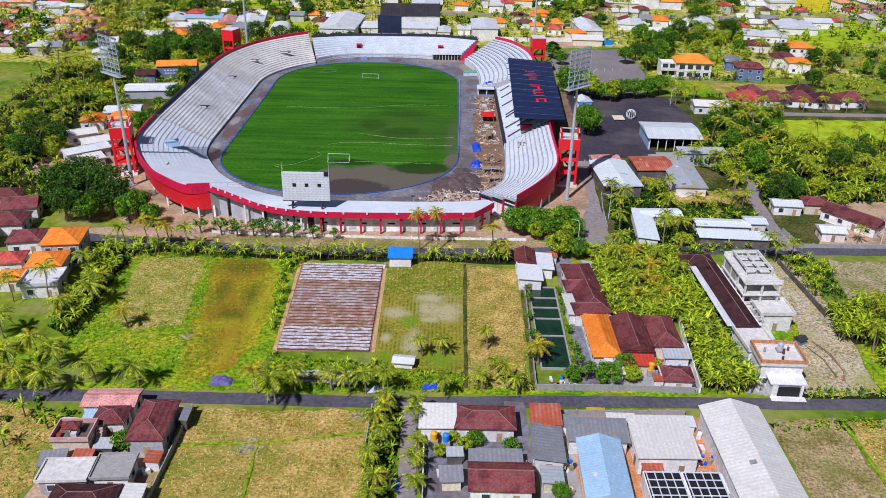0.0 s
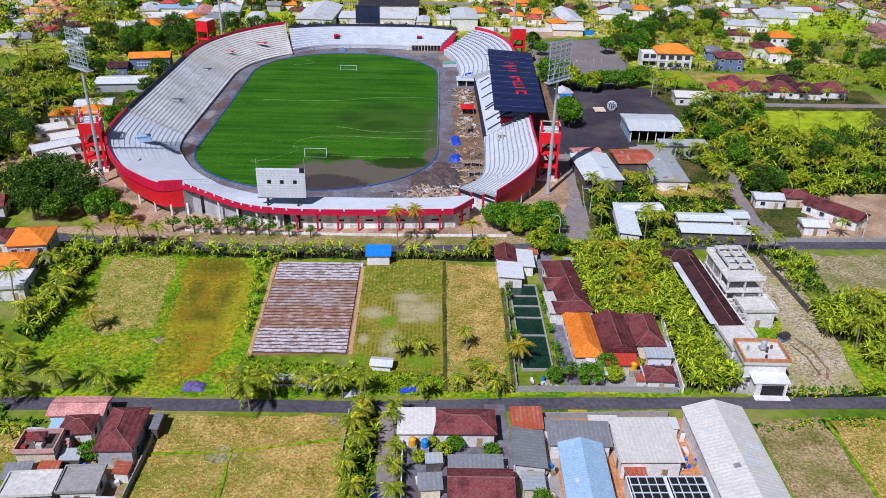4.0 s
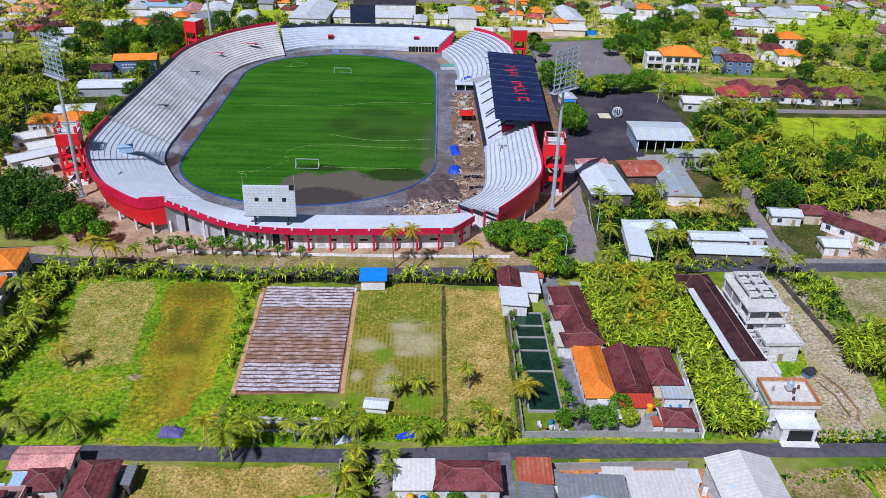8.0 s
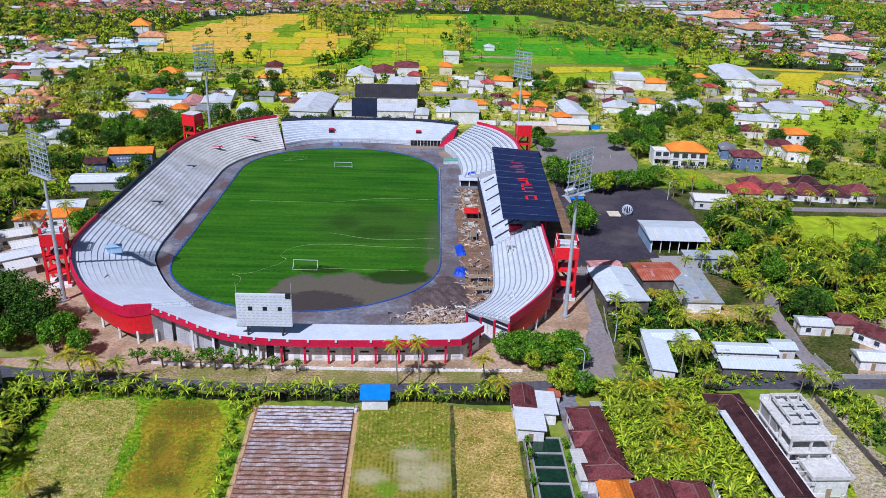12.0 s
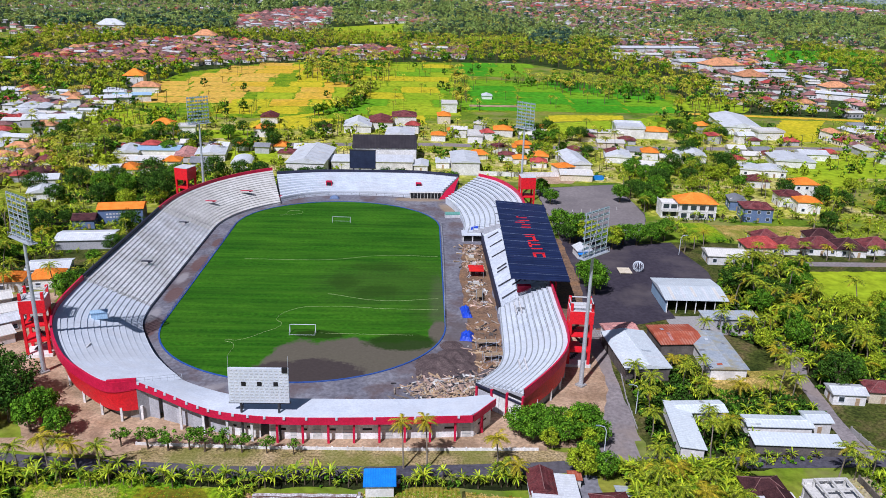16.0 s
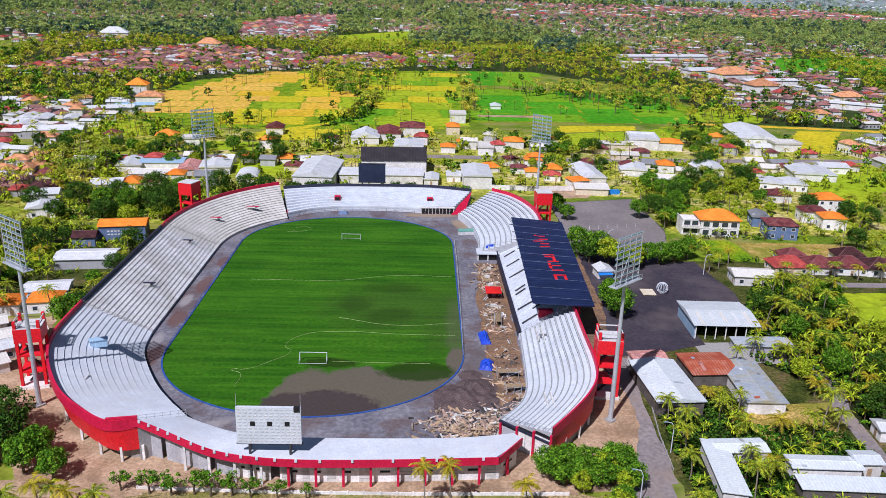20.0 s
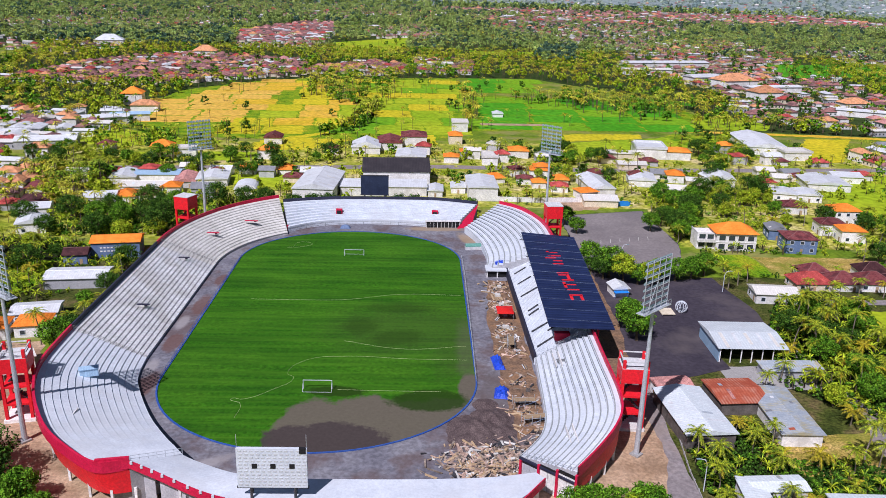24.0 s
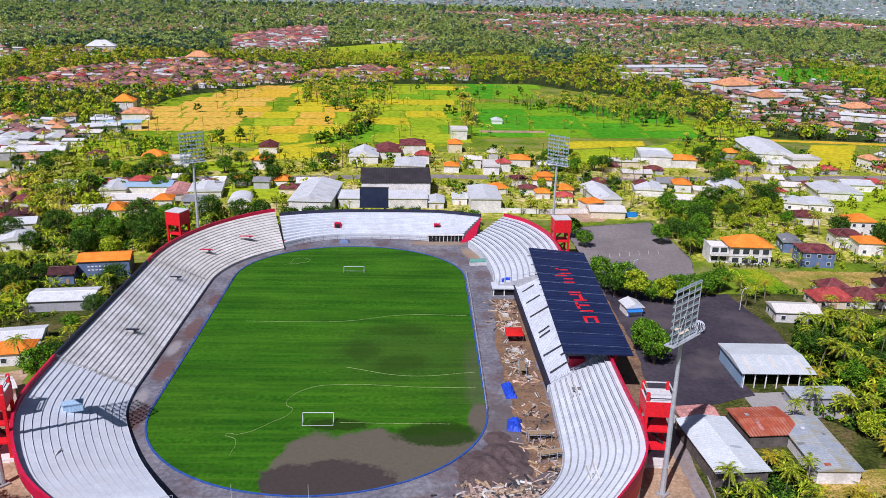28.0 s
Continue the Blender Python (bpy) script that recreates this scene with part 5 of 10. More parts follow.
def tower(x, y, yaw, h, deck_open):
    e = thing("stair_tower", pose(x, y, 0, 0, 0, yaw), "red-painted concrete stair and tank tower", "tower", "stair towers")
    s = 2.7
    for a in (-s, s):
        for b in (-s, s):
            part("column", MB().box(a, b, 0, 0.7, 0.7, h), M_red, e)
    for z in (4.4, 8.8):
        part("slab", MB().box(0, 0, z, 2 * s + 0.6, 2 * s + 0.6, 0.45), M_red, e)
    part("head", MB().box(0, 0, 12.6, 2 * s + 0.9, 2 * s + 0.9, 3.6 if deck_open else h - 12.6), M_red, e)
    for k, (z, sg) in enumerate(((0, 1), (4.4, -1), (8.8, 1))):
        flight = part("stair_flight", MB().tube((-2.2 * sg, 0.4 * sg, z + 0.25), (2.0 * sg, 0.4 * sg, z + 4.4), 0.12, n=5), M_darksteel, e)
        for j in range(10):
            part("step", MB().box(-2.0 * sg + sg * 0.42 * j, 0.4 * sg, z + 0.44 * j + 0.3, 0.5, 1.5, 0.2), M_darksteel, flight)
    if deck_open:
        for a, b, sx, sy in ((0, -s - 0.2, 2 * s + 0.7, 0.2), (0, s + 0.2, 2 * s + 0.7, 0.2), (-s - 0.2, 0, 0.2, 2 * s + 0.3), (s + 0.2, 0, 0.2, 2 * s + 0.3)):
            part("deck_wall", MB().box(a, b, 17.8, sx, sy, 0.25), M_tread_grey, e)
            part("deck_rail", MB().box(a, b, 17.0, sx, sy * 0.5, 0.08), M_darksteel, e)
        part("deck", MB().box(0, 0, 16.2, 2 * s + 0.8, 2 * s + 0.8, 0.1), M_tread_grey, e)
    else:
        part("roof_slab", MB().box(0, 0, h, 2 * s + 1.0, 2 * s + 1.0, 0.2), M_tread_grey, e)
    part("plinth", MB().box(0, 0, 0, 2 * s + 1.4, 2 * s + 1.4, 0.9), M_wallwhite, e)
    return e


tower(-105.6, 243.0, 12, 18.2, True)
tower(38.0, 241.5, -4, 18.2, True)
tower(-105.2, 381.5, -20, 17.6, False)
tower(40.3, 377.5, 4, 17.6, False)

sb = thing("scoreboard", pose(-39.3, 202.3, 0), "white scoreboard back panel on dark steel legs", "scoreboard")
for x in (-4.1, 4.1):
    part("leg", MB().tube((x, 0, 0), (x, 0, 16.8), 0.28, n=8), M_darksteel, sb)
    part("brace", MB().tube((x, 0, 0.3), (x, 2.2, 10), 0.12, n=6), M_darksteel, sb)
part("crossbeam", MB().box(0, 0, 9.2, 13.4, 0.5, 0.35), M_darksteel, sb)
bd = MB().box(0, -0.1, 9.5, 13.0, 0.7, 8.3)
board = part("panel", bd, M_white, sb)
slat = MB().box(0, 0, 0, 0.62, 0.06, 0.26).mesh("vent_slot", M_riser_white)
for i in range(12):
    for j in range(11):
        o = part("vent_slot", slat, None, board)
        o.location = (-5.9 + 1.07 * i + 0.25 * (j % 2), -0.47, 10.0 + 0.72 * j)
for x in (-3.2, 0.2, 3.7):
    part("hatch", MB().box(x, -0.52, 13.7, 0.95, 0.1, 0.95), M_black, board)
part("junction_box", MB().box(5.7, -0.3, 16.9, 1.2, 0.6, 1.1), M_black, sb)
for x in (-6.4, 6.4):
    part("lightning_rod", MB().tube((x, 0, 17.8), (x, 0, 20.6), 0.05, n=4), M_steel, sb)

M_screen = mat("dark_blue_board", [(0.018, 0.026, 0.055), (0.03, 0.042, 0.085)], 0.4, rough=0.5)
sn = thing("video_board", pose(-33.0, 424, 0), "dark navy video board on steel posts", "scoreboard")
for x in (-4.5, 4.5):
    part("leg", MB().tube((x, 0, 0), (x, 0, 16), 0.3, n=8), M_darksteel, sn)
part("screen", MB().box(0, -0.3, 8.4, 12.4, 0.8, 8.6), M_screen, sn)
part("frame", MB().box(0, -0.3, 17.0, 12.8, 1.0, 0.3).box(0, -0.3, 8.1, 12.8, 1.0, 0.3), M_darksteel, sn)


# ---- houses ----
def ring_mesh(w, h, t, depth, name, material):
    """A rectangular frame in one piece."""
    mb = MB()
    o = [(-w / 2 - t, -t), (w / 2 + t, -t), (w / 2 + t, h + t), (-w / 2 - t, h + t)]
    i = [(-w / 2, 0), (w / 2, 0), (w / 2, h), (-w / 2, h)]
    mb.strip([[(x, y, z) for x, z in ring + ring[:1]] for ring, y in ((o, 0.04), (o, -depth), (i, -depth), (i, 0.04))])
    return mb.mesh(name, material)


WIN_FRAME = ring_mesh(1.3, 1.3, 0.12, 0.08, "window", M_white)
PANE = MB().box(0, 0.0, 0, 1.3, 0.04, 1.3).mesh("pane", M_glass)
DOOR = MB().box(0, 0, 0, 1.0, 0.12, 2.05).mesh("door", M_wood)


def roof_mesh(kind, w, d, z, rise, over):
    """A roof over a w x d plan whose ridge runs along x; it has thickness at the eaves."""
    mb = MB()
    a, b, t = w / 2 + over, d / 2 + over, 0.16
    if kind == "barrel":
        n = 10
        rows = [[(-a, -b * math.cos(math.pi * k / n), z + rise * math.sin(math.pi * k / n)), (a, -b * math.cos(math.pi * k / n), z + rise * math.sin(math.pi * k / n))] for k in range(n + 1)]
        mb.strip(rows)
        for s in (-a, a):
            mb.face([(s, -b * math.cos(math.pi * k / n), z + rise * math.sin(math.pi * k / n)) for k in range(n + 1)])
        return mb
    if kind == "shed":
        lo, hi = z, z + rise
        c = [(-a, -b, lo), (a, -b, lo), (a, b, hi), (-a, b, hi)]
        mb.face([(x, y, q + t) for x, y, q in c])
        mb.face([(x, y, q) for x, y, q in reversed(c)])
        for k in range(4):
            p, q = c[k], c[(k + 1) % 4]
            mb.face([p, q, (q[0], q[1], q[2] + t), (p[0], p[1], p[2] + t)])
        return mb
    if kind == "flat":
        mb.box(0, 0, z, 2 * a, 2 * b, 0.25)
        for x, y, sx, sy in ((0, -b + 0.12, 2 * a, 0.24), (0, b - 0.12, 2 * a, 0.24), (-a + 0.12, 0, 0.24, 2 * b - 0.48), (a - 0.12, 0, 0.24, 2 * b - 0.48)):
            mb.box(x, y, z + 0.25, sx, sy, rise)
        return mb
    r = a if kind == "gable" else max(0.15, a - b)
    e0 = [(-a, -b, z), (a, -b, z), (a, b, z), (-a, b, z)]
    e1 = [(x, y, q + t) for x, y, q in e0]
    r0, r1 = (-r, 0, z + t + rise), (r, 0, z + t + rise)
    mb.face([e1[0], e1[1], r1, r0])
    mb.face([e1[2], e1[3], r0, r1])
    mb.face([e1[1], e1[2], r1])
    mb.face([e1[3], e1[0], r0])
    for k in range(4):
        mb.face([e0[k], e0[(k + 1) % 4], e1[(k + 1) % 4], e1[k]])
    mb.face(e0[::-1])
    return mb


def house(name, label, x, y, w, d, yaw, eave, kind, rise, roof, wall, wins=1, over=0.5, category="house", group="", base=0.0, door=True):
    if kind != "flat" and d > w:
        w, d, yaw = d, w, yaw + 90
    e = thing(name, pose(x, y, base, 0, 0, yaw), label, category, group)
    part("wall", MB().box(0, 0, 0, w, d, eave), wall, e)
    part("roof", roof_mesh(kind, w, d, eave, rise, over), roof if isinstance(roof, list) else [roof], e)
    if kind in ("hip", "gable"):
        r = w / 2 + over if kind == "gable" else max(0.15, (w - d) / 2)
        cap = MB().tube((-r, 0, eave + rise + 0.16), (r, 0, eave + rise + 0.16), 0.09, n=5)
        capm = T_cement if roof in (T_maroon, T_dark, T_brown) else roof
        part("ridge_cap", cap, capm, e)
        if kind == "hip":
            for sx in (-1, 1):
                for sy in (-1, 1):
                    part("hip_cap", MB().tube((sx * r, 0, eave + rise + 0.16), (sx * (w / 2 + over), sy * (d / 2 + over), eave + 0.17), 0.07, n=5), capm, e)
    if wins:
        storeys = max(1, int(eave // 3))
        for s in range(storeys):
            zz = s * (eave / storeys) + 1.0
            for side, ln in ((0, w), (1, d), (2, w), (3, d)):
                n = int(ln // (2.6 if wins > 1 else 3.8))
                for k in range(n):
                    u = (k + 0.5) / n * ln - ln / 2
                    dr = door and s == 0 and side in (0, 3) and k == n // 2
                    o = part("door" if dr else "window", DOOR if dr else WIN_FRAME, None, e)
                    if not dr:
                        part("pane", PANE, None, o)
                    px, py = ((u, -d / 2 - 0.04), (w / 2 + 0.04, u), (-u, d / 2 + 0.04), (-w / 2 - 0.04, -u))[side]
                    o.location, o.rotation_euler = (px, py, 0.02 if dr else zz), (0, 0, radians(90 * side))
    return e


def roof_patch(e, w, d, eave, rise, over, u, side, v0, v1, width, material, name):
    """A sheet laid 3 cm above a gable roof: u along the ridge, v from eave (0) to ridge (1)."""
    b = d / 2 + over
    pts = []
    for uu, v in ((u - width / 2, v0), (u + width / 2, v0), (u + width / 2, v1), (u - width / 2, v1)):
        pts.append((uu, side * b * (1 - v), eave + 0.2 + rise * v))
    mb = MB()
    mb.face(pts if side < 0 else pts[::-1])
    mb.face([(x, y, z - 0.025) for x, y, z in (pts[::-1] if side < 0 else pts)])
    part(name, mb, material, e)


def compound_wall(name, pts, h, material, label, piers=3.2):
    e = thing(name, pose(0, 0, 0), label, "wall")
    for i in range(len(pts) - 1):
        (xa, ya), (xb, yb) = pts[i], pts[i + 1]
        ln, yaw = math.hypot(xb - xa, yb - ya), math.degrees(math.atan2(yb - ya, xb - xa))
        part("wall_run", MB().box((xa + xb) / 2, (ya + yb) / 2, 0, ln - 0.04, 0.2, h, yaw), material, e)
        n = max(1, int(ln / piers))
        for k in range(n):
            f = k / n
            part("pier", MB().box(xa + (xb - xa) * f, ya + (yb - ya) * f, 0, 0.34, 0.34, h + 0.18, yaw), material, e)
    return e


HOUSES = []


def plan(kind, label, x, y, w, d, yaw, eave, roof_kind, rise, roof, wall, wins):
    HOUSES.append((kind, label, x, y, w, d, yaw, eave, roof_kind, rise, roof, wall, wins))


# near blocks beside the road
plan("house", "two-storey grey house with bright orange tiled roof", -98.8, 182.6, 9.0, 9.5, 8, 6.6, "hip", 2.0, T_orange, M_greywall, 2)
plan("house", "lower wing with orange tiled roof and white walls", -99.5, 173.6, 8.0, 7.5, 8, 4.6, "hip", 1.6, T_orange, M_wallwhite, 2)
plan("house", "flat-roofed annex with white parapet", -97.5, 166.0, 8.4, 7.0, 8, 3.4, "flat", 0.6, M_tread_grey, M_wallwhite, 1)
plan("house", "low house with faded pink roof by the road", -63.4, 121.2, 9.4, 4.6, 2, 3.2, "gable", 0.7, T_pink, M_wallwhite, 1)
plan("house", "house with maroon hipped tile roof", -53.1, 114.4, 6.0, 10.6, 2, 3.8, "hip", 1.9, T_maroon, M_greywall, 1)
plan("house", "small house with maroon tiled roof", -61.6, 116.2, 5.2, 4.4, 4, 3.2, "hip", 1.2, T_maroon, M_wallwhite, 1)
plan("shed", "lean-to with pale blue sheet roof", -64.4, 115.4, 3.6, 3.4, 3, 3.0, "shed", 0.3, S_blue, M_wallwhite, 0)
plan("house", "pale flat-roofed house with stained roof", -63.6, 101.4, 7.6, 4.6, 4, 3.2, "flat", 0.3, M_tread_pale, M_greywall, 1)
plan("house", "small grey flat-roofed house", -56.0, 102.8, 5.8, 5.2, 4, 3.0, "flat", 0.3, M_concrete, M_wallwhite, 1)
plan("shed", "grey sheet-roofed kitchen", -67.6, 105.0, 3.6, 2.8, 10, 2.6, "shed", 0.3, S_grey, M_cream, 0)
plan("shed", "small shed with rusty sheet roof", -62.8, 105.8, 2.6, 2.2, 2, 2.4, "shed", 0.3, S_rust, M_cream, 0)
plan("shed", "white sheet-roofed side porch", -51.6, 95.4, 4.6, 6.0, 2, 3.0, "shed", 0.3, S_cream, M_wallwhite, 0)
plan("house", "house with dark maroon hipped roof", -58.0, 94.5, 10.0, 6.0, 2, 3.6, "hip", 1.6, T_dark, M_wallwhite, 1)
plan("shed", "grey sheet-roofed shed by the road", -1.0, 117.9, 6.1, 5.8, 1, 3.2, "shed", 0.5, S_cream, M_wallwhite, 1)
plan("house", "house with maroon clay tile roof", 7.8, 118.0, 10.6, 6.0, 0, 3.2, "hip", 1.5, T_maroon, M_wallwhite, 1)
plan("house", "small house with red-brown tiled roof", 19.2, 118.9, 5.0, 4.4, 0, 3.2, "shed", 0.8, S_rust, M_cream, 1)
plan("shed", "long shed with warped grey sheet roof", 18.9, 111.6, 5.0, 8.8, -1, 2.8, "shed", 0.7, S_grey, M_wallwhite, 1)
plan("shed", "low lean-to with dark grey sheet roof", 9.4, 107.6, 8.6, 2.9, 1, 2.6, "shed", 0.5, S_grey, M_wallwhite, 0)
plan("house", "house with worn maroon tile roof", 10.0, 102.4, 10.2, 6.2, 0, 3.2, "gable", 1.5, T_maroon, M_wallwhite, 1)
plan("shed", "small grey-roofed outbuilding", 1.6, 103.6, 3.2, 2.8, 4, 2.4, "shed", 0.3, S_grey, M_cream, 0)
plan("shed", "small tin-roofed outbuilding", 19.0, 104.0, 3.0, 3.4, 0, 2.4, "shed", 0.3, S_patch, M_cream, 0)
plan("workshop", "low workshop with grey sheet roof", 28.2, 114.6, 10.4, 5.0, -1, 3.4, "shed", 0.7, S_grey, M_wallwhite, 1)
plan("workshop", "workshop with white sheet roof", 39.6, 112.4, 10.2, 9.8, 1, 4.0, "shed", 0.8, S_cream, M_wallwhite, 1)
plan("warehouse", "warehouse with pale blue sheet gable roof", 27.8, 104.4, 7.0, 14.2, -1, 3.8, "gable", 1.3, S_blue, M_wallwhite, 0)
plan("warehouse", "big warehouse with cream sheet gable roof", 54.2, 108.6, 10.4, 24.4, 0.8, 4.6, "gable", 1.8, S_cream, M_wallwhite, 0)
plan("house", "small house with maroon tiled roof by the ponds", 20.2, 183.0, 4.6, 7.2, -1, 3.2, "gable", 1.3, T_maroon, M_wallwhite, 1)
plan("shed", "white sheet-roofed pond shed", 20.8, 175.2, 5.4, 7.8, -1, 3.1, "shed", 0.4, S_white, M_wallwhite, 1)
plan("shed", "narrow white sheet lean-to", 25.2, 181.6, 3.4, 8.0, -1, 2.8, "shed", 0.3, S_white, M_wallwhite, 0)
plan("house", "long house with dark maroon hipped roof", 33.6, 167.6, 6.6, 22.8, 5, 3.4, "hip", 1.9, T_maroon, M_cream, 1)
plan("house", "front wing with maroon gable roof", 31.6, 168.4, 5.4, 4.6, 5, 3.4, "gable", 1.5, T_maroon, M_wallwhite, 0)
plan("house", "front wing with maroon gable roof", 32.4, 157.8, 5.4, 4.2, 5, 3.4, "gable", 1.4, T_maroon, M_wallwhite, 0)
plan("shed", "cream sheet-roofed lean-to", 30.0, 160.4, 3.4, 8.4, 3, 2.6, "shed", 0.4, S_cream, M_wallwhite, 0)
plan("house", "house with bright orange tiled roof", 34.2, 147.4, 5.4, 16.2, 1.4, 3.0, "hip", 1.7, T_orange, M_wallwhite, 1)
plan("house", "house with brown tiled gable roof", 40.9, 147.2, 6.4, 13.2, 0.6, 3.4, "gable", 1.7, T_maroon, M_cream, 1)
plan("shed", "lean-to with red corrugated sheet roof", 40.8, 138.9, 5.8, 3.6, 0, 2.6, "shed", 0.6, S_red, M_cream, 0)
plan("house", "house with dark brown tiled gable roof", 48.0, 149.0, 5.6, 11.8, 0, 3.4, "hip", 1.7, T_maroon, M_cream, 1)
plan("shed", "patio with pale blue sheet canopy", 49.4, 141.2, 4.8, 2.4, 0, 2.6, "shed", 0.3, S_patch, M_wallwhite, 0)
plan("house", "small house with maroon tiled roof by the road", 47.7, 133.8, 5.4, 4.4, -2, 2.8, "hip", 1.1, T_maroon, M_wallwhite, 1)
plan("shed", "white canopy beside the orange-roofed house", 35.4, 136.6, 2.8, 5.0, 0, 2.4, "shed", 0.3, S_white, M_wallwhite, 0)
plan("building", "long building with dark maroon roof and white eaves", 65.9, 163.2, 4.6, 28.4, 2.6, 5.2, "gable", 1.0, T_dark, M_wallwhite, 1)
plan("building", "white annex with bare flat roof", 75.4, 158.4, 7.2, 6.0, 2, 4.4, "flat", 0.5, M_tread_pale, M_wallwhite, 1)
plan("house", "hipped dark-tiled end house with white ridges", 64.0, 180.4, 7.4, 5.6, 2, 4.6, "hip", 1.8, T_dark, M_wallwhite, 1)
plan("building", "white flat-roofed building with stained roof", 66.8, 144.6, 5.6, 8.4, 4, 4.6, "flat", 0.5, M_tread_pale, M_wallwhite, 1)
plan("house", "two-storey house with reddish roof deck", 68.8, 137.0, 8.4, 6.4, -1, 5.6, "flat", 0.5, M_tread_pale, M_wallwhite, 2)
plan("house", "white porch building beside the road", 69.4, 132.4, 6.4, 2.6, -1, 3.0, "shed", 0.3, S_white, M_wallwhite, 1)
plan("hut", "small hut with bright blue sheet roof", -12.2, 184.2, 5.6, 4.4, 2, 2.8, "shed", 0.5, M_bluewater, M_wallwhite, 0)
plan("hut", "small grey sheet shelter in the field", -8.6, 138.4, 3.8, 2.2, -6, 1.5, "gable", 0.5, S_white, M_wallwhite, 0)
# sheds east of the stadium
plan("shed", "low shed with grey sheet roof", 89.0, 267.6, 16.0, 5.0, 1, 2.8, "shed", 0.4, S_patch, M_greywall, 0)
plan("warehouse", "warehouse with white sheet gable roof", 53.8, 242.0, 11.6, 21.6, 4.5, 3.8, "gable", 1.0, S_zinc, M_shade_wall, 0)
plan("house", "low house with pink sheet roof", 53.0, 257.0, 9.0, 5.0, 8, 3.4, "gable", 0.6, T_pink, M_wallwhite, 1)
plan("shed", "shed with rusty red corrugated roof", 68.0, 252.6, 12.0, 12.0, 4, 3.4, "gable", 0.8, S_rust, M_shade_wall, 0)
plan("shed", "long shed with patched grey sheet roof", 76.4, 243.0, 9.4, 21.6, -1, 3.4, "gable", 0.7, S_patch, M_wallwhite, 0)
plan("house", "small white house with bright blue awning", 55.6, 327.0, 5.4, 6.0, 8, 3.0, "gable", 1.3, S_white, M_wallwhite, 0)
plan("shed", "narrow building with white sheet roof", 56.0, 205.6, 5.0, 19.0, -5, 2.8, "shed", 0.5, S_zinc, M_wallwhite, 0)
plan("shed", "white sheet-roofed cross wing", 62.4, 213.8, 11.0, 4.8, 3, 2.8, "gable", 0.5, S_zinc, M_wallwhite, 1)
plan("shed", "long stall with pale blue sheet roof", 78.5, 207.6, 14.6, 4.4, -2, 2.8, "gable", 0.4, S_zinc, M_wallwhite, 0)
plan("shed", "square stall with pale blue roof", 88.3, 209.0, 5.2, 4.6, 0, 3.2, "gable", 0.6, S_zinc, M_wallwhite, 1)
plan("shed", "long stall with pale grey sheet roof", 79.7, 200.0, 19.0, 3.9, -3, 2.6, "shed", 0.4, S_zinc, M_shade_wall, 0)
plan("house", "house with red clay tile roof", 126, 336, 13, 9, 1, 2.9, "hip", 3.2, T_redclay, M_cream, 1)
plan("house", "house with maroon tile roof in a row", 138, 337, 11, 10, -3, 2.9, "hip", 3.2, T_maroon, M_wallwhite, 1)
plan("house", "house with maroon tile roof in a row", 149, 337, 12, 10, -4, 2.9, "hip", 3.2, T_maroon, M_wallwhite, 1)
plan("house", "house with dark tile roof in a row", 160, 336, 11, 11, -6, 2.9, "hip", 3.2, T_dark, M_wallwhite, 1)
plan("house", "house with maroon tile roof in a row", 172, 338, 11, 10, -4, 2.9, "hip", 3.2, T_maroon, M_wallwhite, 1)
plan("house", "low house with cream sheet roof", 108, 324, 14, 9, -4, 3.4, "gable", 1.2, S_cream, M_wallwhite, 1)
plan("house", "small house with pale sheet roof by the lane", 108.8, 205, 6.4, 5, -4, 2.8, "gable", 0.8, S_white, M_wallwhite, 1)
plan("house", "low house with cream sheet roof by the lane", 102.4, 222.6, 8, 5, -4, 3.0, "gable", 0.8, S_white, M_wallwhite, 1)
plan("house", "long house with maroon tiled roof", 119, 214, 16, 7, -50, 3.0, "gable", 1.8, T_maroon, M_wallwhite, 1)
plan("house", "house with dark tiled roof behind", 132, 346, 10, 9, 4, 2.9, "hip", 3.0, T_maroon, M_wallwhite, 0)
plan("house", "house with maroon roof behind", 155, 348, 11, 9, -6, 2.9, "hip", 3.0, T_dark, M_wallwhite, 0)
plan("house", "low house with brown tiled roof", 111.5, 224, 7, 6, -4, 3.2, "hip", 1.4, T_maroon, M_cream, 1)
# west of the stadium
plan("building", "slate-blue hall with orange-red roof", -125.5, 361.0, 17.0, 10.0, 10, 6.0, "gable", 1.4, T_orange, M_bluewall, 0)
plan("house", "house with dark maroon roof beside the blue hall", -137.0, 352.0, 8.0, 8.0, 10, 3.6, "gable", 1.6, T_dark, M_bluewall, 1)
plan("warehouse", "low warehouse with pale sheet roof", -127.6, 330.0, 19.5, 11.0, 7, 3.6, "gable", 1.0, S_white, M_greywall, 0)
plan("house", "house with white sheet roof", -128.0, 300.0, 13.0, 9.0, 12, 3.4, "gable", 0.9, S_white, M_wallwhite, 1)
plan("house", "house with orange tiled hipped roof", -124.4, 290.4, 9.0, 8.0, 10, 3.6, "hip", 2.2, T_orange, M_wallwhite, 1)
plan("house", "house with orange tiled hipped roof", -134.6, 287.6, 8.0, 8.0, 10, 3.6, "hip", 2.0, T_orange, M_wallwhite, 1)
plan("house", "long shed with dirty white sheet roof", -122.0, 266.0, 15.0, 6.5, 35, 3.4, "gable", 0.9, S_cream, M_wallwhite, 1)
plan("house", "long shed with white sheet roof", -124.0, 255.0, 14.0, 6.0, 38, 3.4, "gable", 0.9, S_white, M_wallwhite, 1)
plan("shed", "open shed with flat cream sheet roof", -119.6, 248.6, 7.0, 5.0, 38, 2.8, "shed", 0.5, S_cream, M_wallwhite, 0)
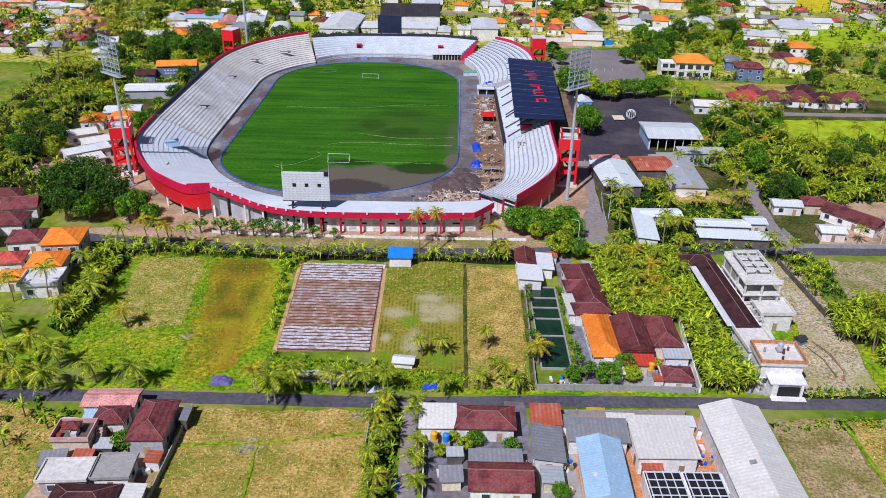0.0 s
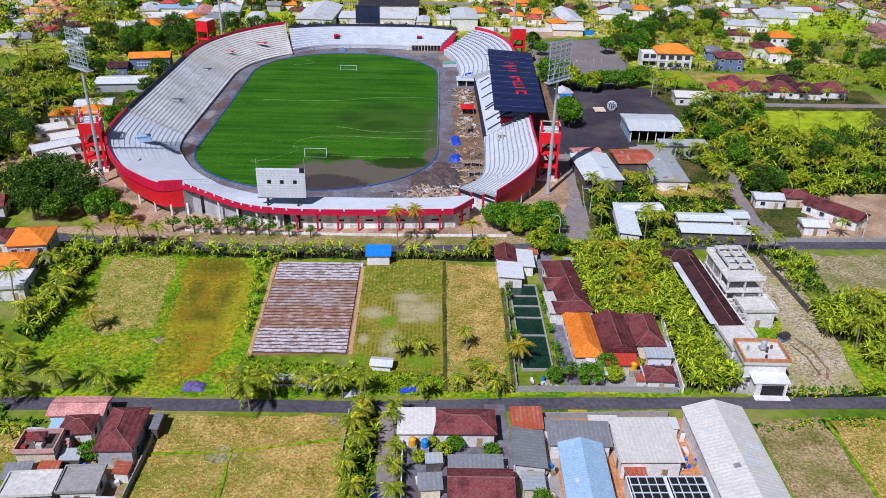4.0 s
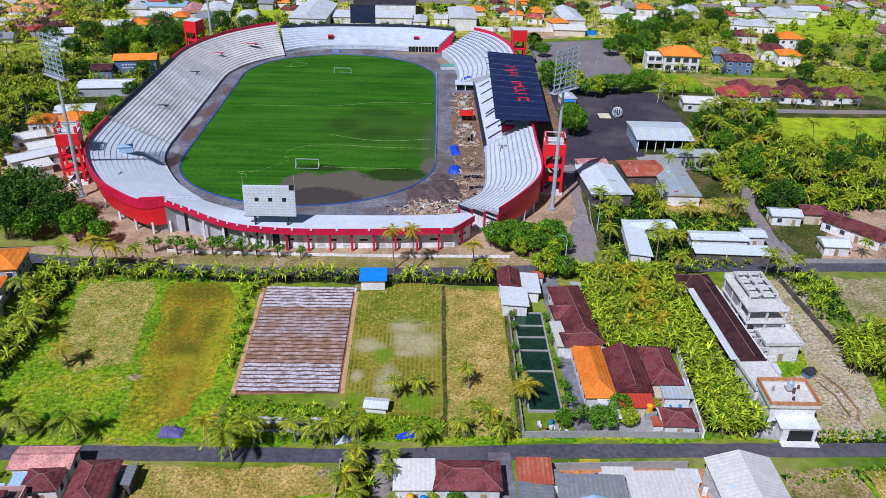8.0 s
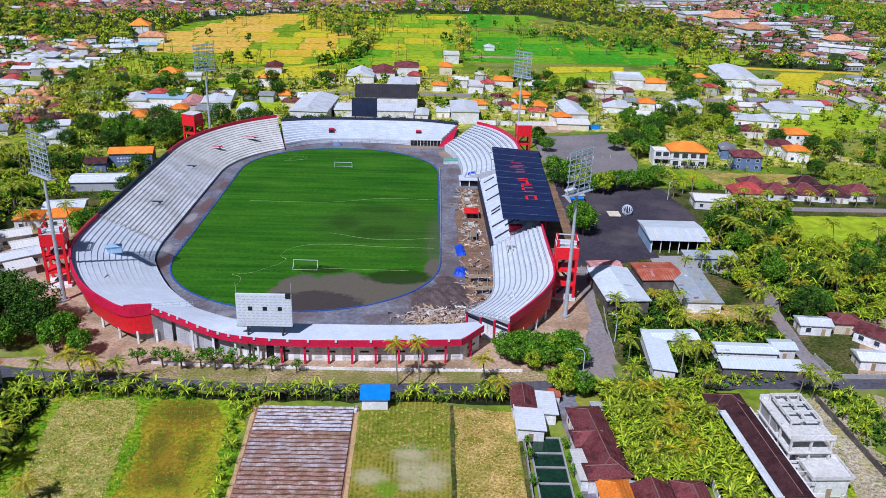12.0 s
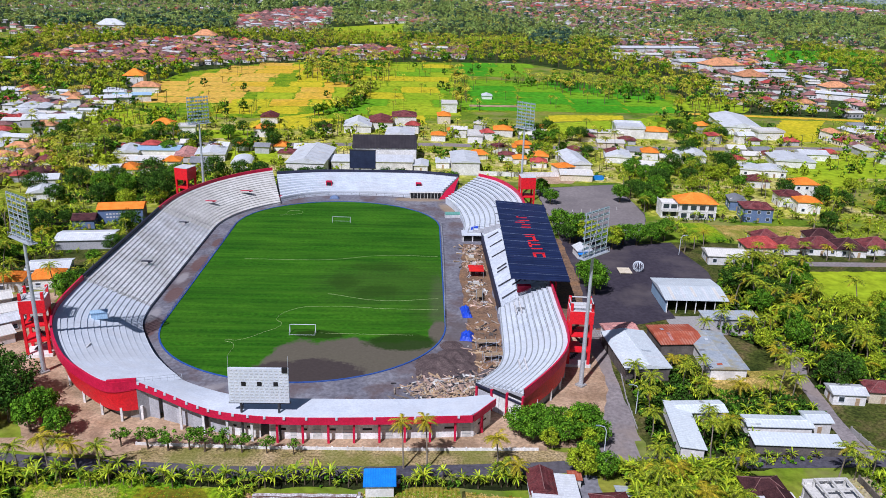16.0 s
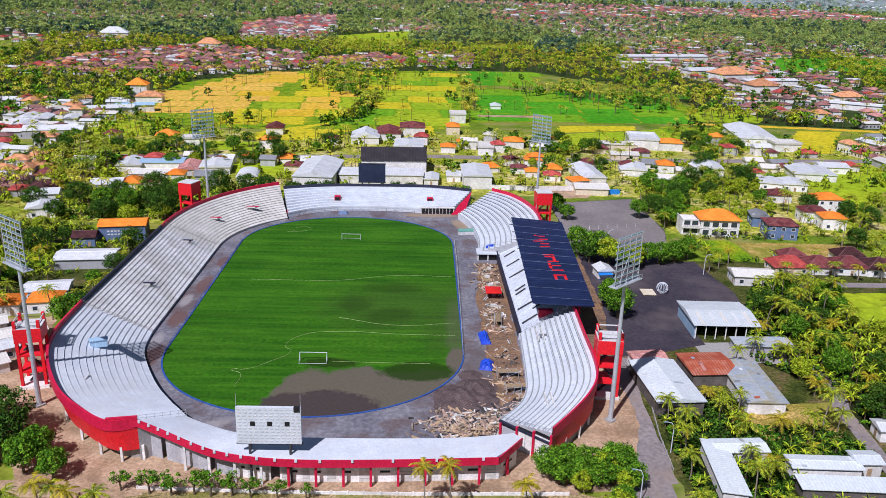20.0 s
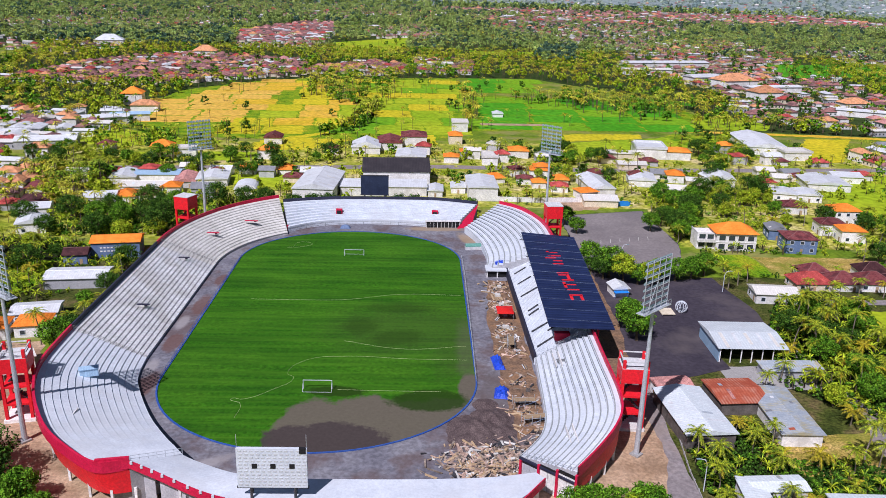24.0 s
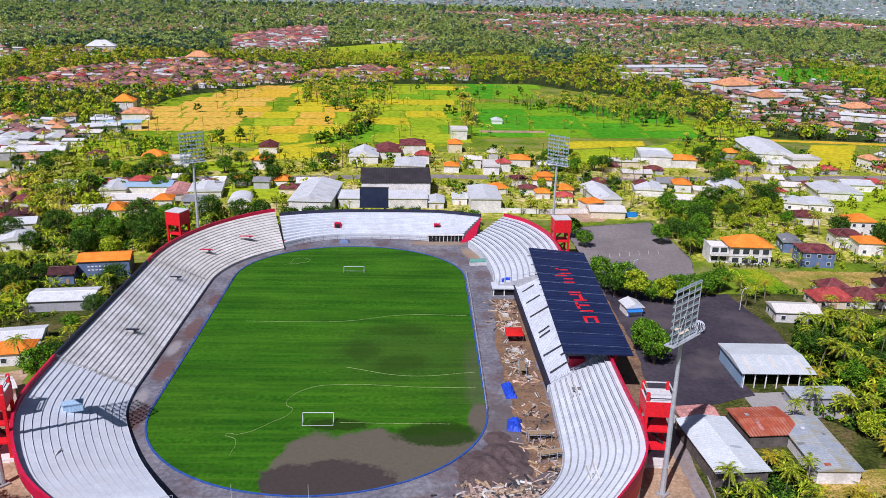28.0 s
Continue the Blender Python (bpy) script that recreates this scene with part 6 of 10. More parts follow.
plan("house", "shed with pale sheet roof", -133.0, 272.0, 10.0, 7.0, 30, 3.4, "gable", 0.9, S_cream, M_wallwhite, 1)
plan("house", "house with maroon tiled roof beside the trees", -122.0, 198.6, 9.0, 8.0, 8, 3.4, "hip", 2.0, T_maroon, M_wallwhite, 1)
plan("house", "house with maroon tiled roof and pink wall", -127.0, 188.0, 10.0, 8.0, 20, 3.8, "hip", 2.0, T_maroon, M_cream, 1)
plan("house", "house with maroon roof and white gable wall", -123.0, 208.0, 9.0, 7.0, 14, 3.8, "gable", 2.2, T_maroon, M_wallwhite, 1)
plan("house", "small pink-walled house with maroon roof", -131.0, 215.0, 8.0, 6.0, 14, 3.6, "hip", 1.8, T_maroon, M_cream, 1)
plan("house", "house with dark red tiled roof", -121.0, 178.0, 9.0, 7.0, 16, 3.6, "hip", 1.8, T_dark, M_wallwhite, 1)
plan("house", "house with maroon tiled roof", -112.0, 188.0, 8.0, 7.0, 12, 3.6, "hip", 1.8, T_maroon, M_wallwhite, 1)
plan("house", "brick-red tiled house beside the orange one", -110.6, 176.0, 7.0, 6.0, 10, 3.4, "hip", 1.6, T_redclay, M_wallwhite, 1)
plan("house", "small house with orange roof edge", -105.6, 167.6, 6.0, 5.0, 10, 3.2, "hip", 1.4, T_orange, M_wallwhite, 1)
plan("house", "white house with brown roof", -170, 389, 11, 12, 18, 4.4, "gable", 1.6, S_white, M_wallwhite, 1)
plan("house", "house with dark maroon roof", -184, 424, 12, 12, 15, 4.0, "hip", 2.4, T_dark, M_wallwhite, 1)
plan("house", "white house with sheet roof", -177, 408, 12, 11, 15, 5.0, "gable", 1.4, S_white, M_wallwhite, 1)
plan("house", "house with maroon roof", -195, 444, 10, 13, 18, 5.0, "hip", 2.4, T_maroon, M_wallwhite, 1)
plan("warehouse", "warehouse with white sheet roof", -163, 470, 12, 18, 10, 5.0, "gable", 1.4, S_white, M_wallwhite, 1)
plan("warehouse", "warehouse with pale blue-grey sheet roof", -147, 474, 22, 13, 3, 5.2, "gable", 1.2, S_blue, M_wallwhite, 1)
plan("house", "house with faded pink roof", -131, 466, 10, 20, 10, 4.6, "gable", 1.6, T_pink, M_wallwhite, 1)
plan("warehouse", "warehouse with white sheet roof", -118, 468, 15, 18, 8, 5.4, "gable", 1.4, S_white, M_wallwhite, 1)
plan("house", "long house with tan tiled roof", -145, 449, 23, 10, 4, 5.0, "gable", 1.6, S_cream, M_wallwhite, 1)
plan("house", "house with orange tiled roof", -133, 448, 9, 9, 6, 5.0, "hip", 2.0, T_orange, M_wallwhite, 1)
plan("house", "house with brick-red roof", -149, 434, 8, 12, 10, 4.2, "hip", 2.0, T_orange, M_wallwhite, 1)
plan("house", "house with brown roof", -140, 436, 10, 8, 10, 4.2, "hip", 2.0, T_maroon, M_wallwhite, 1)
plan("house", "large white sheet-roofed house", -160, 431, 14, 13, 12, 4.4, "gable", 1.4, S_white, M_wallwhite, 1)
plan("warehouse", "arched white sheet hall", -97, 449, 10, 12, 4, 4.6, "barrel", 2.6, S_white, M_wallwhite, 0)
plan("house", "yellow house with orange tiled pyramid roof", -163, 527, 13, 11, 10, 8.4, "hip", 3.4, T_orange, M_cream, 2)
plan("house", "white house beside the yellow one", -149, 528, 11, 9, 10, 7.0, "flat", 0.8, M_tread_pale, M_wallwhite, 2)
plan("warehouse", "long white warehouse with clerestory", -238, 547, 34, 16, 14, 7.0, "gable", 1.8, S_white, M_greywall, 1)
# north of the stadium
plan("warehouse", "large hall with white sheet gable roof", -62.0, 447, 19, 38, -3, 9.4, "gable", 2.6, S_white, M_wallwhite, 0)
plan("building", "long hall with charcoal sheet roof and white walls", -25.4, 473, 34, 28, 3, 11.0, "gable", 4.4, S_charcoal, M_wallwhite, 0)
plan("building", "low white annex with flat sheet roof", -30.6, 452, 42, 13, 2, 6.6, "shed", 0.8, S_white, M_wallwhite, 1)
plan("building", "white block with sheet roof and dark windows", 17.8, 449, 14.0, 26, 1, 9.4, "gable", 1.0, S_white, M_wallwhite, 2)
plan("house", "small white-roofed house", -5, 454, 7, 13, -1, 4.4, "gable", 1.0, S_white, M_wallwhite, 1)
plan("house", "small white-roofed house", 6.5, 461, 7, 11, 0, 4.4, "gable", 1.0, S_white, M_wallwhite, 1)
plan("house", "house with orange tiled pyramid roof", 53, 499, 10, 10, -3, 5.0, "hip", 2.8, T_orange, M_wallwhite, 1)
plan("house", "house with red tiled roof", 58.5, 465, 8.5, 8, -4, 4.4, "hip", 1.8, T_redclay, M_wallwhite, 1)
plan("house", "small orange-roofed house", 49, 472, 7, 7, 0, 4.4, "hip", 1.8, T_orange, M_wallwhite, 1)
plan("house", "house with orange roof and white upper floor", 47, 545, 12, 12, -4, 6.4, "hip", 2.2, T_orange, M_wallwhite, 2)
plan("house", "white house with flat roof", 28, 526, 9, 16, -3, 6.4, "flat", 0.8, M_tread_pale, M_wallwhite, 2)
plan("warehouse", "white hall with wide gabled sheet roof", -46, 553, 17, 20, 2, 6.0, "gable", 3.6, S_white, M_wallwhite, 0)
plan("house", "house with maroon roof", -32, 566, 15, 22, 3, 6.6, "gable", 2.2, T_maroon, M_wallwhite, 1)
plan("warehouse", "warehouse with white sheet roof", -18, 530, 17, 22, -2, 6.0, "gable", 1.4, S_white, M_wallwhite, 1)
plan("house", "two-storey house with orange and maroon roof", -17, 578, 16, 18, 2, 8.2, "hip", 2.6, T_maroon, M_wallwhite, 2)
plan("house", "tall narrow house with orange roof", 10, 582, 8.5, 12, 2, 8.0, "hip", 2.0, T_orange, M_cream, 2)
plan("house", "tall white house by the paddies", 15, 626, 11, 14, 0, 9.0, "flat", 0.8, M_tread_pale, M_wallwhite, 2)
plan("house", "small white barn in the paddies", 48, 700, 8, 10, 0, 4.0, "gable", 1.4, S_white, M_wallwhite, 1)
plan("house", "white house with dark maroon roof", -106.5, 574, 11, 13, 4, 6.0, "gable", 2.4, T_maroon, M_wallwhite, 1)
plan("warehouse", "long barn with white sheet gable roof", 78, 468, 12.0, 30, 5, 5.6, "gable", 2.0, S_white, M_wallwhite, 0)
plan("warehouse", "wide barn with grey-white sheet roof", 74, 440, 16, 12, -2, 4.6, "gable", 1.4, S_cream, M_cream, 0)
plan("warehouse", "very large white warehouse", 213, 588, 25, 52, -7, 7.0, "gable", 2.6, S_white, M_wallwhite, 0)
plan("building", "white industrial block in front of the warehouse", 222, 553, 17, 12, 2, 7.0, "flat", 1.0, M_tread_pale, M_wallwhite, 2)
plan("building", "white factory block with flat roof", 130, 551, 18, 22, -6, 9.0, "flat", 1.2, S_white, M_wallwhite, 1)
plan("house", "wing with orange tiled roof", 146, 549, 15, 14, -6, 7.0, "hip", 2.0, T_orange, M_wallwhite, 1)
plan("shed", "long low roadside shed", 112, 548, 24, 8, -4, 5.0, "shed", 0.6, S_cream, M_cream, 1)
plan("house", "house with brown roof by the road", 110, 521, 16, 10, -4, 4.4, "gable", 1.2, S_cream, M_cream, 1)
plan("house", "white sheet-roofed house", 106, 484, 14, 18, -8, 5.0, "gable", 1.8, S_white, M_wallwhite, 1)
plan("house", "house with orange pyramid roof", 126, 489, 9, 10, -8, 6.0, "hip", 2.2, T_orange, M_wallwhite, 1)
plan("house", "house with white gable roof", 150, 486, 13, 16, -10, 5.6, "gable", 2.6, S_white, M_wallwhite, 1)
plan("house", "low house with grey sheet roof", 138, 482, 16, 10, -12, 4.4, "gable", 1.0, S_cream, M_cream, 1)
plan("house", "house with white sheet roof", 172, 457, 11, 13, -18, 5.2, "gable", 1.0, S_white, M_wallwhite, 1)
plan("house", "house with white sheet roof", 183, 456, 12, 14, -10, 5.2, "gable", 1.0, S_white, M_wallwhite, 1)
plan("warehouse", "warehouse with white sheet roof", 205, 484, 22, 24, -8, 5.2, "gable", 1.4, S_white, M_wallwhite, 1)
plan("house", "house with white sheet roof", 224, 498, 16, 14, -4, 5.2, "gable", 1.4, S_white, M_wallwhite, 1)
plan("house", "house with maroon tiled roof", 165, 432, 11, 10, -6, 5.2, "hip", 2.2, T_maroon, M_wallwhite, 1)
plan("house", "two-storey white house with orange roof", 181, 421, 12, 10, -2, 6.4, "hip", 2.4, T_orange, M_wallwhite, 1)
plan("house", "house with brown tiled roof", 166, 403, 11, 9, -4, 5.2, "hip", 2.0, T_maroon, M_wallwhite, 1)
plan("house", "house with orange tiled roof", 170, 393, 10, 9, -6, 5.2, "hip", 2.0, T_orange, M_wallwhite, 1)
plan("house", "grey modern house with maroon roof", 141, 379, 12, 11, -6, 6.0, "hip", 2.0, T_maroon, M_bluewall, 1)
plan("house", "small house with grey walls", 139, 396, 7, 10, -10, 4.4, "gable", 1.2, S_grey, M_bluewall, 1)
rsheet = random.Random(61)
for nm, lb, x, y, w, d, yaw, ev, kd, rs, rm, wm, wn in HOUSES:
    if y > 430:
        y += 0.3 * ev * (y - 70) / 100
        ev, wn = 0.7 * ev, 0 if nm != "house" or y > 480 else min(wn, 1)
    e = house(nm, lb if len(lb.split()) > 3 else lb + " on a small plot", x, y, w, d, yaw, ev, kd, rs, rm, wm, wn, category=nm)
    if kd == "gable" and rm in (S_white, S_cream, S_zinc, S_grey, S_blue, S_patch, S_rust) and y < 480:
        ln, wd = max(w, d), min(w, d)
        alt = {S_white: (S_zinc, S_cream), S_cream: (S_white, S_zinc, S_grey), S_zinc: (S_white, S_patch), S_grey: (S_cream, S_charcoal), S_blue: (S_white, S_zinc), S_patch: (S_white, S_rust, S_grey), S_rust: (T_pink, S_patch, S_red)}[rm]
        for _ in range(int(ln // (2.2 if rm in (S_patch, S_rust) else 4))):
            a, wp = sorted((rsheet.uniform(0, 0.9), rsheet.uniform(0.1, 1.0))), rsheet.uniform(0.8, 1.2)
            if a[1] - a[0] > 0.15:
                roof_patch(e, ln, wd, ev, rs, 0.5, rsheet.uniform(-ln / 2 + 0.6, ln / 2 - 0.6), rsheet.choice((-1, 1)), a[0], a[1], wp, rsheet.choice(alt), "roof_sheet")

villa = thing("villa", pose(115.0, 381.5, 0, 0, 0, -3), "white two-storey villa with orange hipped tile roof", "house")
part("wall", MB().box(0, 0, 0, 16.0, 11.0, 7.2), M_wallwhite, villa)
part("roof", roof_mesh("hip", 16.0, 11.0, 7.2, 3.4, 0.8), T_orange, villa)
part("floor_band", MB().box(0, -5.62, 3.5, 16.2, 0.24, 0.35), M_wallwhite, villa)
part("wing", MB().box(-11.6, 0.8, 0, 7.2, 9.0, 6.2), M_wallwhite, villa)
part("wing_parapet", MB().box(-11.6, -3.7, 6.2, 7.4, 0.2, 0.7).box(-15.2, 0.8, 6.2, 0.2, 9.2, 0.7), M_wallwhite, villa)
part("balcony", MB().box(-11.6, -4.6, 3.3, 7.2, 1.8, 0.25).box(-11.6, -5.4, 3.55, 7.2, 0.12, 0.8), M_tread_pale, villa)
BAY = ring_mesh(2.5, 2.1, 0.16, 0.12, "window", M_wallwhite)
BAY_GLASS = MB().box(0, 0, 0, 2.5, 0.04, 2.1).mesh("pane", M_glass)
for zz in (0.8, 4.3):
    for k in range(4):
        o = part("window", BAY, None, villa)
        o.location = (-5.7 + 3.8 * k, -5.55, zz)
        part("pane", BAY_GLASS, None, o)
    for k in range(2):
        o = part("window", BAY, None, villa)
        o.location = (-13.2 + 3.3 * k, -3.75, zz)
        part("pane", BAY_GLASS, None, o)
    for k in range(2):
        o = part("window", BAY, None, villa)
        o.location, o.rotation_euler = (8.05, -2.4 + 4.4 * k, zz), (0, 0, radians(90))
        part("pane", BAY_GLASS, None, o)
slate = thing("wall_sign", pose(-125.5, 361.0, 0, 0, 0, 10), "rows of plain white bars painted on the slate-blue hall", "sign")
for j, zz in enumerate((3.9, 2.6)):
    for k in range(9 - 2 * j):
        part("bar", MB().box(-5.0 + 1.25 * k, -5.04, zz, 0.8, 0.06, 0.45), M_wallwhite, slate)
oh = thing("open_hall", pose(81.6, 284.0, 0, 0, 0, -1), "open-sided hall with pale zinc sheet roof", "hall")
part("roof", roof_mesh("gable", 19.0, 18.0, 4.6, 1.1, 0.5), S_zinc, oh)
for sx in np.linspace(-9, 9, 7):
    for sy in (-8.6, 8.6):
        part("post", MB().box(sx, sy, 0, 0.25, 0.25, 4.65), M_wallwhite, oh)
part("side_wall", MB().box(-9.3, 0, 0, 0.2, 17.0, 4.6), S_blue, oh)
part("rear_wall", MB().box(0, 8.8, 0, 18.4, 0.2, 4.4), M_shade_wall, oh)
part("side_wall", MB().box(9.3, 2, 0, 0.2, 13.0, 4.6), M_shade_wall, oh)
part("counter", MB().box(1, 3, 0, 12, 2.0, 1.4), M_wood, oh)
for k in range(5):
    roof_patch(oh, 19.0, 18.0, 4.6, 1.1, 0.5, -7 + 3.6 * k, -1, 0.05 + 0.1 * (k % 3), 0.9, 1.0, S_white if k % 2 else S_cream, "roof_sheet")

# concrete frame of the unfinished building
cf = thing("unfinished_building", pose(72.8, 167.4, 0, 0, 0, 2.5), "bare concrete building frame with open top grid", "building")
for z in (3.2, 6.4, 9.4):
    part("floor_slab", MB().box(0, 0, z, 8.8, 14.6, 0.3), M_tread_pale, cf)
for a in (-4, 0, 4):
    for b in (-6.8, -2.3, 2.3, 6.8):
        part("column", MB().box(a, b, 0, 0.4, 0.4, 10.2), M_tread_pale, cf)
for a in (-2.9, 0.1, 3.1):
    part("top_beam", MB().box(a, 1.2, 11.3, 0.35, 9.6, 0.35), M_tread_pale, cf)
for b in (-3.4, -0.3, 2.8, 5.9):
    part("top_beam", MB().box(0.1, b, 11.3, 6.4, 0.35, 0.34), M_tread_pale, cf)
for a in (-2.9, 3.1):
    for b in (-3.4, 5.9):
        part("column", MB().box(a, b, 9.7, 0.35, 0.35, 1.6), M_tread_pale, cf)
for b in (-7.2, 7.2):
    part("parapet", MB().box(0, b, 9.7, 8.8, 0.2, 0.9), M_wallwhite, cf)
part("inner_wall", MB().box(-1.5, 3, 0, 5, 7, 9.4), M_concrete, cf)
part("rear_wall", MB().box(2.8, 4.8, 3.5, 2.8, 3.6, 2.9), M_bluewall, cf)
# open roof frame with dark panels
fr = thing("roof_frame", pose(41.2, 100.6, 0, 0, 0, 1), "white concrete roof frame with dark open bays", "building")
part("wall", MB().box(0, 0, 0, 13.2, 8.4, 3.2), M_wallwhite, fr)
for a, b in ((-3.3, 6.2), (3.4, 6.2)):
    part("dark_bay", MB().box(a, 0, 3.2, b, 7.6, 0.1), M_black, fr)
    for i in range(5):
        part("frame_bar", MB().box(a - 2.9 + 1.45 * i, 0, 3.5, 0.16, 7.8, 0.16), M_white, fr)
    for j in range(5):
        part("frame_bar", MB().box(a, -3.6 + 1.8 * j, 3.5, 6.2, 0.16, 0.15), M_white, fr)
# long white eave beside the dark roof
solid("awning", MB().box(62.4, 163.0, 4.9, 1.6, 27.6, 0.12, 2.6), S_white, "narrow white sheet awning along the long building", "awning")

fasc = MB().box(68.6, 163.2, 5.0, 0.3, 28.6, 0.5, 2.6)
solid("roof_fascia", fasc, M_wallwhite, "white fascia board along the long dark roof", "trim", kind="structure")
for k in range(9):
    solid("pergola_beam", MB().box(70.0 - 0.045 * (3.4 * k - 14), 150.5 + 3.2 * k, 4.7, 2.6, 0.16, 0.2, 2.6).box(71.2 - 0.045 * (3.4 * k - 14), 150.5 + 3.2 * k, 0, 0.16, 0.16, 4.7, 2.6), M_wallwhite, "white pergola beam beside the long roof", "beam", "pergola beams")

deckh = thing("terrace_house", pose(-66.0, 110.6, 0, 0, 0, 3), "pink terrace house with an open cluttered roof deck", "house")
part("wall", MB().box(0, 0, 0, 6.4, 5.0, 3.6), M_cream, deckh)
part("deck", MB().box(0, 0, 3.6, 6.8, 5.4, 0.2), M_shade_wall, deckh)
for a_, b_, sx, sy in ((0, -2.6, 6.8, 0.22), (0, 2.6, 6.8, 0.22), (-3.3, 0, 0.22, 4.98), (3.3, 0, 0.22, 4.98)):
    part("parapet", MB().box(a_, b_, 3.8, sx, sy, 0.9), M_pinkwall, deckh)
for a_, b_, sx, sy, h in ((-1.6, 1.0, 1.6, 1.2, 1.2), (0.4, -0.8, 1.0, 1.4, 0.8), (-2.2, -1.2, 0.8, 0.9, 0.6), (0.2, 1.6, 1.4, 0.7, 0.5)):
    part("crate", MB().box(a_, b_, 3.8, sx, sy, h), T_redclay if a_ < 0 else M_tread_pale, deckh)
part("hatch_roof", roof_mesh("hip", 2.0, 1.8, 5.2, 0.7, 0.3), T_maroon, deckh)
for a_ in (0.8, 2.6):
    part("hatch_post", MB().box(a_ - 1.7, 0.0, 3.8, 0.14, 0.14, 1.45), M_wallwhite, deckh)
for k in range(8):
    part("stair_step", MB().box(4.0, -2.0 + 0.45 * k, 0, 1.1, 0.45, 0.45 * (k + 1)), M_pinkwall, deckh)
garden_table = thing("garden_table", pose(-58.0, 110.6, 0, 0, 0, 3), "low white slab table in the yard", "table")
part("top", MB().box(0, 0, 0.7, 2.6, 1.2, 0.12), M_wallwhite, garden_table)
for a_ in (-1.1, 1.1):
    part("leg", MB().box(a_, 0, 0, 0.2, 0.9, 0.7), M_concrete, garden_table)
# vegetable beds and things lying by the road
veg = thing("vegetable_beds", pose(0, 0, 0), "rows of vegetables on white film by the road", "beds")
for k in range(4):
    bed = MB()
    for i in range(12):
        bed.box(-30.2 + 1.02 * i, 132.0 + 1.15 * k + 0.05 * math.sin(i), 0.03, 0.96, 0.62, 0.26, 2 * math.sin(2.1 * i + k))
    part("bed", bed, M_mulch if k != 1 else M_soil, veg)
hutl = thing("roadside_stall", pose(-20.4, 130.6, 0, 0, 0, 2), "low dark stall with grey sheet roof by the road", "stall")
part("roof", roof_mesh("shed", 4.6, 2.0, 1.5, 0.35, 0.2), S_grey, hutl)
for a_ in (-2.1, 2.1):
    for b_ in (-0.8, 0.8):
        part("post", MB().box(a_, b_, 0, 0.12, 0.12, 1.55), M_wood, hutl)
part("counter", MB().box(0, 0.2, 0, 3.8, 0.8, 0.9), M_shade_wall, hutl)
for x, y, w_, d_, yaw in ((-14.2, 129.6, 3.2, 1.6, 20), (-13.2, 130.4, 2.2, 1.2, -24)):
    o = solid("loose_sheet", MB().box(0, 0, 0, w_, d_, 0.08).box(0.4, 0.1, 0.08, w_ * 0.6, d_ * 0.7, 0.1, 14), S_white, "loose white sheet lying in the weeds", "sheet", "loose sheets")
    o.matrix_world = pose(x, y, 0.08, 0, 4, yaw)
poles = thing("net_frame", pose(-45.6, 131.6, 0), "leaning bamboo poles round a heap of netting", "frame")
for k in range(7):
    a_ = 0.9 * k
    part("pole", MB().tube((1.6 * math.cos(a_), 1.0 * math.sin(a_), 0), (0.7 * math.cos(a_ + 1.6), 0.6 * math.sin(a_ + 1.2), 1.6 + 0.35 * (k % 3)), 0.05, n=5), M_wood, poles)

# ---- ponds ----
ys = [172.4, 167.2, 162.7, 157.8, 150.6, 138.2]
pond = thing("fish_ponds", pose(0, 0, 0), "row of dark green fish ponds with concrete rims", "pond")
for a, b in zip(ys[1:], ys[:-1]):
    part("water", MB().box(23.7, (a + b) / 2, 0.05, 5.9, b - a - 0.3, 0.2), M_water, pond)
for y in ys:
    part("rim", MB().box(23.7, y, 0, 6.6, 0.35, 0.5), M_concrete, pond)
for x in (20.5, 26.9):
    part("rim", MB().box(x, 155.3, 0, 0.35, 34.2, 0.52), M_concrete, pond)

# ---- ploughed plot ----
plot = thing("ploughed_plot", pose(0, 0, 0), "ploughed plot with raised beds under silver film", "field", kind="structure")
part("soil", MB().prism([(-37.2, 142.3), (-15.8, 143.4), (-16.2, 183), (-38.2, 183)], -0.05, 0.08), M_soil, plot)
for k in range(30):
    y = 143.7 + 1.32 * k
    f = (y - 143) / 40
    x0, x1 = -36.4 - 0.9 * f, -16.5 - 0.2 * f
    bed = MB()
    prof = ((-0.62, 0.04), (-0.46, 0.44), (0.44, 0.46), (0.60, 0.04))
    n = 14
    rws = []
    for i in range(n + 1):
        xx = x0 + (x1 - x0) * i / n
        wv = 0.10 * math.sin(i * 1.7 + k)
        rws.append([(xx, y + dy + wv, z + (0.04 * math.sin(i * 2.3 + 3 * k) if z > 0.1 else 0)) for dy, z in prof])
    for c in range(3):
        bed.strip([r[c:c + 2] for r in rws], 1 if c == 1 else 0)
    part("raised_bed", bed, [M_furrow, M_mulch if k < 7 or k > 22 else M_mulch_old if k < 14 or k > 20 else M_mulch_worn], plot)
for pts in ([(-36.9, 142), (-37.6, 163), (-38.3, 183.4)], [(-15.6, 143), (-15.8, 163), (-16.0, 183.4)]):
    sheet_of_ground("path", band(pts, 0.8), 0.14, M_path, "sandy footpath beside the beds", "path", edge=0.1)
for pts, wd in (([(4.4, 131), (4.5, 158), (4.7, 184)], 0.8), ([(18.2, 131), (18.6, 158), (18.9, 182)], 0.7), ([(-50, 112), (-34, 113), (-12, 117)], 0.45), ([(-34, 113), (-33.5, 100), (-33, 82)], 0.45), ([(77.6, 124), (78.6, 82)], 0.8)):
    sheet_of_ground("bund", band(pts, wd), 0.22, M_weedy if pts[0][1] > 126 else M_grass, "low grassy bund between the fields", "bund", edge=0.15)
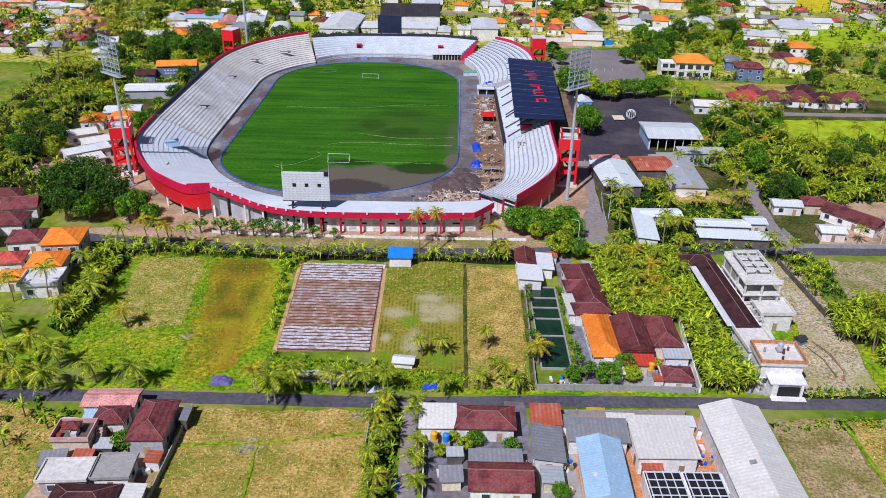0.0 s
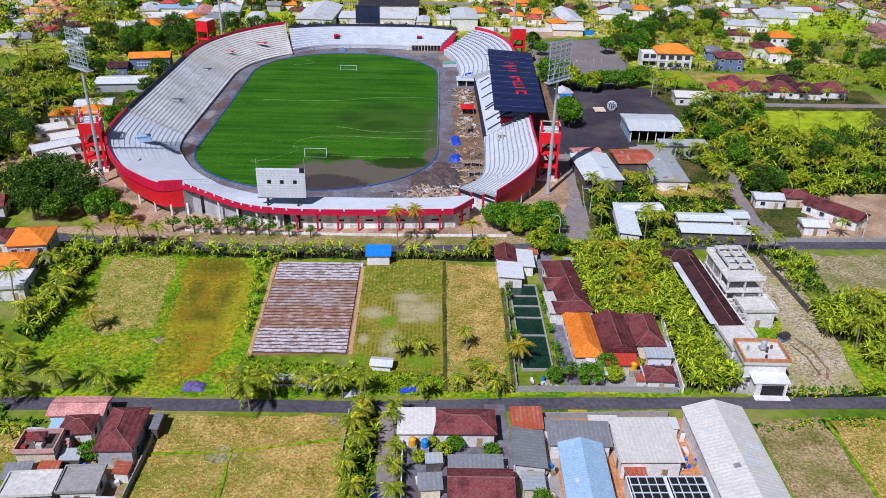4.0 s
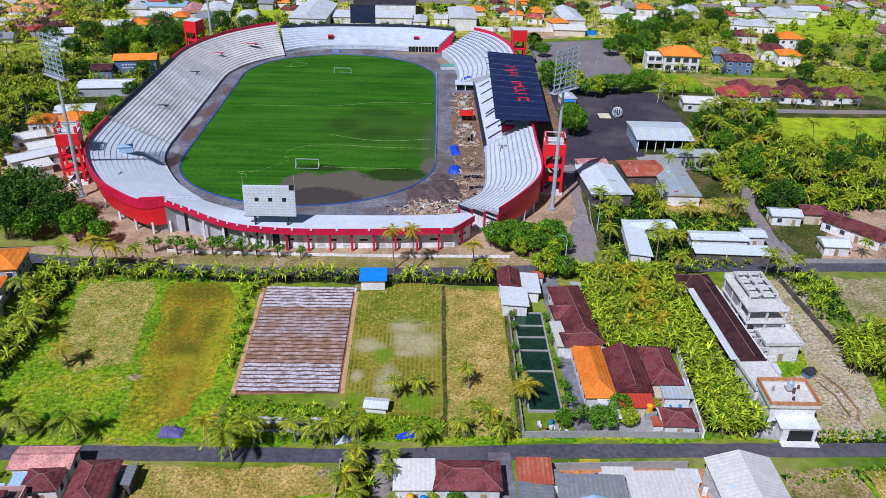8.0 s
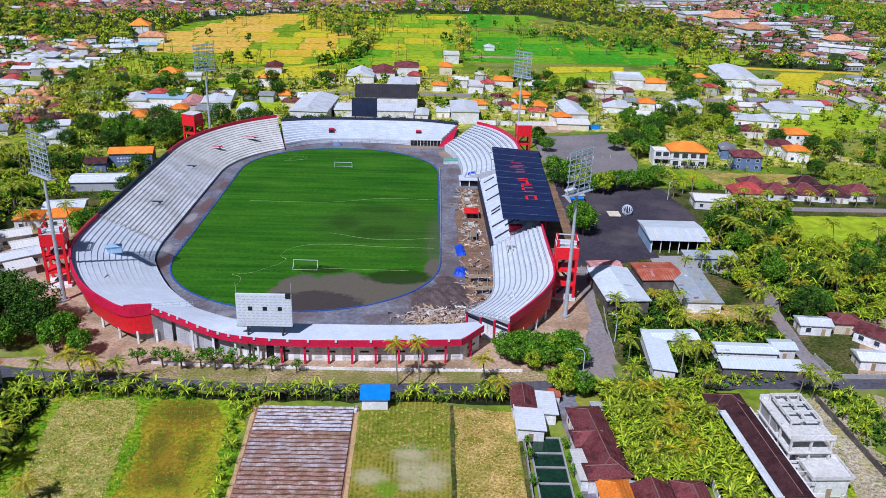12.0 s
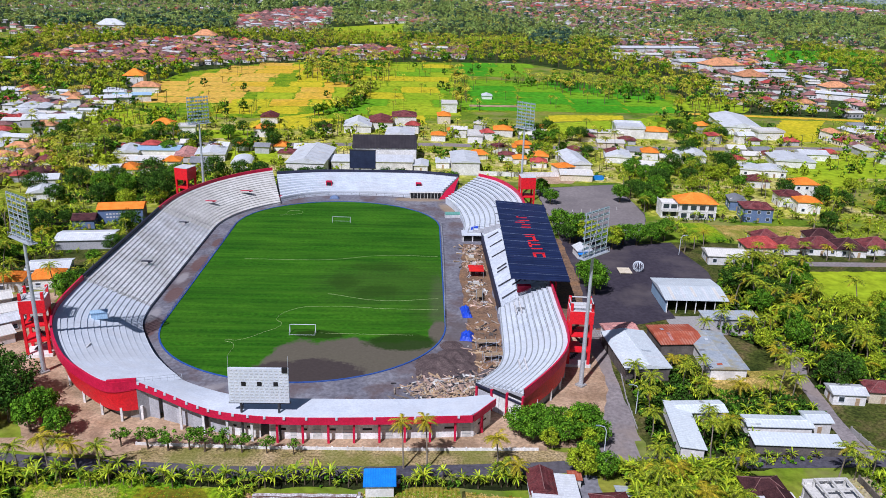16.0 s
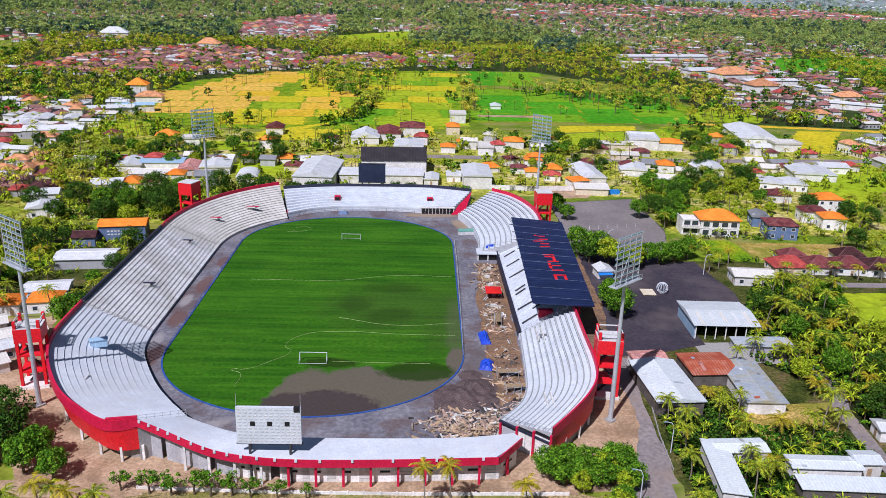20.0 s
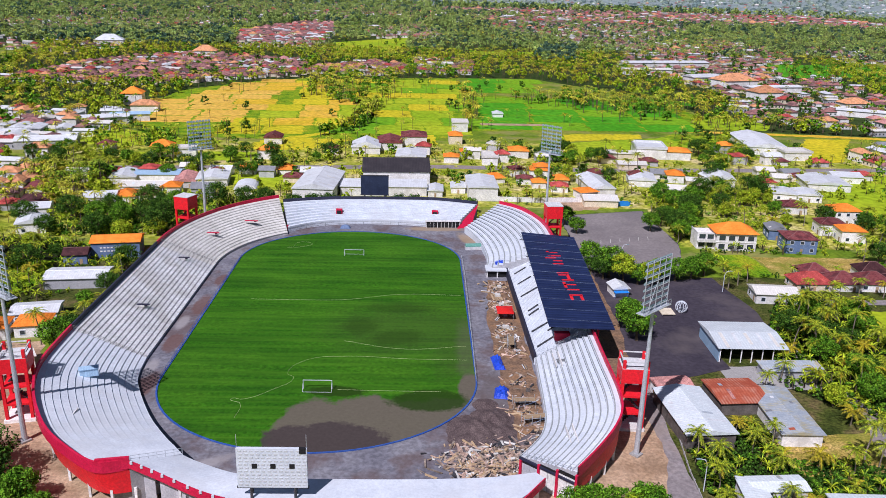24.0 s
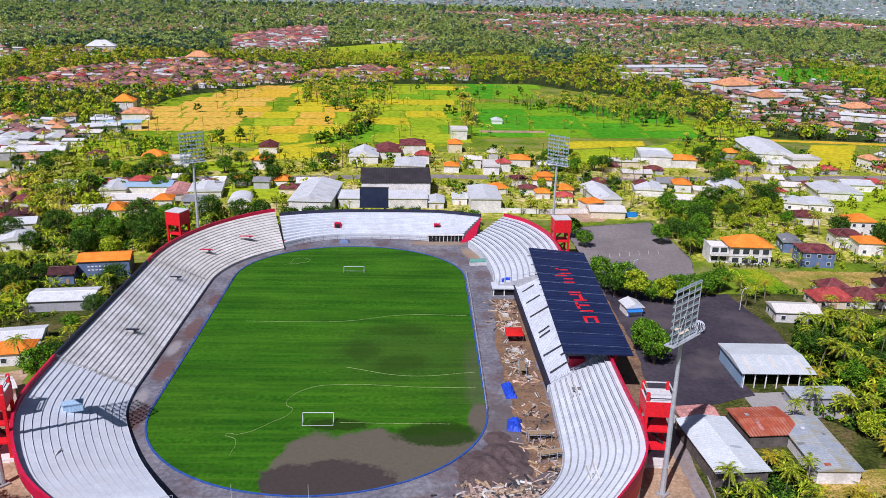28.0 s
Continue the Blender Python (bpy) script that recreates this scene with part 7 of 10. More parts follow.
for x, y, r, sd in ((-57.6, 147.5, 1.6, 5), (-35.5, 112, 3.0, 6), (-15.5, 121.5, 2.4, 7)):
    rg = random.Random(sd)
    solid("bare_patch", MB().prism([(x + r * rg.uniform(0.7, 1.1) * math.cos(2 * math.pi * k / 18), y + 0.8 * r * rg.uniform(0.7, 1.1) * math.sin(2 * math.pi * k / 18)) for k in range(18)], -0.02, 0.075 + 0.004 * sd), M_pale, "pale bare patch of dry ground", "patch", kind="structure")

for pts, wd in (([(82.6, 151), (84.6, 146.2), (85, 140), (83.5, 136.4)], 0.5), ([(80.4, 149.4), (82.4, 144), (82.6, 138)], 0.35)):
    sheet_of_ground("wheel_rut", band(pts, wd), 0.13, M_dirt, "dark wheel rut across the lot", "track", edge=0.2)

# ---- walls and fences ----
compound_wall("boundary_wall", [(-66, 199.6), (-40, 198.6), (-10, 198.4), (22, 199)], 0.7, M_wallwhite, "low whitewashed boundary wall before the podium")
compound_wall("boundary_wall", [(18.6, 131.0), (34, 131.4), (51, 131.2)], 1.5, M_concrete, "weathered grey roadside compound wall")
compound_wall("boundary_wall", [(52, 131.4), (53.5, 150), (54.6, 160)], 1.8, M_wallwhite, "white plastered side wall")
compound_wall("boundary_wall", [(37, 155.6), (52, 155.2)], 2.6, M_wallwhite, "white plastered rear wall")
compound_wall("boundary_wall", [(61.5, 148), (64.2, 132)], 2.2, M_wallwhite, "white plastered side wall")
compound_wall("boundary_wall", [(18.8, 132), (19.2, 160), (19.6, 180)], 1.2, M_concrete, "grey concrete wall beside the ponds")
compound_wall("boundary_wall", [(88.3, 188.6), (88.8, 180.5), (89.4, 171.6), (90.0, 161.5)], 1.5, M_shade_wall, "dark weathered block wall beside the lot")
compound_wall("boundary_wall", [(47.2, 262), (48.8, 236), (47.0, 222), (46.2, 208)], 0.45, M_concrete, "low pale kerb wall along the gate lane")
compound_wall("boundary_wall", [(96.6, 208), (97.8, 198.4), (116, 198.8), (134, 199.6)], 1.3, M_concrete, "weathered grey wall of the sandy compound")
compound_wall("boundary_wall", [(22, 447), (44, 446), (68, 448)], 2.4, M_wallwhite, "white boundary wall behind the stadium")
compound_wall("boundary_wall", [(73, 440.5), (81, 441.5), (88.5, 442.5)], 2.6, M_bluewater, "bright blue sheet fence behind the car park")
compound_wall("boundary_wall", [(-14, 124.0), (-14.2, 112)], 0.8, M_concrete, "low block wall")
compound_wall("boundary_wall", [(-3.6, 121.4), (-3.2, 100)], 1.8, M_wallwhite, "white compound wall")
compound_wall("boundary_wall", [(22.2, 122.8), (40, 123.4), (47, 123.6)], 1.6, M_concrete, "grey compound wall by the road")
compound_wall("boundary_wall", [(-48.6, 122), (-49, 96)], 1.4, M_concrete, "grey lane wall")

# ---- construction clutter beside the east stand ----
rg = random.Random(11)
pile = MB()
for _ in range(1700):
    t = rg.random()
    if t < 0.76:
        x, y = rg.gauss(4.5, 5.0), rg.gauss(224.5, 3.2)
    else:
        x, y = rg.gauss(14.4, 2.4), rg.choice((232, 238, 246, 252, 262, 281, 290, 297, 312, 318, 327, 333)) + rg.gauss(0, 2.0)
    if y < 213 + 0.25 * abs(x) or x > 18.6 - max(0, 240 - y) * 0.42:
        continue
    hgt = 0.9 * math.exp(-((x - 4.5) / 6) ** 2 - ((y - 224.5) / 4) ** 2)
    sx, sy, sz = rg.uniform(0.4, 3.0) ** 1.25, rg.uniform(0.12, 0.55), rg.uniform(0.06, 0.34)
    m = Matrix.Translation((x, y, 0.15 + rg.random() * hgt)) @ Euler((rg.gauss(0, 0.2), rg.gauss(0, 0.2), rg.uniform(0, 3.1))).to_matrix().to_4x4()
    pile.box(0, 0, 0, sx, sy, sz, m=m, mi=rg.choice((0, 0, 0, 1, 1, 2, 2, 2, 3, 4)))
solid("rubble_heap", pile, [M_rubble, M_wood, M_plank, M_darksteel, M_tread_pale], "heaps of timber, broken concrete and debris", "rubble", kind="stuff")
heap = MB()
mounds = ((1.4, 238.5, 5.2, 1.5), (5.6, 243.4, 4.2, 1.3), (-1.5, 234.5, 3.4, 0.8), (7.6, 237.6, 3.0, 0.9), (4.4, 250.0, 3.0, 0.5))
rows = []
for i in range(41):
    row = []
    for j in range(41):
        x, y = -7 + 0.48 * i, 228 + 0.64 * j
        h = max(hh * math.exp(-1.6 * (((x - cx) / r) ** 2 + ((y - cy) / r) ** 2)) for cx, cy, r, hh in mounds)
        row.append((x, y, 0.02 + 1.25 * h * (0.86 + 0.16 * math.sin(2.1 * x + 1.3 * y) + 0.12 * rg.random())))
    rows.append(row)
heap.strip(rows)
for p in solid("soil_heap", heap, M_soil_dark, "low heaps of dark excavated soil", "soil heap", kind="stuff").data.polygons:
    p.use_smooth = True
sheet_of_ground("dirt_strip", [(10.5, 234), (18.4, 240), (19.3, 262), (19.2, 338), (11.4, 338), (9.0, 300), (9.5, 262)], 0.13, M_dirt, "strip of bare dirt before the east stand", "dirt", edge=0.5, seed=77)


def tarp(x, y, w, d, h, yaw, material, label, name):
    e = MB()
    n = 8
    rg2 = random.Random(int(x * 10))
    rows = []
    for i in range(n + 1):
        rows.append([(-w / 2 + w * i / n, -d / 2 + d * j / n, 0.06 + (0 if i in (0, n) or j in (0, n) else h * rg2.uniform(0.6, 1.1) * math.sin(math.pi * i / n) ** 0.6)) for j in range(n + 1)])
    e.strip(rows)
    ob = solid(name, e, material, label, "tarpaulin")
    ob.matrix_world = pose(x, y, 0.1, 0, 0, yaw)
    return ob


tarp(9.6, 273.0, 3.0, 8.0, 1.3, 5, M_tarp, "crumpled blue tarpaulin over materials", "blue_tarpaulin")
tarp(9.0, 255.8, 3.6, 5.6, 1.4, -8, M_tarp, "crumpled blue tarpaulin over materials", "blue_tarpaulin")
tarp(-45.5, 131.2, 4.5, 2.6, 1.2, 0, mat("purple_net", [(0.10, 0.07, 0.24), (0.2, 0.18, 0.4)], 1.0), "bundle of purple-blue netting in the weeds", "fishing_net").location.z = 0.02
tarp(-2.6, 131.0, 4.0, 1.4, 0.6, 10, M_tarp, "blue sheet lying by the road", "blue_tarpaulin")
tarp(17.5, 346.5, 5.0, 3.4, 0.9, 0, M_tarp, "blue tarpaulin on the terrace platform", "blue_tarpaulin").location.z = 3.6
tarp(118, 312, 4, 4, 1.8, 0, M_tarp, "blue tarpaulin tent among the trees", "blue_tarpaulin")
tent = thing("red_canopy", pose(14.6, 305.4, 0.1), "flat red canopy on thin poles", "canopy")
part("cover", roof_mesh("hip", 5.0, 6.0, 2.4, 0.5, 0.1), M_tarpred, tent)
for a in (-2.4, 2.4):
    for b in (-2.9, 2.9):
        part("pole", MB().tube((a, b, 0), (a, b, 2.45), 0.05, n=5), M_steel, tent)
for x, y, sx, sy in ((13.6, 322, 3.5, 5), (14, 314, 3, 4), (13.8, 296, 4, 3.2), (14.2, 287, 3.2, 5.2), (14.8, 330, 3.0, 3.0)):
    e = thing("material_stack", pose(x, y, 0.1, 0, 0, x * 13 % 9), "stack of formwork timber on the dirt", "stack", "material stacks")
    for k in range(5):
        part("board", MB().box(-sx / 2 + sx * (k + 0.5) / 5, 0, 0.12 * (k % 2), sx / 6, sy, 0.14), M_wood, e)
    part("crate", MB().box(0.4, 0.6, 0.28, sx * 0.5, sy * 0.3, 0.7), M_tread_pale, e)
plat = thing("platform", pose(0, 0, 0), "white concrete platform at the stand corner", "platform")
part("slab", MB().box(15.5, 343.5, 2.6, 8.5, 6.0, 0.4), M_white, plat)
for x in (11.8, 15.5, 19.2):
    part("column", MB().box(x, 341.2, 0, 0.4, 0.4, 2.6), M_wallwhite, plat)
# added black box that paints the shade beneath the slab
part("shadow_gap", MB().box(15.5, 343.8, 0.1, 7.8, 4.5, 2.3), M_black, plat)
dug = thing("dugout", pose(10.0, 373, 0, 0, 0, 8), "curved green-glazed team shelter", "dugout")
part("shell", roof_mesh("barrel", 9.0, 2.2, 1.4, 1.1, 0), mat("green_glazing", [(0.10, 0.28, 0.24), (0.16, 0.36, 0.30)], 1.0, rough=0.3), dug)
part("base", MB().box(0, 0, 0, 9.0, 2.2, 1.4), M_tread_grey, dug)
globe = thing("garden_globe", pose(72.6, 311.4, 0.09), "round openwork white globe on the car park", "globe")
gm = MB()
for k in range(6):
    a = math.pi * k / 6
    for j in range(12):
        p, q = (2 * math.pi * j / 12, 2 * math.pi * (j + 1) / 12)
        gm.tube((1.9 * math.cos(p) * math.cos(a), 1.9 * math.cos(p) * math.sin(a), 2.0 + 1.9 * math.sin(p)), (1.9 * math.cos(q) * math.cos(a), 1.9 * math.cos(q) * math.sin(a), 2.0 + 1.9 * math.sin(q)), 0.12, n=4)
part("frame", gm, M_white, globe)
part("foot", MB().box(0, 0, 0, 1.6, 1.6, 0.25), M_concrete, globe)
stage = thing("stage_platform", pose(67.6, 310.6, 0.09), "low pale stage platform on the car park", "platform")
part("deck", MB().box(0, 0, 0.5, 4.4, 5.2, 0.25), M_cream, stage)
for a in (-1.8, 1.8):
    for b in (-2.2, 2.2):
        part("leg", MB().box(a, b, 0, 0.2, 0.2, 0.5), M_steel, stage)


def street_lamp(x, y, yaw):
    e = thing("street_lamp", pose(x, y, 0, 0, 0, yaw), "white curved street lamp post", "street lamp", "street lamps")
    part("post", MB().tube((0, 0, 0), (0, 0, 6.5), 0.12, 0.09, 6).tube((0, 0, 6.5), (0.5, 0, 7.6), 0.09, n=6).tube((0.5, 0, 7.6), (1.6, 0, 7.9), 0.08, n=6), M_white, e)
    part("head", MB().box(2.0, 0, 7.82, 0.9, 0.35, 0.16), M_lamp, e)


for a in ((36.0, 196.8, 180), (47.6, 215, 180), (64, 358, 0), (120.5, 199.5, 90), (93.0, 330, 0)):
    street_lamp(*a)


def water_tank(x, y, z, material, label):
    e = thing("water_tank", pose(x, y, z), label, "tank", "water tanks")
    part("stand", MB().box(0, 0, 0, 1.5, 1.5, 1.6 if z < 1 else 0.2), M_concrete, e)
    h = 1.6 if z < 1 else 0.2
    part("barrel", MB().tube((0, 0, h), (0, 0, h + 1.4), 0.65, n=12).tube((0, 0, h + 1.4), (0, 0, h + 1.7), 0.65, 0.2, 12), material, e)


M_tankorange = mat("orange_plastic", [(0.75, 0.36, 0.01), (0.85, 0.45, 0.02)], 1.0, rough=0.4)
M_yellow = mat("yellow_paint", [(0.60, 0.45, 0.02), (0.70, 0.55, 0.04)], 0.8, rough=0.6)
water_tank(-1.6, 113.6, 0, M_tankorange, "orange plastic water tank on a stand")
water_tank(0.6, 113.2, 0, M_bluewater, "blue plastic water tank on a stand")
water_tank(69.6, 138.4, 6.2, M_steel, "steel water tank on the roof")
water_tank(43.2, 137.0, 0, M_tankorange, "orange plastic water tank beside the house")
solid("banner", MB().box(29.6, 123.9, 0.0, 3.6, 0.12, 1.5), M_yellow, "yellow sheet banner on the roadside wall", "banner")
tarp(-8.4, 103.0, 2.2, 2.4, 1.0, 0, M_tarp, "blue tarpaulin under the palms", "blue_tarpaulin")
rc = random.Random(91)
CLUT = ((2.0, 106.5), (3.4, 110.0), (-0.6, 106.0), (5.5, 110.8), (14.0, 108.6), (21.0, 107.0), (22.0, 103.2), (20.6, 109.0), (45.6, 137.8), (46.6, 141.4), (50.6, 138.2), (44.0, 141.2), (66.0, 134.2), (70.6, 142.4), (-57.0, 107.4), (-66.4, 105.6), (-52.0, 104.8), (34.0, 120.6), (47.6, 106.0), (48.4, 118.0), (47.4, 113.6), (22.0, 134.2), (25.4, 133.4), (70.8, 155.0), (78.6, 155.6), (-16.0, 181.4), (-8.4, 186.0))
for x, y in CLUT:
    e = thing("clutter_stack", pose(x, y, 0.05, 0, 0, rc.uniform(0, 90)), "stack of boards, bricks and sheets in the yard", "stack", "yard clutter")
    for k in range(3):
        part("piece", MB().box(rc.uniform(-0.5, 0.5), rc.uniform(-0.5, 0.5), 0.0, rc.uniform(0.5, 1.8), rc.uniform(0.3, 0.9), rc.uniform(0.3, 1.0), rc.uniform(0, 90)), rc.choice((M_wood, M_tread_pale, M_concrete, S_rust, M_wallwhite)), e)


def scaffold(x, y, yaw, w, d, levels, label):
    """A tube scaffold with plank decks."""
    e = thing("scaffold", pose(x, y, 0.1, 0, 0, yaw), label, "scaffold", "scaffolds")
    h = 1.9 * levels
    nx = max(2, int(w / 2) + 1)
    for a in np.linspace(-w / 2, w / 2, nx):
        for b in (-d / 2, d / 2):
            part("standard", MB().tube((a, b, 0), (a, b, h + 0.8), 0.06, n=5), M_steel, e)
    for k in range(1, levels + 1):
        for b in (-d / 2, d / 2):
            part("ledger", MB().tube((-w / 2, b, 1.9 * k), (w / 2, b, 1.9 * k), 0.05, n=5), M_steel, e)
        part("deck", MB().box(0, 0, 1.9 * k + 0.05, w, d * 0.8, 0.08), M_wood, e)
    for k in range(levels):
        part("brace", MB().tube((-w / 2, -d / 2, 1.9 * k), (w / 2, -d / 2, 1.9 * k + 1.9), 0.045, n=4), M_bluewall, e)


scaffold(14.0, 249.5, 4, 5.5, 2.2, 1, "low tube scaffold with plank deck on the dirt")
scaffold(15.6, 241.5, 12, 6.0, 2.0, 1, "low tube scaffold with plank deck on the dirt")
scaffold(14.4, 284.0, 86, 6.0, 2.0, 1, "low tube scaffold beside the material stacks")
rc2 = random.Random(17)
for k in range(26):
    x, y = rc2.gauss(14.2, 2.0), rc2.uniform(236, 336)
    if x > 18 or x < 10:
        continue
    e = thing("timber_bundle", pose(x, y, 0.13, 0, 0, rc2.choice((0, 90, 20, 75)) + rc2.gauss(0, 8)), "bundle of grey formwork planks on the dirt", "timber", "timber bundles")
    wd = rc2.uniform(1.6, 3.2)
    for j in range(4):
        part("plank", MB().box(rc2.uniform(-0.15, 0.15), -0.45 + 0.3 * j, 0.12 * (j % 2), wd, 0.24, 0.12, rc2.gauss(0, 3)), rc2.choice((M_wood, M_tread_grey, M_shade_wall)), e)
# lean-tos and yard things between the near houses
LEAN = [(14.6, 104.5, 2.4, 3.0, 0, S_rust), (2.2, 109.4, 2.6, 1.8, 4, S_patch), (22.6, 118.6, 2.0, 3.2, 0, S_grey), (33.6, 119.6, 5.0, 2.0, 0, S_cream), (45.6, 119.4, 3.4, 2.4, 0, S_zinc), (36.8, 106.4, 3.2, 2.0, 0, S_rust), (47.4, 103.0, 1.8, 4.2, 0, S_zinc), (45.4, 134.8, 1.8, 3.0, 0, S_zinc), (43.8, 133.2, 1.8, 1.8, 0, S_rust), (51.4, 144.4, 1.6, 3.4, 0, S_zinc)]
LEAN += [(38.0, 155.0, 2.0, 2.2, 0, S_patch), (62.8, 140.0, 1.6, 3.0, 4, S_zinc), (-50.6, 106.4, 2.2, 2.6, 2, S_rust), (-60.4, 109.4, 3.0, 2.2, 2, S_patch), (-69.2, 114.4, 2.4, 2.8, 2, S_zinc), (-48.4, 118.0, 1.0, 4.0, 2, S_grey), (27.6, 186.6, 2.4, 2.4, 0, S_rust), (36.4, 181.4, 2.4, 3.0, 4, S_patch), (70.8, 149.6, 3.6, 2.4, 2, S_zinc), (79.0, 171.0, 2.2, 3.0, 2, S_grey)]
for k, (x, y, w, d, yaw, rm) in enumerate(LEAN):
    house("lean_to", "small lean-to with %s between the houses" % ("rusty sheet roof" if rm is S_rust else "patched sheet roof" if rm is S_patch else "pale sheet roof"), x, y, w, d, yaw, 2.1 + 0.1 * (k % 4), "shed", 0.3, rm, M_shade_wall if k % 2 else M_wallwhite, 0, 0.25, "shed", door=False)
for k in range(44):
    x, y = rc2.choice(((10, 110.6, 5, 1.6), (20.4, 108, 1.4, 4), (34, 121.6, 8, 0.8), (47.6, 110, 0.7, 8), (46.6, 139, 3.6, 1.6), (-58, 107.6, 6, 1.2), (60.6, 118, 1.2, 5), (24, 133.6, 2.4, 1.0), (72.6, 147, 1.6, 3), (26.6, 120.4, 3, 1)))[0:2]
    x, y = x + rc2.uniform(-3.4, 3.4), y + rc2.uniform(-1.2, 1.2)
    e = thing("yard_clutter", pose(x, y, 0.05, 0, 0, rc2.uniform(0, 90)), "small pile of crates, drums and sheets in the yard", "clutter", "yard clutter")
    part("crate", MB().box(0, 0, 0, rc2.uniform(0.4, 1.0), rc2.uniform(0.4, 0.9), rc2.uniform(0.3, 0.9)), rc2.choice((M_wood, M_tread_pale, M_wallwhite)), e)
    part("drum", MB().tube((0.9, 0.2, 0), (0.9, 0.2, 0.9), 0.3, n=9), rc2.choice((M_tarp, M_bluewater, M_tankorange, M_darksteel)), e)
    part("sheet", MB().box(-0.8, 0.3, 0, rc2.uniform(0.8, 1.6), rc2.uniform(0.5, 1.0), 0.12, rc2.uniform(0, 60)), rc2.choice((S_rust, S_zinc, M_tarp, M_concrete)), e)

garage = thing("garage_front", pose(69.3, 130.9, 0, 0, 0, -1), "white garage front with open dark doorway", "garage")
part("opening", MB().box(0.4, 0, 0, 4.4, 0.25, 2.3), M_black, garage)
part("side_pier", MB().box(-2.5, 0, 0, 1.2, 0.5, 2.8), M_wallwhite, garage)
part("side_pier", MB().box(3.0, 0, 0, 0.5, 0.5, 2.8), M_wallwhite, garage)
part("apron", MB().box(0.2, -1.0, 0, 7.0, 1.6, 0.12), M_wallwhite, garage)
pole_ = thing("leaning_pole", pose(74.4, 130.6, 0), "leaning bamboo pole beside the garage", "pole")
part("shaft", MB().tube((0, 0, 0), (1.6, 0.3, 6.2), 0.07, 0.04, 6), M_wood, pole_)
bin_ = thing("lot_shelter", pose(79.6, 150.4, 0, 0, 0, 30), "small dark shelter on the empty lot", "shelter")
part("roof", roof_mesh("gable", 2.2, 1.8, 1.3, 0.5, 0.15), S_charcoal, bin_)
part("wall", MB().box(0, 0, 0, 2.0, 1.6, 1.3), M_bluewall, bin_)
deckrail = thing("roof_terrace", pose(68.8, 137.0, 6.35, 0, 0, -1), "reddish brown terrace parapet with pots on the roof", "terrace")
for a, b, sx, sy in ((0, -3.6, 9.4, 0.3), (0, 3.6, 9.4, 0.3), (-4.55, 0, 0.3, 6.9), (4.55, 0, 0.3, 6.9)):
    part("parapet", MB().box(a, b, 0, sx, sy, 0.7), M_terracotta, deckrail)
for a, b, h in ((-2.4, 1.2, 0.8), (0.4, -1.6, 0.6), (2.6, 1.8, 0.7), (1.2, 0.4, 1.1)):
    part("pot", MB().tube((a, b, -0.3), (a, b, h - 0.3), 0.3, 0.22, 8), M_concrete if a < 0 else T_brown, deckrail)
solid("awning", MB().box(55.8, 323.0, 2.2, 5.0, 1.8, 0.12, 8).box(53.6, 322.4, 0, 0.1, 0.1, 2.2, 8).box(58.0, 322.8, 0, 0.1, 0.1, 2.2, 8), M_bluewater, "bright blue awning before the small white house", "awning")


# ---- plants ----
class Tpl:
    """A plant template: triangles with a material number each."""

    def __init__(self):
        self.v, self.f, self.m = [], [], []

    def tri(self, a, b, c, mi=0):
        i = len(self.v)
        self.v += [tuple(a), tuple(b), tuple(c)]
        self.f.append((i, i + 1, i + 2))
        self.m.append(mi)

    def ribbon(self, pts, half, mi=0, fold=0.0):
        """A leaf blade along pts with half widths, folded along its middle; one connected island."""
        i = len(self.v)
        for k, (p, h) in enumerate(zip(pts, half)):
            d = (pts[min(k + 1, len(pts) - 1)] - pts[max(k - 1, 0)]).normalized()
            s = d.cross(Vector((0, 0, 1)))
            s = s.normalized() if s.length > 1e-4 else Vector((1, 0, 0))
            dn = Vector((0, 0, -fold * h))
            self.v += [tuple(p - s * h + dn), tuple(p), tuple(p + s * h + dn)]
        for k in range(len(pts) - 1):
            a = i + 3 * k
            for q in ((a, a + 3, a + 1), (a + 1, a + 3, a + 4), (a + 1, a + 4, a + 2), (a + 2, a + 4, a + 5)):
                self.f.append(q)
                self.m.append(mi)

    def stem(self, pts, radii, mi, n=6):
        i = len(self.v)
        for p, r in zip(pts, radii):
            self.v += [(p[0] + r * math.cos(2 * math.pi * k / n), p[1] + r * math.sin(2 * math.pi * k / n), p[2]) for k in range(n)]
        for a in range(len(pts) - 1):
            for k in range(n):
                j = (k + 1) % n
                b = i + a * n
                self.f += [(b + k, b + j, b + n + j), (b + k, b + n + j, b + n + k)]
                self.m += [mi, mi]

    def mesh(self, name, *mats):
        me = bpy.data.meshes.new(name)
        me.from_pydata(self.v, [], self.f)
        for m in mats:
            me.materials.append(m)
        me.polygons.foreach_set("material_index", self.m)
        me.update()
        return me


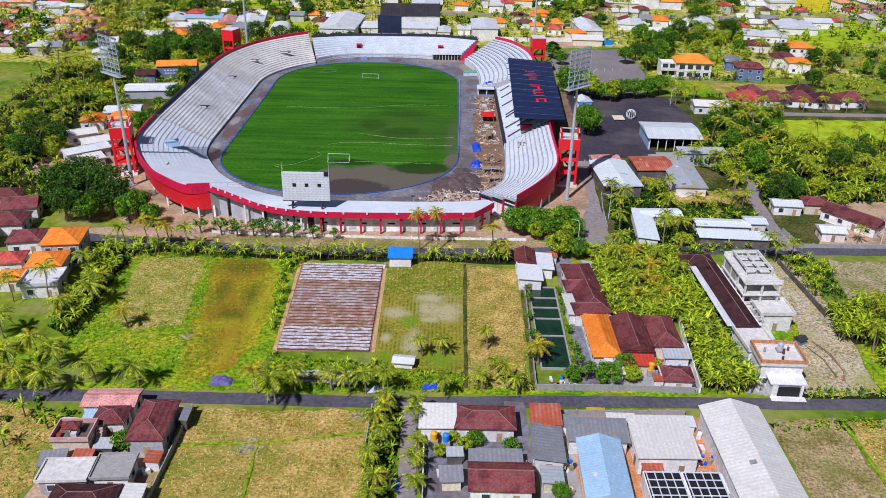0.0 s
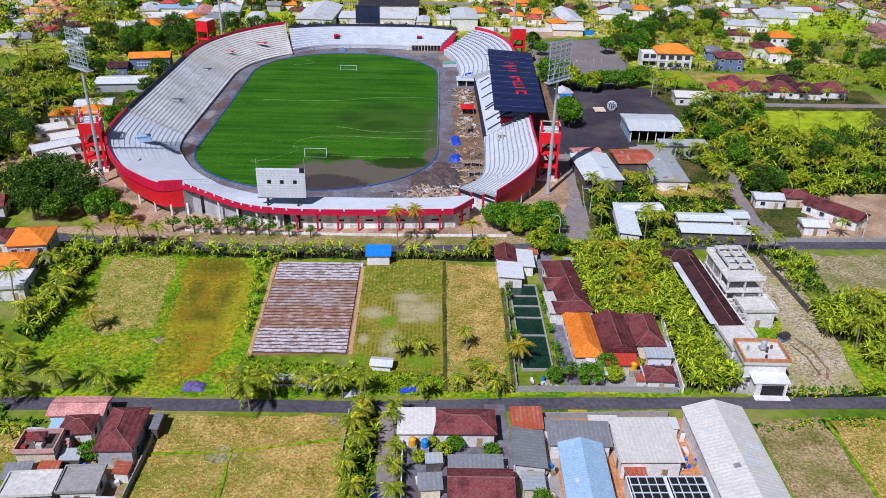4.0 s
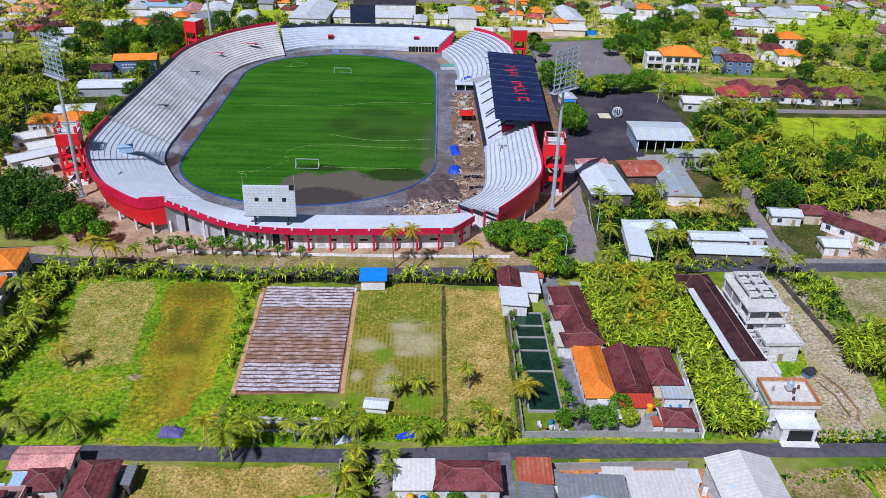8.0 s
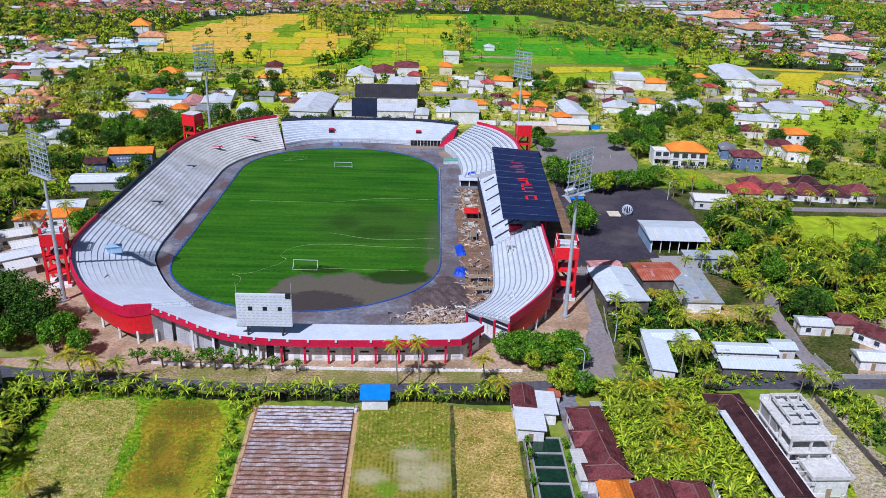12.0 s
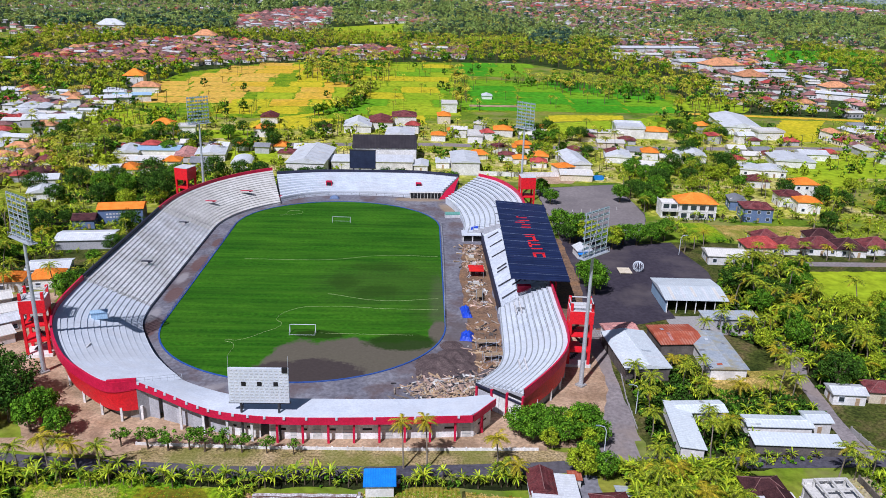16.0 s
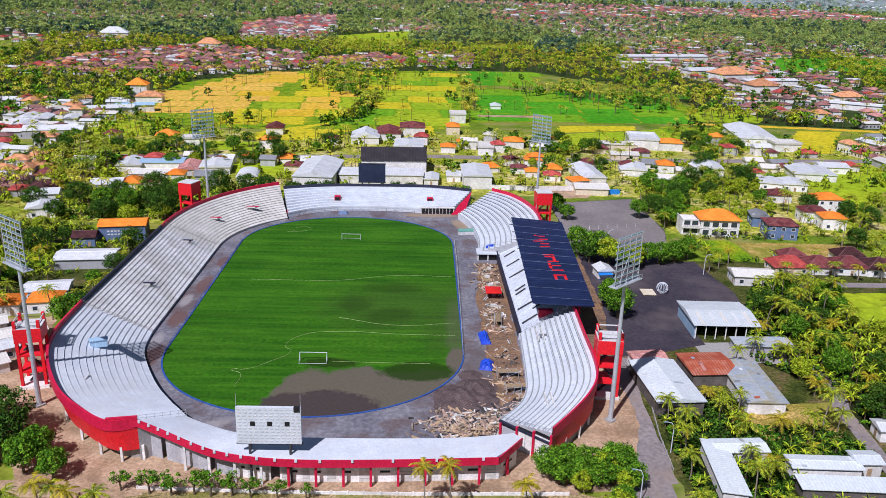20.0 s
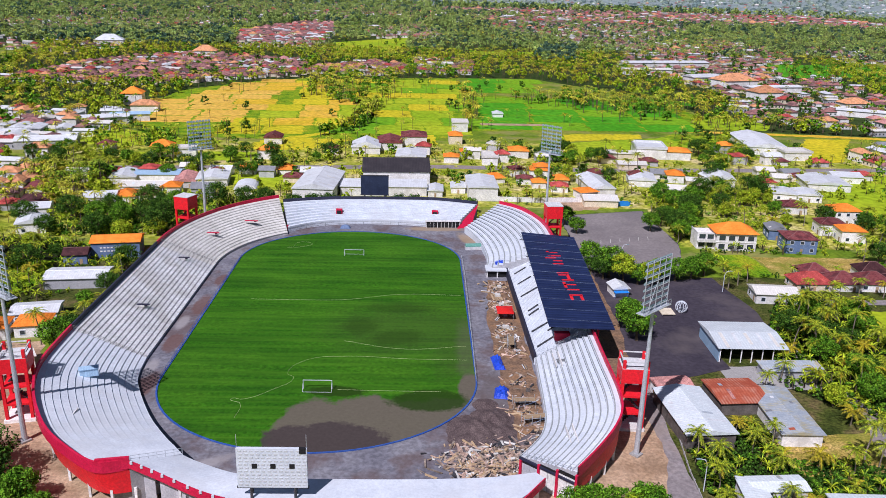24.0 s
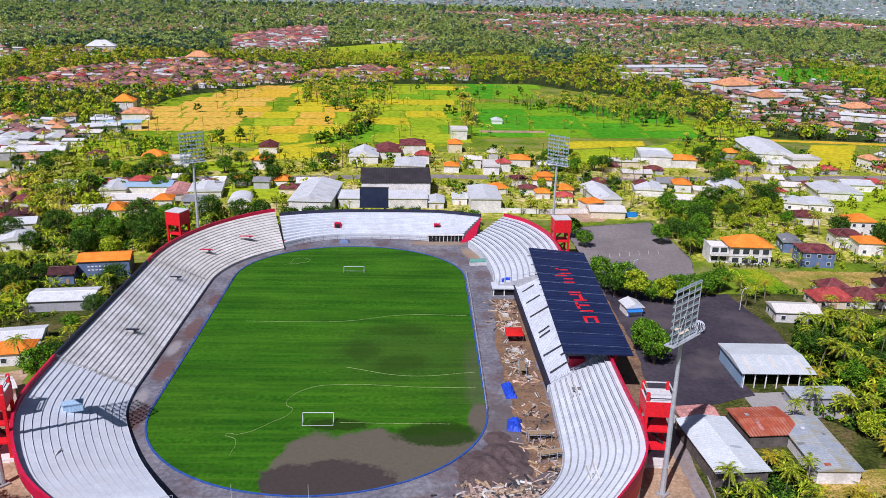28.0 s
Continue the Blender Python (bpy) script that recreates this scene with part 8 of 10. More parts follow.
def palm_crown(rng, fronds, pairs, length, top, mi=0, tip=None, rachis=True):
    """Feathered fronds round the point top."""
    t = Tpl()
    top = Vector(top)
    for k in range(fronds):
        az = 2 * math.pi * (k * 0.618 + rng.uniform(-0.04, 0.04))
        up = rng.uniform(-0.45, 1.7)
        L = length * rng.uniform(0.8, 1.1)
        d = Vector((math.cos(az), math.sin(az), 0))
        pts = []
        for j in range(6):
            s = j / 5
            pts.append(top + d * (L * (s - 0.12 * s * s)) + Vector((0, 0, L * (0.55 * up * s - (0.40 + 0.26 * max(0, up)) * s * s))))
        side = d.cross(Vector((0, 0, 1)))
        m = mi if tip is None or rng.random() > 0.07 else tip
        i = len(t.v)
        for j in range(pairs):
            s = (j + 0.6) / pairs
            a = s * 5
            b = min(4, int(a))
            p = pts[b].lerp(pts[b + 1], a - b)
            along = (pts[b + 1] - pts[b]).normalized()
            ll = 0.20 * L * (math.sin(math.pi * min(1, 0.12 + 0.88 * s)) ** 0.6) + 0.022 * length
            for sg in (-1, 1):
                w = along * (0.46 * L / pairs)
                q = p + (side * sg * 0.8 + along * 0.55 + Vector((0, 0, -0.55 + 0.2 * up))).normalized() * ll
                n0 = len(t.v)
                t.v += [tuple(p - w), tuple(p + w), tuple(q)]
                t.f.append((n0, n0 + 1, n0 + 2))
                t.m.append(m)
        if rachis:
            t.ribbon(pts, [0.022 * length * (1 - 0.8 * j / 5) for j in range(6)], m, 0.3)
    return t


def palm_trunk(h, lean, mi=0):
    t = Tpl()
    pts = [(lean * (k / 5) ** 2, 0.3 * lean * math.sin(k), h * k / 5) for k in range(6)]
    t.stem(pts, [0.26, 0.20, 0.18, 0.17, 0.16, 0.15], mi)
    return t, pts[-1]


def leaf_cloud(rng, clumps, leaves, rx, rz, zc, size, mi=0, hollow=0.55):
    """A crown of leaf clumps with gaps and an uneven outline."""
    t = Tpl()
    for _ in range(clumps):
        while True:
            u = Vector((rng.uniform(-1, 1), rng.uniform(-1, 1), rng.uniform(-0.75, 1)))
            if hollow < u.length < 1:
                break
        c = Vector((u.x * rx, u.y * rx, zc + u.z * rz)) * 1.0
        cr = rng.uniform(0.18, 0.34) * rx
        for _ in range(leaves):
            o = Vector((rng.gauss(0, 1), rng.gauss(0, 1), rng.gauss(0.15, 0.7)))
            o = o.normalized() * cr * rng.uniform(0.6, 1.05)
            nrm = (o.normalized() + Vector((rng.gauss(0, 0.5), rng.gauss(0, 0.5), rng.gauss(0.4, 0.4)))).normalized()
            a = nrm.orthogonal().normalized()
            a.rotate(Matrix.Rotation(rng.uniform(0, 6.28), 3, nrm))
            b = nrm.cross(a)
            s = size * rng.uniform(0.7, 1.3)
            p = c + o
            i = len(t.v)
            t.v += [tuple(p - a * s), tuple(p + b * s * 0.55), tuple(p + a * s), tuple(p - b * s * 0.55)]
            t.f += [(i, i + 1, i + 2), (i, i + 2, i + 3)]
            t.m += [mi, mi]
    return t


def limbs(rng, h, rx, rz, mi=0):
    t = Tpl()
    t.stem([(0, 0, 0), (0.1, 0, h * 0.3), (0.15, 0.1, h * 0.55)], [0.05 * h, 0.036 * h, 0.03 * h], mi, 7)
    for k in range(6):
        a = 2 * math.pi * k / 6 + rng.uniform(-0.3, 0.3)
        e = (0.62 * rx * math.cos(a), 0.62 * rx * math.sin(a), h * rng.uniform(0.7, 0.95))
        t.stem([(0.12, 0.05, h * 0.42), (0.5 * e[0], 0.5 * e[1], h * 0.62), e], [0.022 * h, 0.014 * h, 0.005 * h], mi, 5)
    return t


def banana_plant(rng, leaves=7, h=2.4, mi=0, stem_mi=1):
    t = Tpl()
    t.stem([(0, 0, 0), (0, 0, h * 0.75)], [0.16, 0.10], stem_mi, 5)
    for k in range(leaves):
        az = 2 * math.pi * (k * 0.618) + rng.uniform(-0.3, 0.3)
        d = Vector((math.cos(az), math.sin(az), 0))
        L = rng.uniform(1.5, 2.5)
        up = rng.uniform(0.7, 1.7)
        pts = [Vector((0, 0, h * 0.75)) + d * (L * 0.85 * s) + Vector((0, 0, L * (up * s - 0.95 * s * s))) for s in (0, 0.28, 0.55, 0.8, 1.0)]
        t.ribbon(pts, [0.03, 0.12, 0.15, 0.11, 0.015], mi, 0.35)
    return t


rng = random.Random(21)
PALMS, PALM_T = [], []
for k in range(6):
    h, ln = (8.5, 10.5, 12.5, 4.6, 4.4, 3.2)[k], (0.6, 1.4, 0.9, 0.3, 0.5, 0.2)[k]
    tr, tp = palm_trunk(h, ln)
    cr = palm_crown(rng, 19, 17, 4.5, tp, 0, 1)
    both = Tpl()
    both.v, both.f = tr.v + cr.v, tr.f + [tuple(q + len(tr.v) for q in f) for f in cr.f]
    both.m = [2] * len(tr.f) + [(1 if k == 3 or q == 1 else 0) for q in cr.m]
    PALM_T.append(both)
    PALMS.append((tr.mesh("trunk", M_bark), cr.mesh("crown", L_palm if k != 3 else L_palm_yellow, L_palm_yellow)))
TREES = []
for k, (h, rx, rz, lf) in enumerate(((9, 4.6, 3.4, L_dark), (8, 4.0, 3.0, L_tree), (11, 5.2, 4.2, L_dark), (7, 3.4, 2.8, L_lime), (9, 4.2, 3.6, L_tree))):
    TREES.append((limbs(rng, h, rx, rz).mesh("trunk", M_trunk), leaf_cloud(rng, 80, 46, rx, rz, h * 0.72, 0.28).mesh("crown", lf)))
TREES.append((limbs(rng, 5.4, 2.4, 1.6).mesh("trunk", M_trunk), leaf_cloud(rng, 22, 30, 2.3, 1.6, 4.4, 0.24, hollow=0.3).mesh("crown", L_tree)))


def palm_tree(x, y, v, s=1.0, yaw=None, label=""):
    e = thing("palm_tree", Matrix.Translation((x, y, 0)) @ Matrix.Rotation(rng.uniform(0, 6.28) if yaw is None else yaw, 4, "Z") @ Matrix.Scale(s, 4), label or ("tall coconut palm with feathery green fronds", "leaning coconut palm with feathery fronds", "tall coconut palm with green and yellow fronds", "short coconut palm with yellowing fronds", "short young coconut palm with green fronds", "low young coconut palm with spreading fronds")[v], "palm", "coconut palms")
    part("trunk", PALMS[v][0], None, e)
    part("crown", PALMS[v][1], None, e)


def tree(x, y, v, s=1.0, label=""):
    e = thing("tree", Matrix.Translation((x, y, 0)) @ Matrix.Rotation(rng.uniform(0, 6.28), 4, "Z") @ Matrix.Diagonal((s, s, s * rng.uniform(0.85, 1.1), 1)), label or ("broad dark green leafy tree", "leafy green tree with rounded crown", "large dark green leafy tree", "small lime-green leafy tree with airy crown", "leafy green tree with uneven crown", "slender street tree with thin open crown")[v], "tree", "broadleaf trees")
    part("trunk", TREES[v][0], None, e)
    part("crown", TREES[v][1], None, e)


# palms that stand singly: place, height, reach of the fronds, and y for a yellowing crown
FIELD_PALMS = [(-71.8, 150.6, 5.0, 3.4, "y"), (-61.8, 129.4, 5.6, 4.6, ""), (-70.6, 130.0, 5.2, 4.1, ""), (-77.9, 125.6, 5.8, 4.4, ""), (-84.3, 127.2, 5.2, 4.4, ""), (-32.9, 124.2, 7.0, 5.2, ""), (-37.3, 127.6, 6.2, 3.6, "y"), (-29.6, 127.8, 6.0, 4.0, ""), (9.3, 145.1, 4.9, 2.8, ""), (-0.2, 142.9, 4.2, 2.9, ""),
    (-4.9, 141.9, 4.7, 2.6, ""), (0.3, 128.6, 4.7, 3.2, ""), (-15.7, 128.5, 5.6, 3.5, ""), (-11.0, 128.0, 5.8, 3.4, ""), (-19.0, 128.6, 4.9, 3.2, ""), (-22.6, 129.2, 4.4, 3.0, ""), (20.0, 139.9, 5.0, 4.0, "y"), (13.2, 131.9, 5.6, 3.1, ""), (15.0, 129.8, 3.9, 3.1, ""), (7.9, 131.0, 3.7, 2.7, ""), (11.0, 136.4, 3.4, 2.4, "")]
FIELD_PALMS += [(-80.0, 188.7, 9.1, 3.7, "y"), (-76.9, 188.7, 8.3, 3.3, ""), (-74.0, 188.3, 7.8, 3.5, "y"), (-69.0, 187.9, 7.3, 3.5, ""), (-86.4, 189.4, 6.4, 3.2, ""), (-7.6, 191.9, 11.0, 3.1, "y"), (-2.6, 192.0, 11.4, 3.3, "y"), (12.3, 192.4, 7.8, 3.6, "y"), (16.6, 187.3, 4.4, 3.2, "y"), (13.6, 187.2, 4.3, 3.1, ""), (-82.4, 158.2, 6.4, 4.6, ""), (-90.0, 174.6, 6.0, 3.8, ""), (-83.6, 166.8, 5.2, 3.6, ""), (-87.0, 152.4, 5.6, 4.0, ""),
    (-10.5, 124.2, 3.9, 2.9, ""), (-10.2, 113.1, 4.8, 3.0, ""), (-10.7, 101.7, 4.4, 2.9, ""), (-12.2, 116.6, 5.4, 3.4, ""), (-12.4, 107.0, 4.6, 3.0, ""), (-4.2, 106.0, 4.6, 2.9, ""), (-3.9, 101.4, 3.6, 2.8, ""), (-5.1, 117.5, 5.6, 2.6, ""), (-4.2, 111.7, 3.9, 2.5, ""), (-4.4, 122.4, 4.0, 2.6, ""), (-10.9, 119.6, 4.2, 2.7, ""), (-11.4, 96.6, 4.6, 3.0, "")]
FIELD_PALMS += [(-88, 131, 6.4, 4.2, ""), (-92, 126, 5.4, 4.0, ""), (-86, 138, 6.0, 4.2, ""), (-80, 134.5, 5.4, 4.0, ""), (-95, 136, 7.4, 4.2, ""), (-97, 145, 6.2, 4.2, ""), (-101, 131, 6.0, 4.2, "y"), (-104, 139, 6.6, 4.2, ""), (-109, 128, 5.6, 4.2, ""), (-91, 119, 5.4, 4.0, "")]
NEAR_PALMS = [(51.3, 233.1, 1), (50.4, 227.6, 0), (52.4, 222.4, 0), (50.0, 213.8, 1), (63.5, 229.0, 0), (92.9, 242.2, 3), (89.5, 223.4, 0), (73.1, 228.2, 0), (48.8, 205, 0), (64.4, 202, 0), (59.6, 196.8, 1), (66.5, 206, 3), (87.6, 189.2, 0), (92.4, 190.8, 0), (84.5, 189.6, 1), (98.5, 275, 0), (92, 276, 3), (85, 264, 0)]
NEAR_PALMS += [(78, 258, 0), (45.5, 190.8, 0), (48.5, 187.4, 3), (43.6, 182, 0), (50, 172, 3), (45.5, 168, 0), (53, 166, 3), (57.5, 176, 0), (47, 176.5, 0), (41, 176, 0), (54.6, 183.5, 0), (60.2, 186.2, 1), (96.6, 151, 0), (99.2, 155, 1), (101.5, 150, 0), (94.4, 147.5, 0), (100.5, 160.5, 0), (104, 164, 3), (51.5, 178.5, 3), (44.4, 163, 4), (49.4, 163.6, 4), (42, 186, 4)]
FIELD_PALMS += [(122, 327, 6.2, 3.2, ""), (131, 326.4, 5.4, 3.0, ""), (140, 328, 6.4, 3.2, ""), (148, 326.6, 5.6, 3.2, "y"), (157, 327.2, 6.0, 3.0, ""), (166, 326.4, 5.6, 3.0, ""), (174, 328, 6.2, 3.2, ""), (96, 333, 6.0, 3.2, ""), (101, 337, 6.4, 3.2, ""), (106, 341, 5.8, 3.0, "y"), (92, 346, 6.0, 3.0, ""), (99, 345, 5.2, 3.0, "")]
TIP = 0.7
trunk_ = Tpl()
trunk_.stem([(TIP * (k / 5) ** 2, 0.12 * math.sin(k), k / 5) for k in range(6)], [0.26, 0.19, 0.17, 0.16, 0.15, 0.14], 0)
LONE_TRUNK = trunk_.mesh("trunk", M_bark)
LONE_CROWNS = [palm_crown(rng, 24, 20, 1.0, (0, 0, 0), 0, 1).mesh("crown", L_palm_yellow if k == 3 else L_palm, L_palm_yellow) for k in range(4)]
for x, y, h, r, yl in FIELD_PALMS:
    e = thing("palm_tree", Matrix.Translation((x, y, 0)) @ Matrix.Rotation(rng.uniform(2.2, 4.4), 4, "Z"), ("slender coconut palm with yellowing fronds" if h > 6 else "short coconut palm with yellowing fronds") if yl else ("tall coconut palm with drooping green fronds" if h > 6 else "short coconut palm with dense green fronds"), "palm", "coconut palms")
    part("trunk", LONE_TRUNK, None, e).scale = (1, 1, h)
    o = part("crown", LONE_CROWNS[3 if yl else rng.randrange(3)], None, e)
    o.location, o.scale, o.rotation_euler = (TIP, 0.12 * math.sin(5), h), (r, r, r), (0, 0, rng.uniform(0, 6.28))
BUILT_NEAR = [[(x - w / 2 - 1, y - d / 2 - 1), (x + w / 2 + 1, y - d / 2 - 1), (x + w / 2 + 1, y + d / 2 + 1), (x - w / 2 - 1, y + d / 2 + 1)] for _, _, x, y, w, d, *_ in HOUSES if y < 470]
OPEN_EAST = [[(126, 284), (140, 281), (154, 295), (162, 312), (134, 312)], [(69, 225), (93, 227), (96, 238), (70, 236)], [(118, 204), (138, 204), (146, 232), (124, 230)]]
BUILT_NEAR += OPEN_EAST + [LIME_EAST, [(98, 374), (125, 374), (125, 390), (98, 390)]]
for x, y, v in NEAR_PALMS:
    if any(inside(x, y, b) for b in BUILT_NEAR):
        continue
    palm_tree(x, y, v, (rng.uniform(0.85, 1.05) if v > 2 else rng.uniform(0.68, 0.85)) * (0.85 if v == 2 else 1))
SINGLE_TREES = []
SINGLE_TREES += [(-105.4, 210.5, 2, 1.35), (-112.5, 213, 2, 1.2), (-97.5, 208.5, 0, 1.1), (-100, 216, 2, 1.1), (-91, 204.5, 1, 0.9), (-84, 202.5, 1, 0.75), (-108, 219, 2, 1.2), (-116, 222, 0, 1.1), (18.5, 204.8, 4, 0.8), (22.5, 206.6, 1, 0.75), (26.5, 205.5, 4, 0.8), (30.5, 204.4, 3, 0.9)]
SINGLE_TREES += [(33.6, 206.8, 4, 0.8), (34.0, 200.6, 3, 0.7), (29.6, 189.2, 3, 0.9), (34.4, 188.6, 4, 0.6), (37.0, 190.2, 3, 0.55), (24.5, 199.8, 3, 0.6), (60, 338, 3, 1.3), (53.5, 341, 0, 0.9), (79.4, 340.2, 4, 1.0), (86, 343, 1, 1.0), (52.4, 289, 4, 1.0), (52.2, 296, 1, 1.15), (53, 303, 1, 0.9), (56, 343, 4, 1.2), (50.6, 348, 0, 0.7), (68.5, 335, 3, 1.1), (97, 390.5, 4, 0.9), (104, 402, 1, 1.0), (97, 398, 0, 1.0), (107.8, 438, 1, 1.0)]
SINGLE_TREES += [(74, 340.2, 4, 0.95), (51.3, 357, 1, 1.0), (92, 347, 1, 0.9), (64.8, 336, 4, 0.8), (-60.8, 425, 0, 0.9), (-54, 426, 0, 0.8), (-70, 425, 0, 0.9), (-22, 425, 0, 0.8), (-15, 426, 0, 0.85), (-8, 424, 0, 0.7), (4, 424, 0, 0.8), (10.4, 424.5, 4, 0.7), (-45, 425, 0, 0.7), (-92, 428, 2, 0.9), (-83, 428, 0, 0.9), (-104, 424, 2, 1.0), (-120, 396, 2, 1.1), (-127, 405, 2, 1.2), (-135, 392, 4, 1.1), (-141, 381, 0, 1.1)]
SINGLE_TREES += [(-114, 412, 0, 0.9), (-148, 399, 1, 1.1), (-118, 384, 3, 1.0), (-130, 378, 3, 1.1), (51.2, 409, 1, 0.9), (54, 396, 4, 0.8), (103.9, 447.6, 1, 1.1), (117, 438.6, 4, 1.2), (128, 425, 3, 1.0), (111, 424, 0, 1.1), (145, 446, 3, 1.0), (99, 418, 1, 0.9), (106, 412, 4, 1.0), (27.6, 169, 5, 0.45), (27.8, 160, 5, 0.5), (28.0, 152, 5, 0.5), (28.2, 144.5, 5, 0.6), (27.9, 139, 5, 0.7), (29.4, 134.5, 5, 0.8), (33.6, 133.4, 1, 0.62), (38.6, 134.6, 3, 0.55)]
SINGLE_TREES += [(26.8, 134.6, 1, 0.45), (37.6, 137.6, 4, 0.5), (4.0, 112.5, 3, 0.4), (1.8, 115, 3, 0.35), (-0.4, 110.4, 3, 0.35), (12.4, 112, 1, 0.35), (6.0, 114.0, 1, 0.4), (20.2, 101, 1, 0.4), (-57.4, 110.4, 1, 0.5), (44.4, 139.0, 3, 0.4), (27.9, 164.5, 5, 0.45), (19.6, 165, 5, 0.5), (19.6, 157, 5, 0.45), (19.4, 149, 5, 0.5), (19.6, 141, 5, 0.5), (19.8, 170, 5, 0.4)]
SINGLE_TREES += [(-58.5, 197.6, 5, 1.0), (-54, 198.0, 5, 0.95), (-50.6, 197.4, 5, 1.05), (-46.4, 197.6, 5, 0.9), (-42.6, 197.2, 5, 0.85), (-37.2, 197.0, 5, 0.8), (-63, 198.2, 5, 1.0), (-31.4, 196.6, 5, 0.6), (-69, 199, 5, 0.9), (20.4, 202.6, 4, 0.8), (24.8, 203.4, 1, 0.8), (28.6, 201.6, 4, 0.75), (33.0, 204.0, 1, 0.95), (35.4, 201.4, 4, 0.7), (31.6, 193.6, 1, 0.62), (-109, 205, 2, 0.9), (-89.6, 208, 1, 0.9), (-102.4, 204.4, 4, 0.8)]
SINGLE_TREES += [(-175.1, 393.9, 2, 1.0), (-161.2, 381.7, 0, 0.9), (-159.8, 402.0, 2, 1.1), (-144.1, 387.8, 1, 1.0), (-128.1, 395.6, 2, 0.9), (-118.2, 385.1, 0, 1.1), (-148.9, 339.4, 2, 1.0), (-144.4, 406.5, 2, 0.9), (-120.6, 419.7, 1, 1.1)]
for x, y, v, s in SINGLE_TREES:
    tree(x, y, v, s)

# stretches of woodland: (polygon, palms, trees)
WOODS = []


def woodland(poly, palms, trees):
    WOODS.append((poly, palms, trees))


woodland([(100, 226), (158, 222), (185, 275), (160, 282), (128, 287), (108, 318), (99, 300), (88, 252), (101, 244)], 84, 36)
woodland([(-140, 150), (-92, 150), (-90, 162), (-108, 160), (-140, 172)], 10, 4)
woodland([(-165, 215), (-134, 215), (-134, 300), (-170, 300)], 44, 8)
woodland([(-170, 300), (-142, 300), (-146, 372), (-185, 380)], 40, 8)
woodland([(-120, 275), (-110, 275), (-110, 345), (-118, 345)], 6, 5)
woodland([(-200, 470), (-110, 485), (-80, 500), (-80, 508), (-220, 494)], 14, 14)
woodland([(30, 482), (60, 484), (100, 498), (180, 500), (180, 518), (30, 510)], 18, 8)
woodland([(120, 452), (160, 452), (165, 470), (120, 472)], 8, 4)
woodland([(150, 345), (230, 345), (240, 440), (200, 440), (178, 400), (150, 390)], 24, 11)
woodland([(122, 374), (180, 374), (196, 416), (160, 446), (128, 410)], 14, 7)
woodland([(84, 401), (95, 433), (119, 466), (163, 481), (174, 464), (144, 426), (111, 415), (97, 372), (84, 358)], 10, 14)
woodland([(110, 296), (130, 292), (136, 312), (112, 316)], 10, 6)
woodland([(100, 200), (150, 204), (150, 220), (120, 222), (112, 210)], 6, 1)
woodland([(-150, 505), (-230, 500), (-240, 530), (-60, 545), (-60, 522)], 20, 18)
woodland([(60, 528), (100, 530), (100, 560), (60, 575), (30, 560)], 10, 12)
woodland([(155, 538), (196, 542), (196, 590), (160, 590)], 8, 12)
def stuff(name, templates, places, mats, label, category):
    """Many plants in one mesh; places are (x, y, scale, turn, template)."""
    V, F, MI, base = [], [], [], 0
    tv = [np.array(t.v, dtype=np.float32) for t in templates]
    tf = [np.array(t.f, dtype=np.int64) for t in templates]
    tm = [np.array(t.m, dtype=np.int32) for t in templates]
    for x, y, s, a, k in places:
        c, q = math.cos(a), math.sin(a)
        v = tv[k]
        V.append(np.stack([x + s * (c * v[:, 0] - q * v[:, 1]), y + s * (q * v[:, 0] + c * v[:, 1]), s * v[:, 2]], 1))
        F.append(tf[k] + base)
        MI.append(tm[k])
        base += len(v)
    V, F, MI = np.concatenate(V), np.concatenate(F), np.concatenate(MI)
    me = bpy.data.meshes.new(name)
    me.vertices.add(len(V))
    me.vertices.foreach_set("co", V.astype(np.float32).ravel())
    me.loops.add(F.size)
    me.loops.foreach_set("vertex_index", F.ravel().astype(np.int32))
    me.polygons.add(len(F))
    me.polygons.foreach_set("loop_start", np.arange(0, F.size, 3, dtype=np.int32))
    me.polygons.foreach_set("loop_total", np.full(len(F), 3, dtype=np.int32))
    me.polygons.foreach_set("material_index", MI)
    for m in mats:
        me.materials.append(m)
    me.update(calc_edges=True)
    me.validate()
    return tagged(new(name, me), label, category, kind="stuff")


FAR_PALMS = []
woodland([(49, 208), (52, 200), (66, 200), (94, 214), (92, 232), (66, 236), (50, 234)], 6, 0)
woodland([(62, 228), (70, 228), (72, 240), (62, 240)], 4, 0)
for poly, np_, nt_ in WOODS:
    for x, y in spots(poly, np_, 4.5, rng, BUILT_NEAR):
        v, s = rng.choice((0, 0, 1, 1, 2, 4, 4, 3, 5)), rng.uniform(0.6, 1.05)
        if max(p[1] for p in poly) < 322 and x > 0:
            palm_tree(x, y, v, s)
        else:
            FAR_PALMS.append((x, y, s, rng.uniform(0, 6.28), v))
    for x, y in spots(poly, nt_, 5.0, rng, BUILT_NEAR):
        tree(x, y, rng.choice((0, 1, 2, 3, 4)), rng.uniform(0.6, 1.0))
stuff("palm_grove", PALM_T, FAR_PALMS, [L_palm, L_palm_yellow, M_bark], "groves of coconut palms around the houses", "palms")

bt = [banana_plant(rng, 16, h, mi) for h, mi in ((2.2, 0), (2.8, 3), (3.4, 0))]
bush = [leaf_cloud(rng, 7, 12, 1.0, 0.8, 0.7, 0.29, 2, 0.2), leaf_cloud(rng, 7, 12, 1.1, 0.9, 0.8, 0.31, 3, 0.2), leaf_cloud(rng, 8, 12, 1.2, 1.1, 0.9, 0.31, 4, 0.2)]


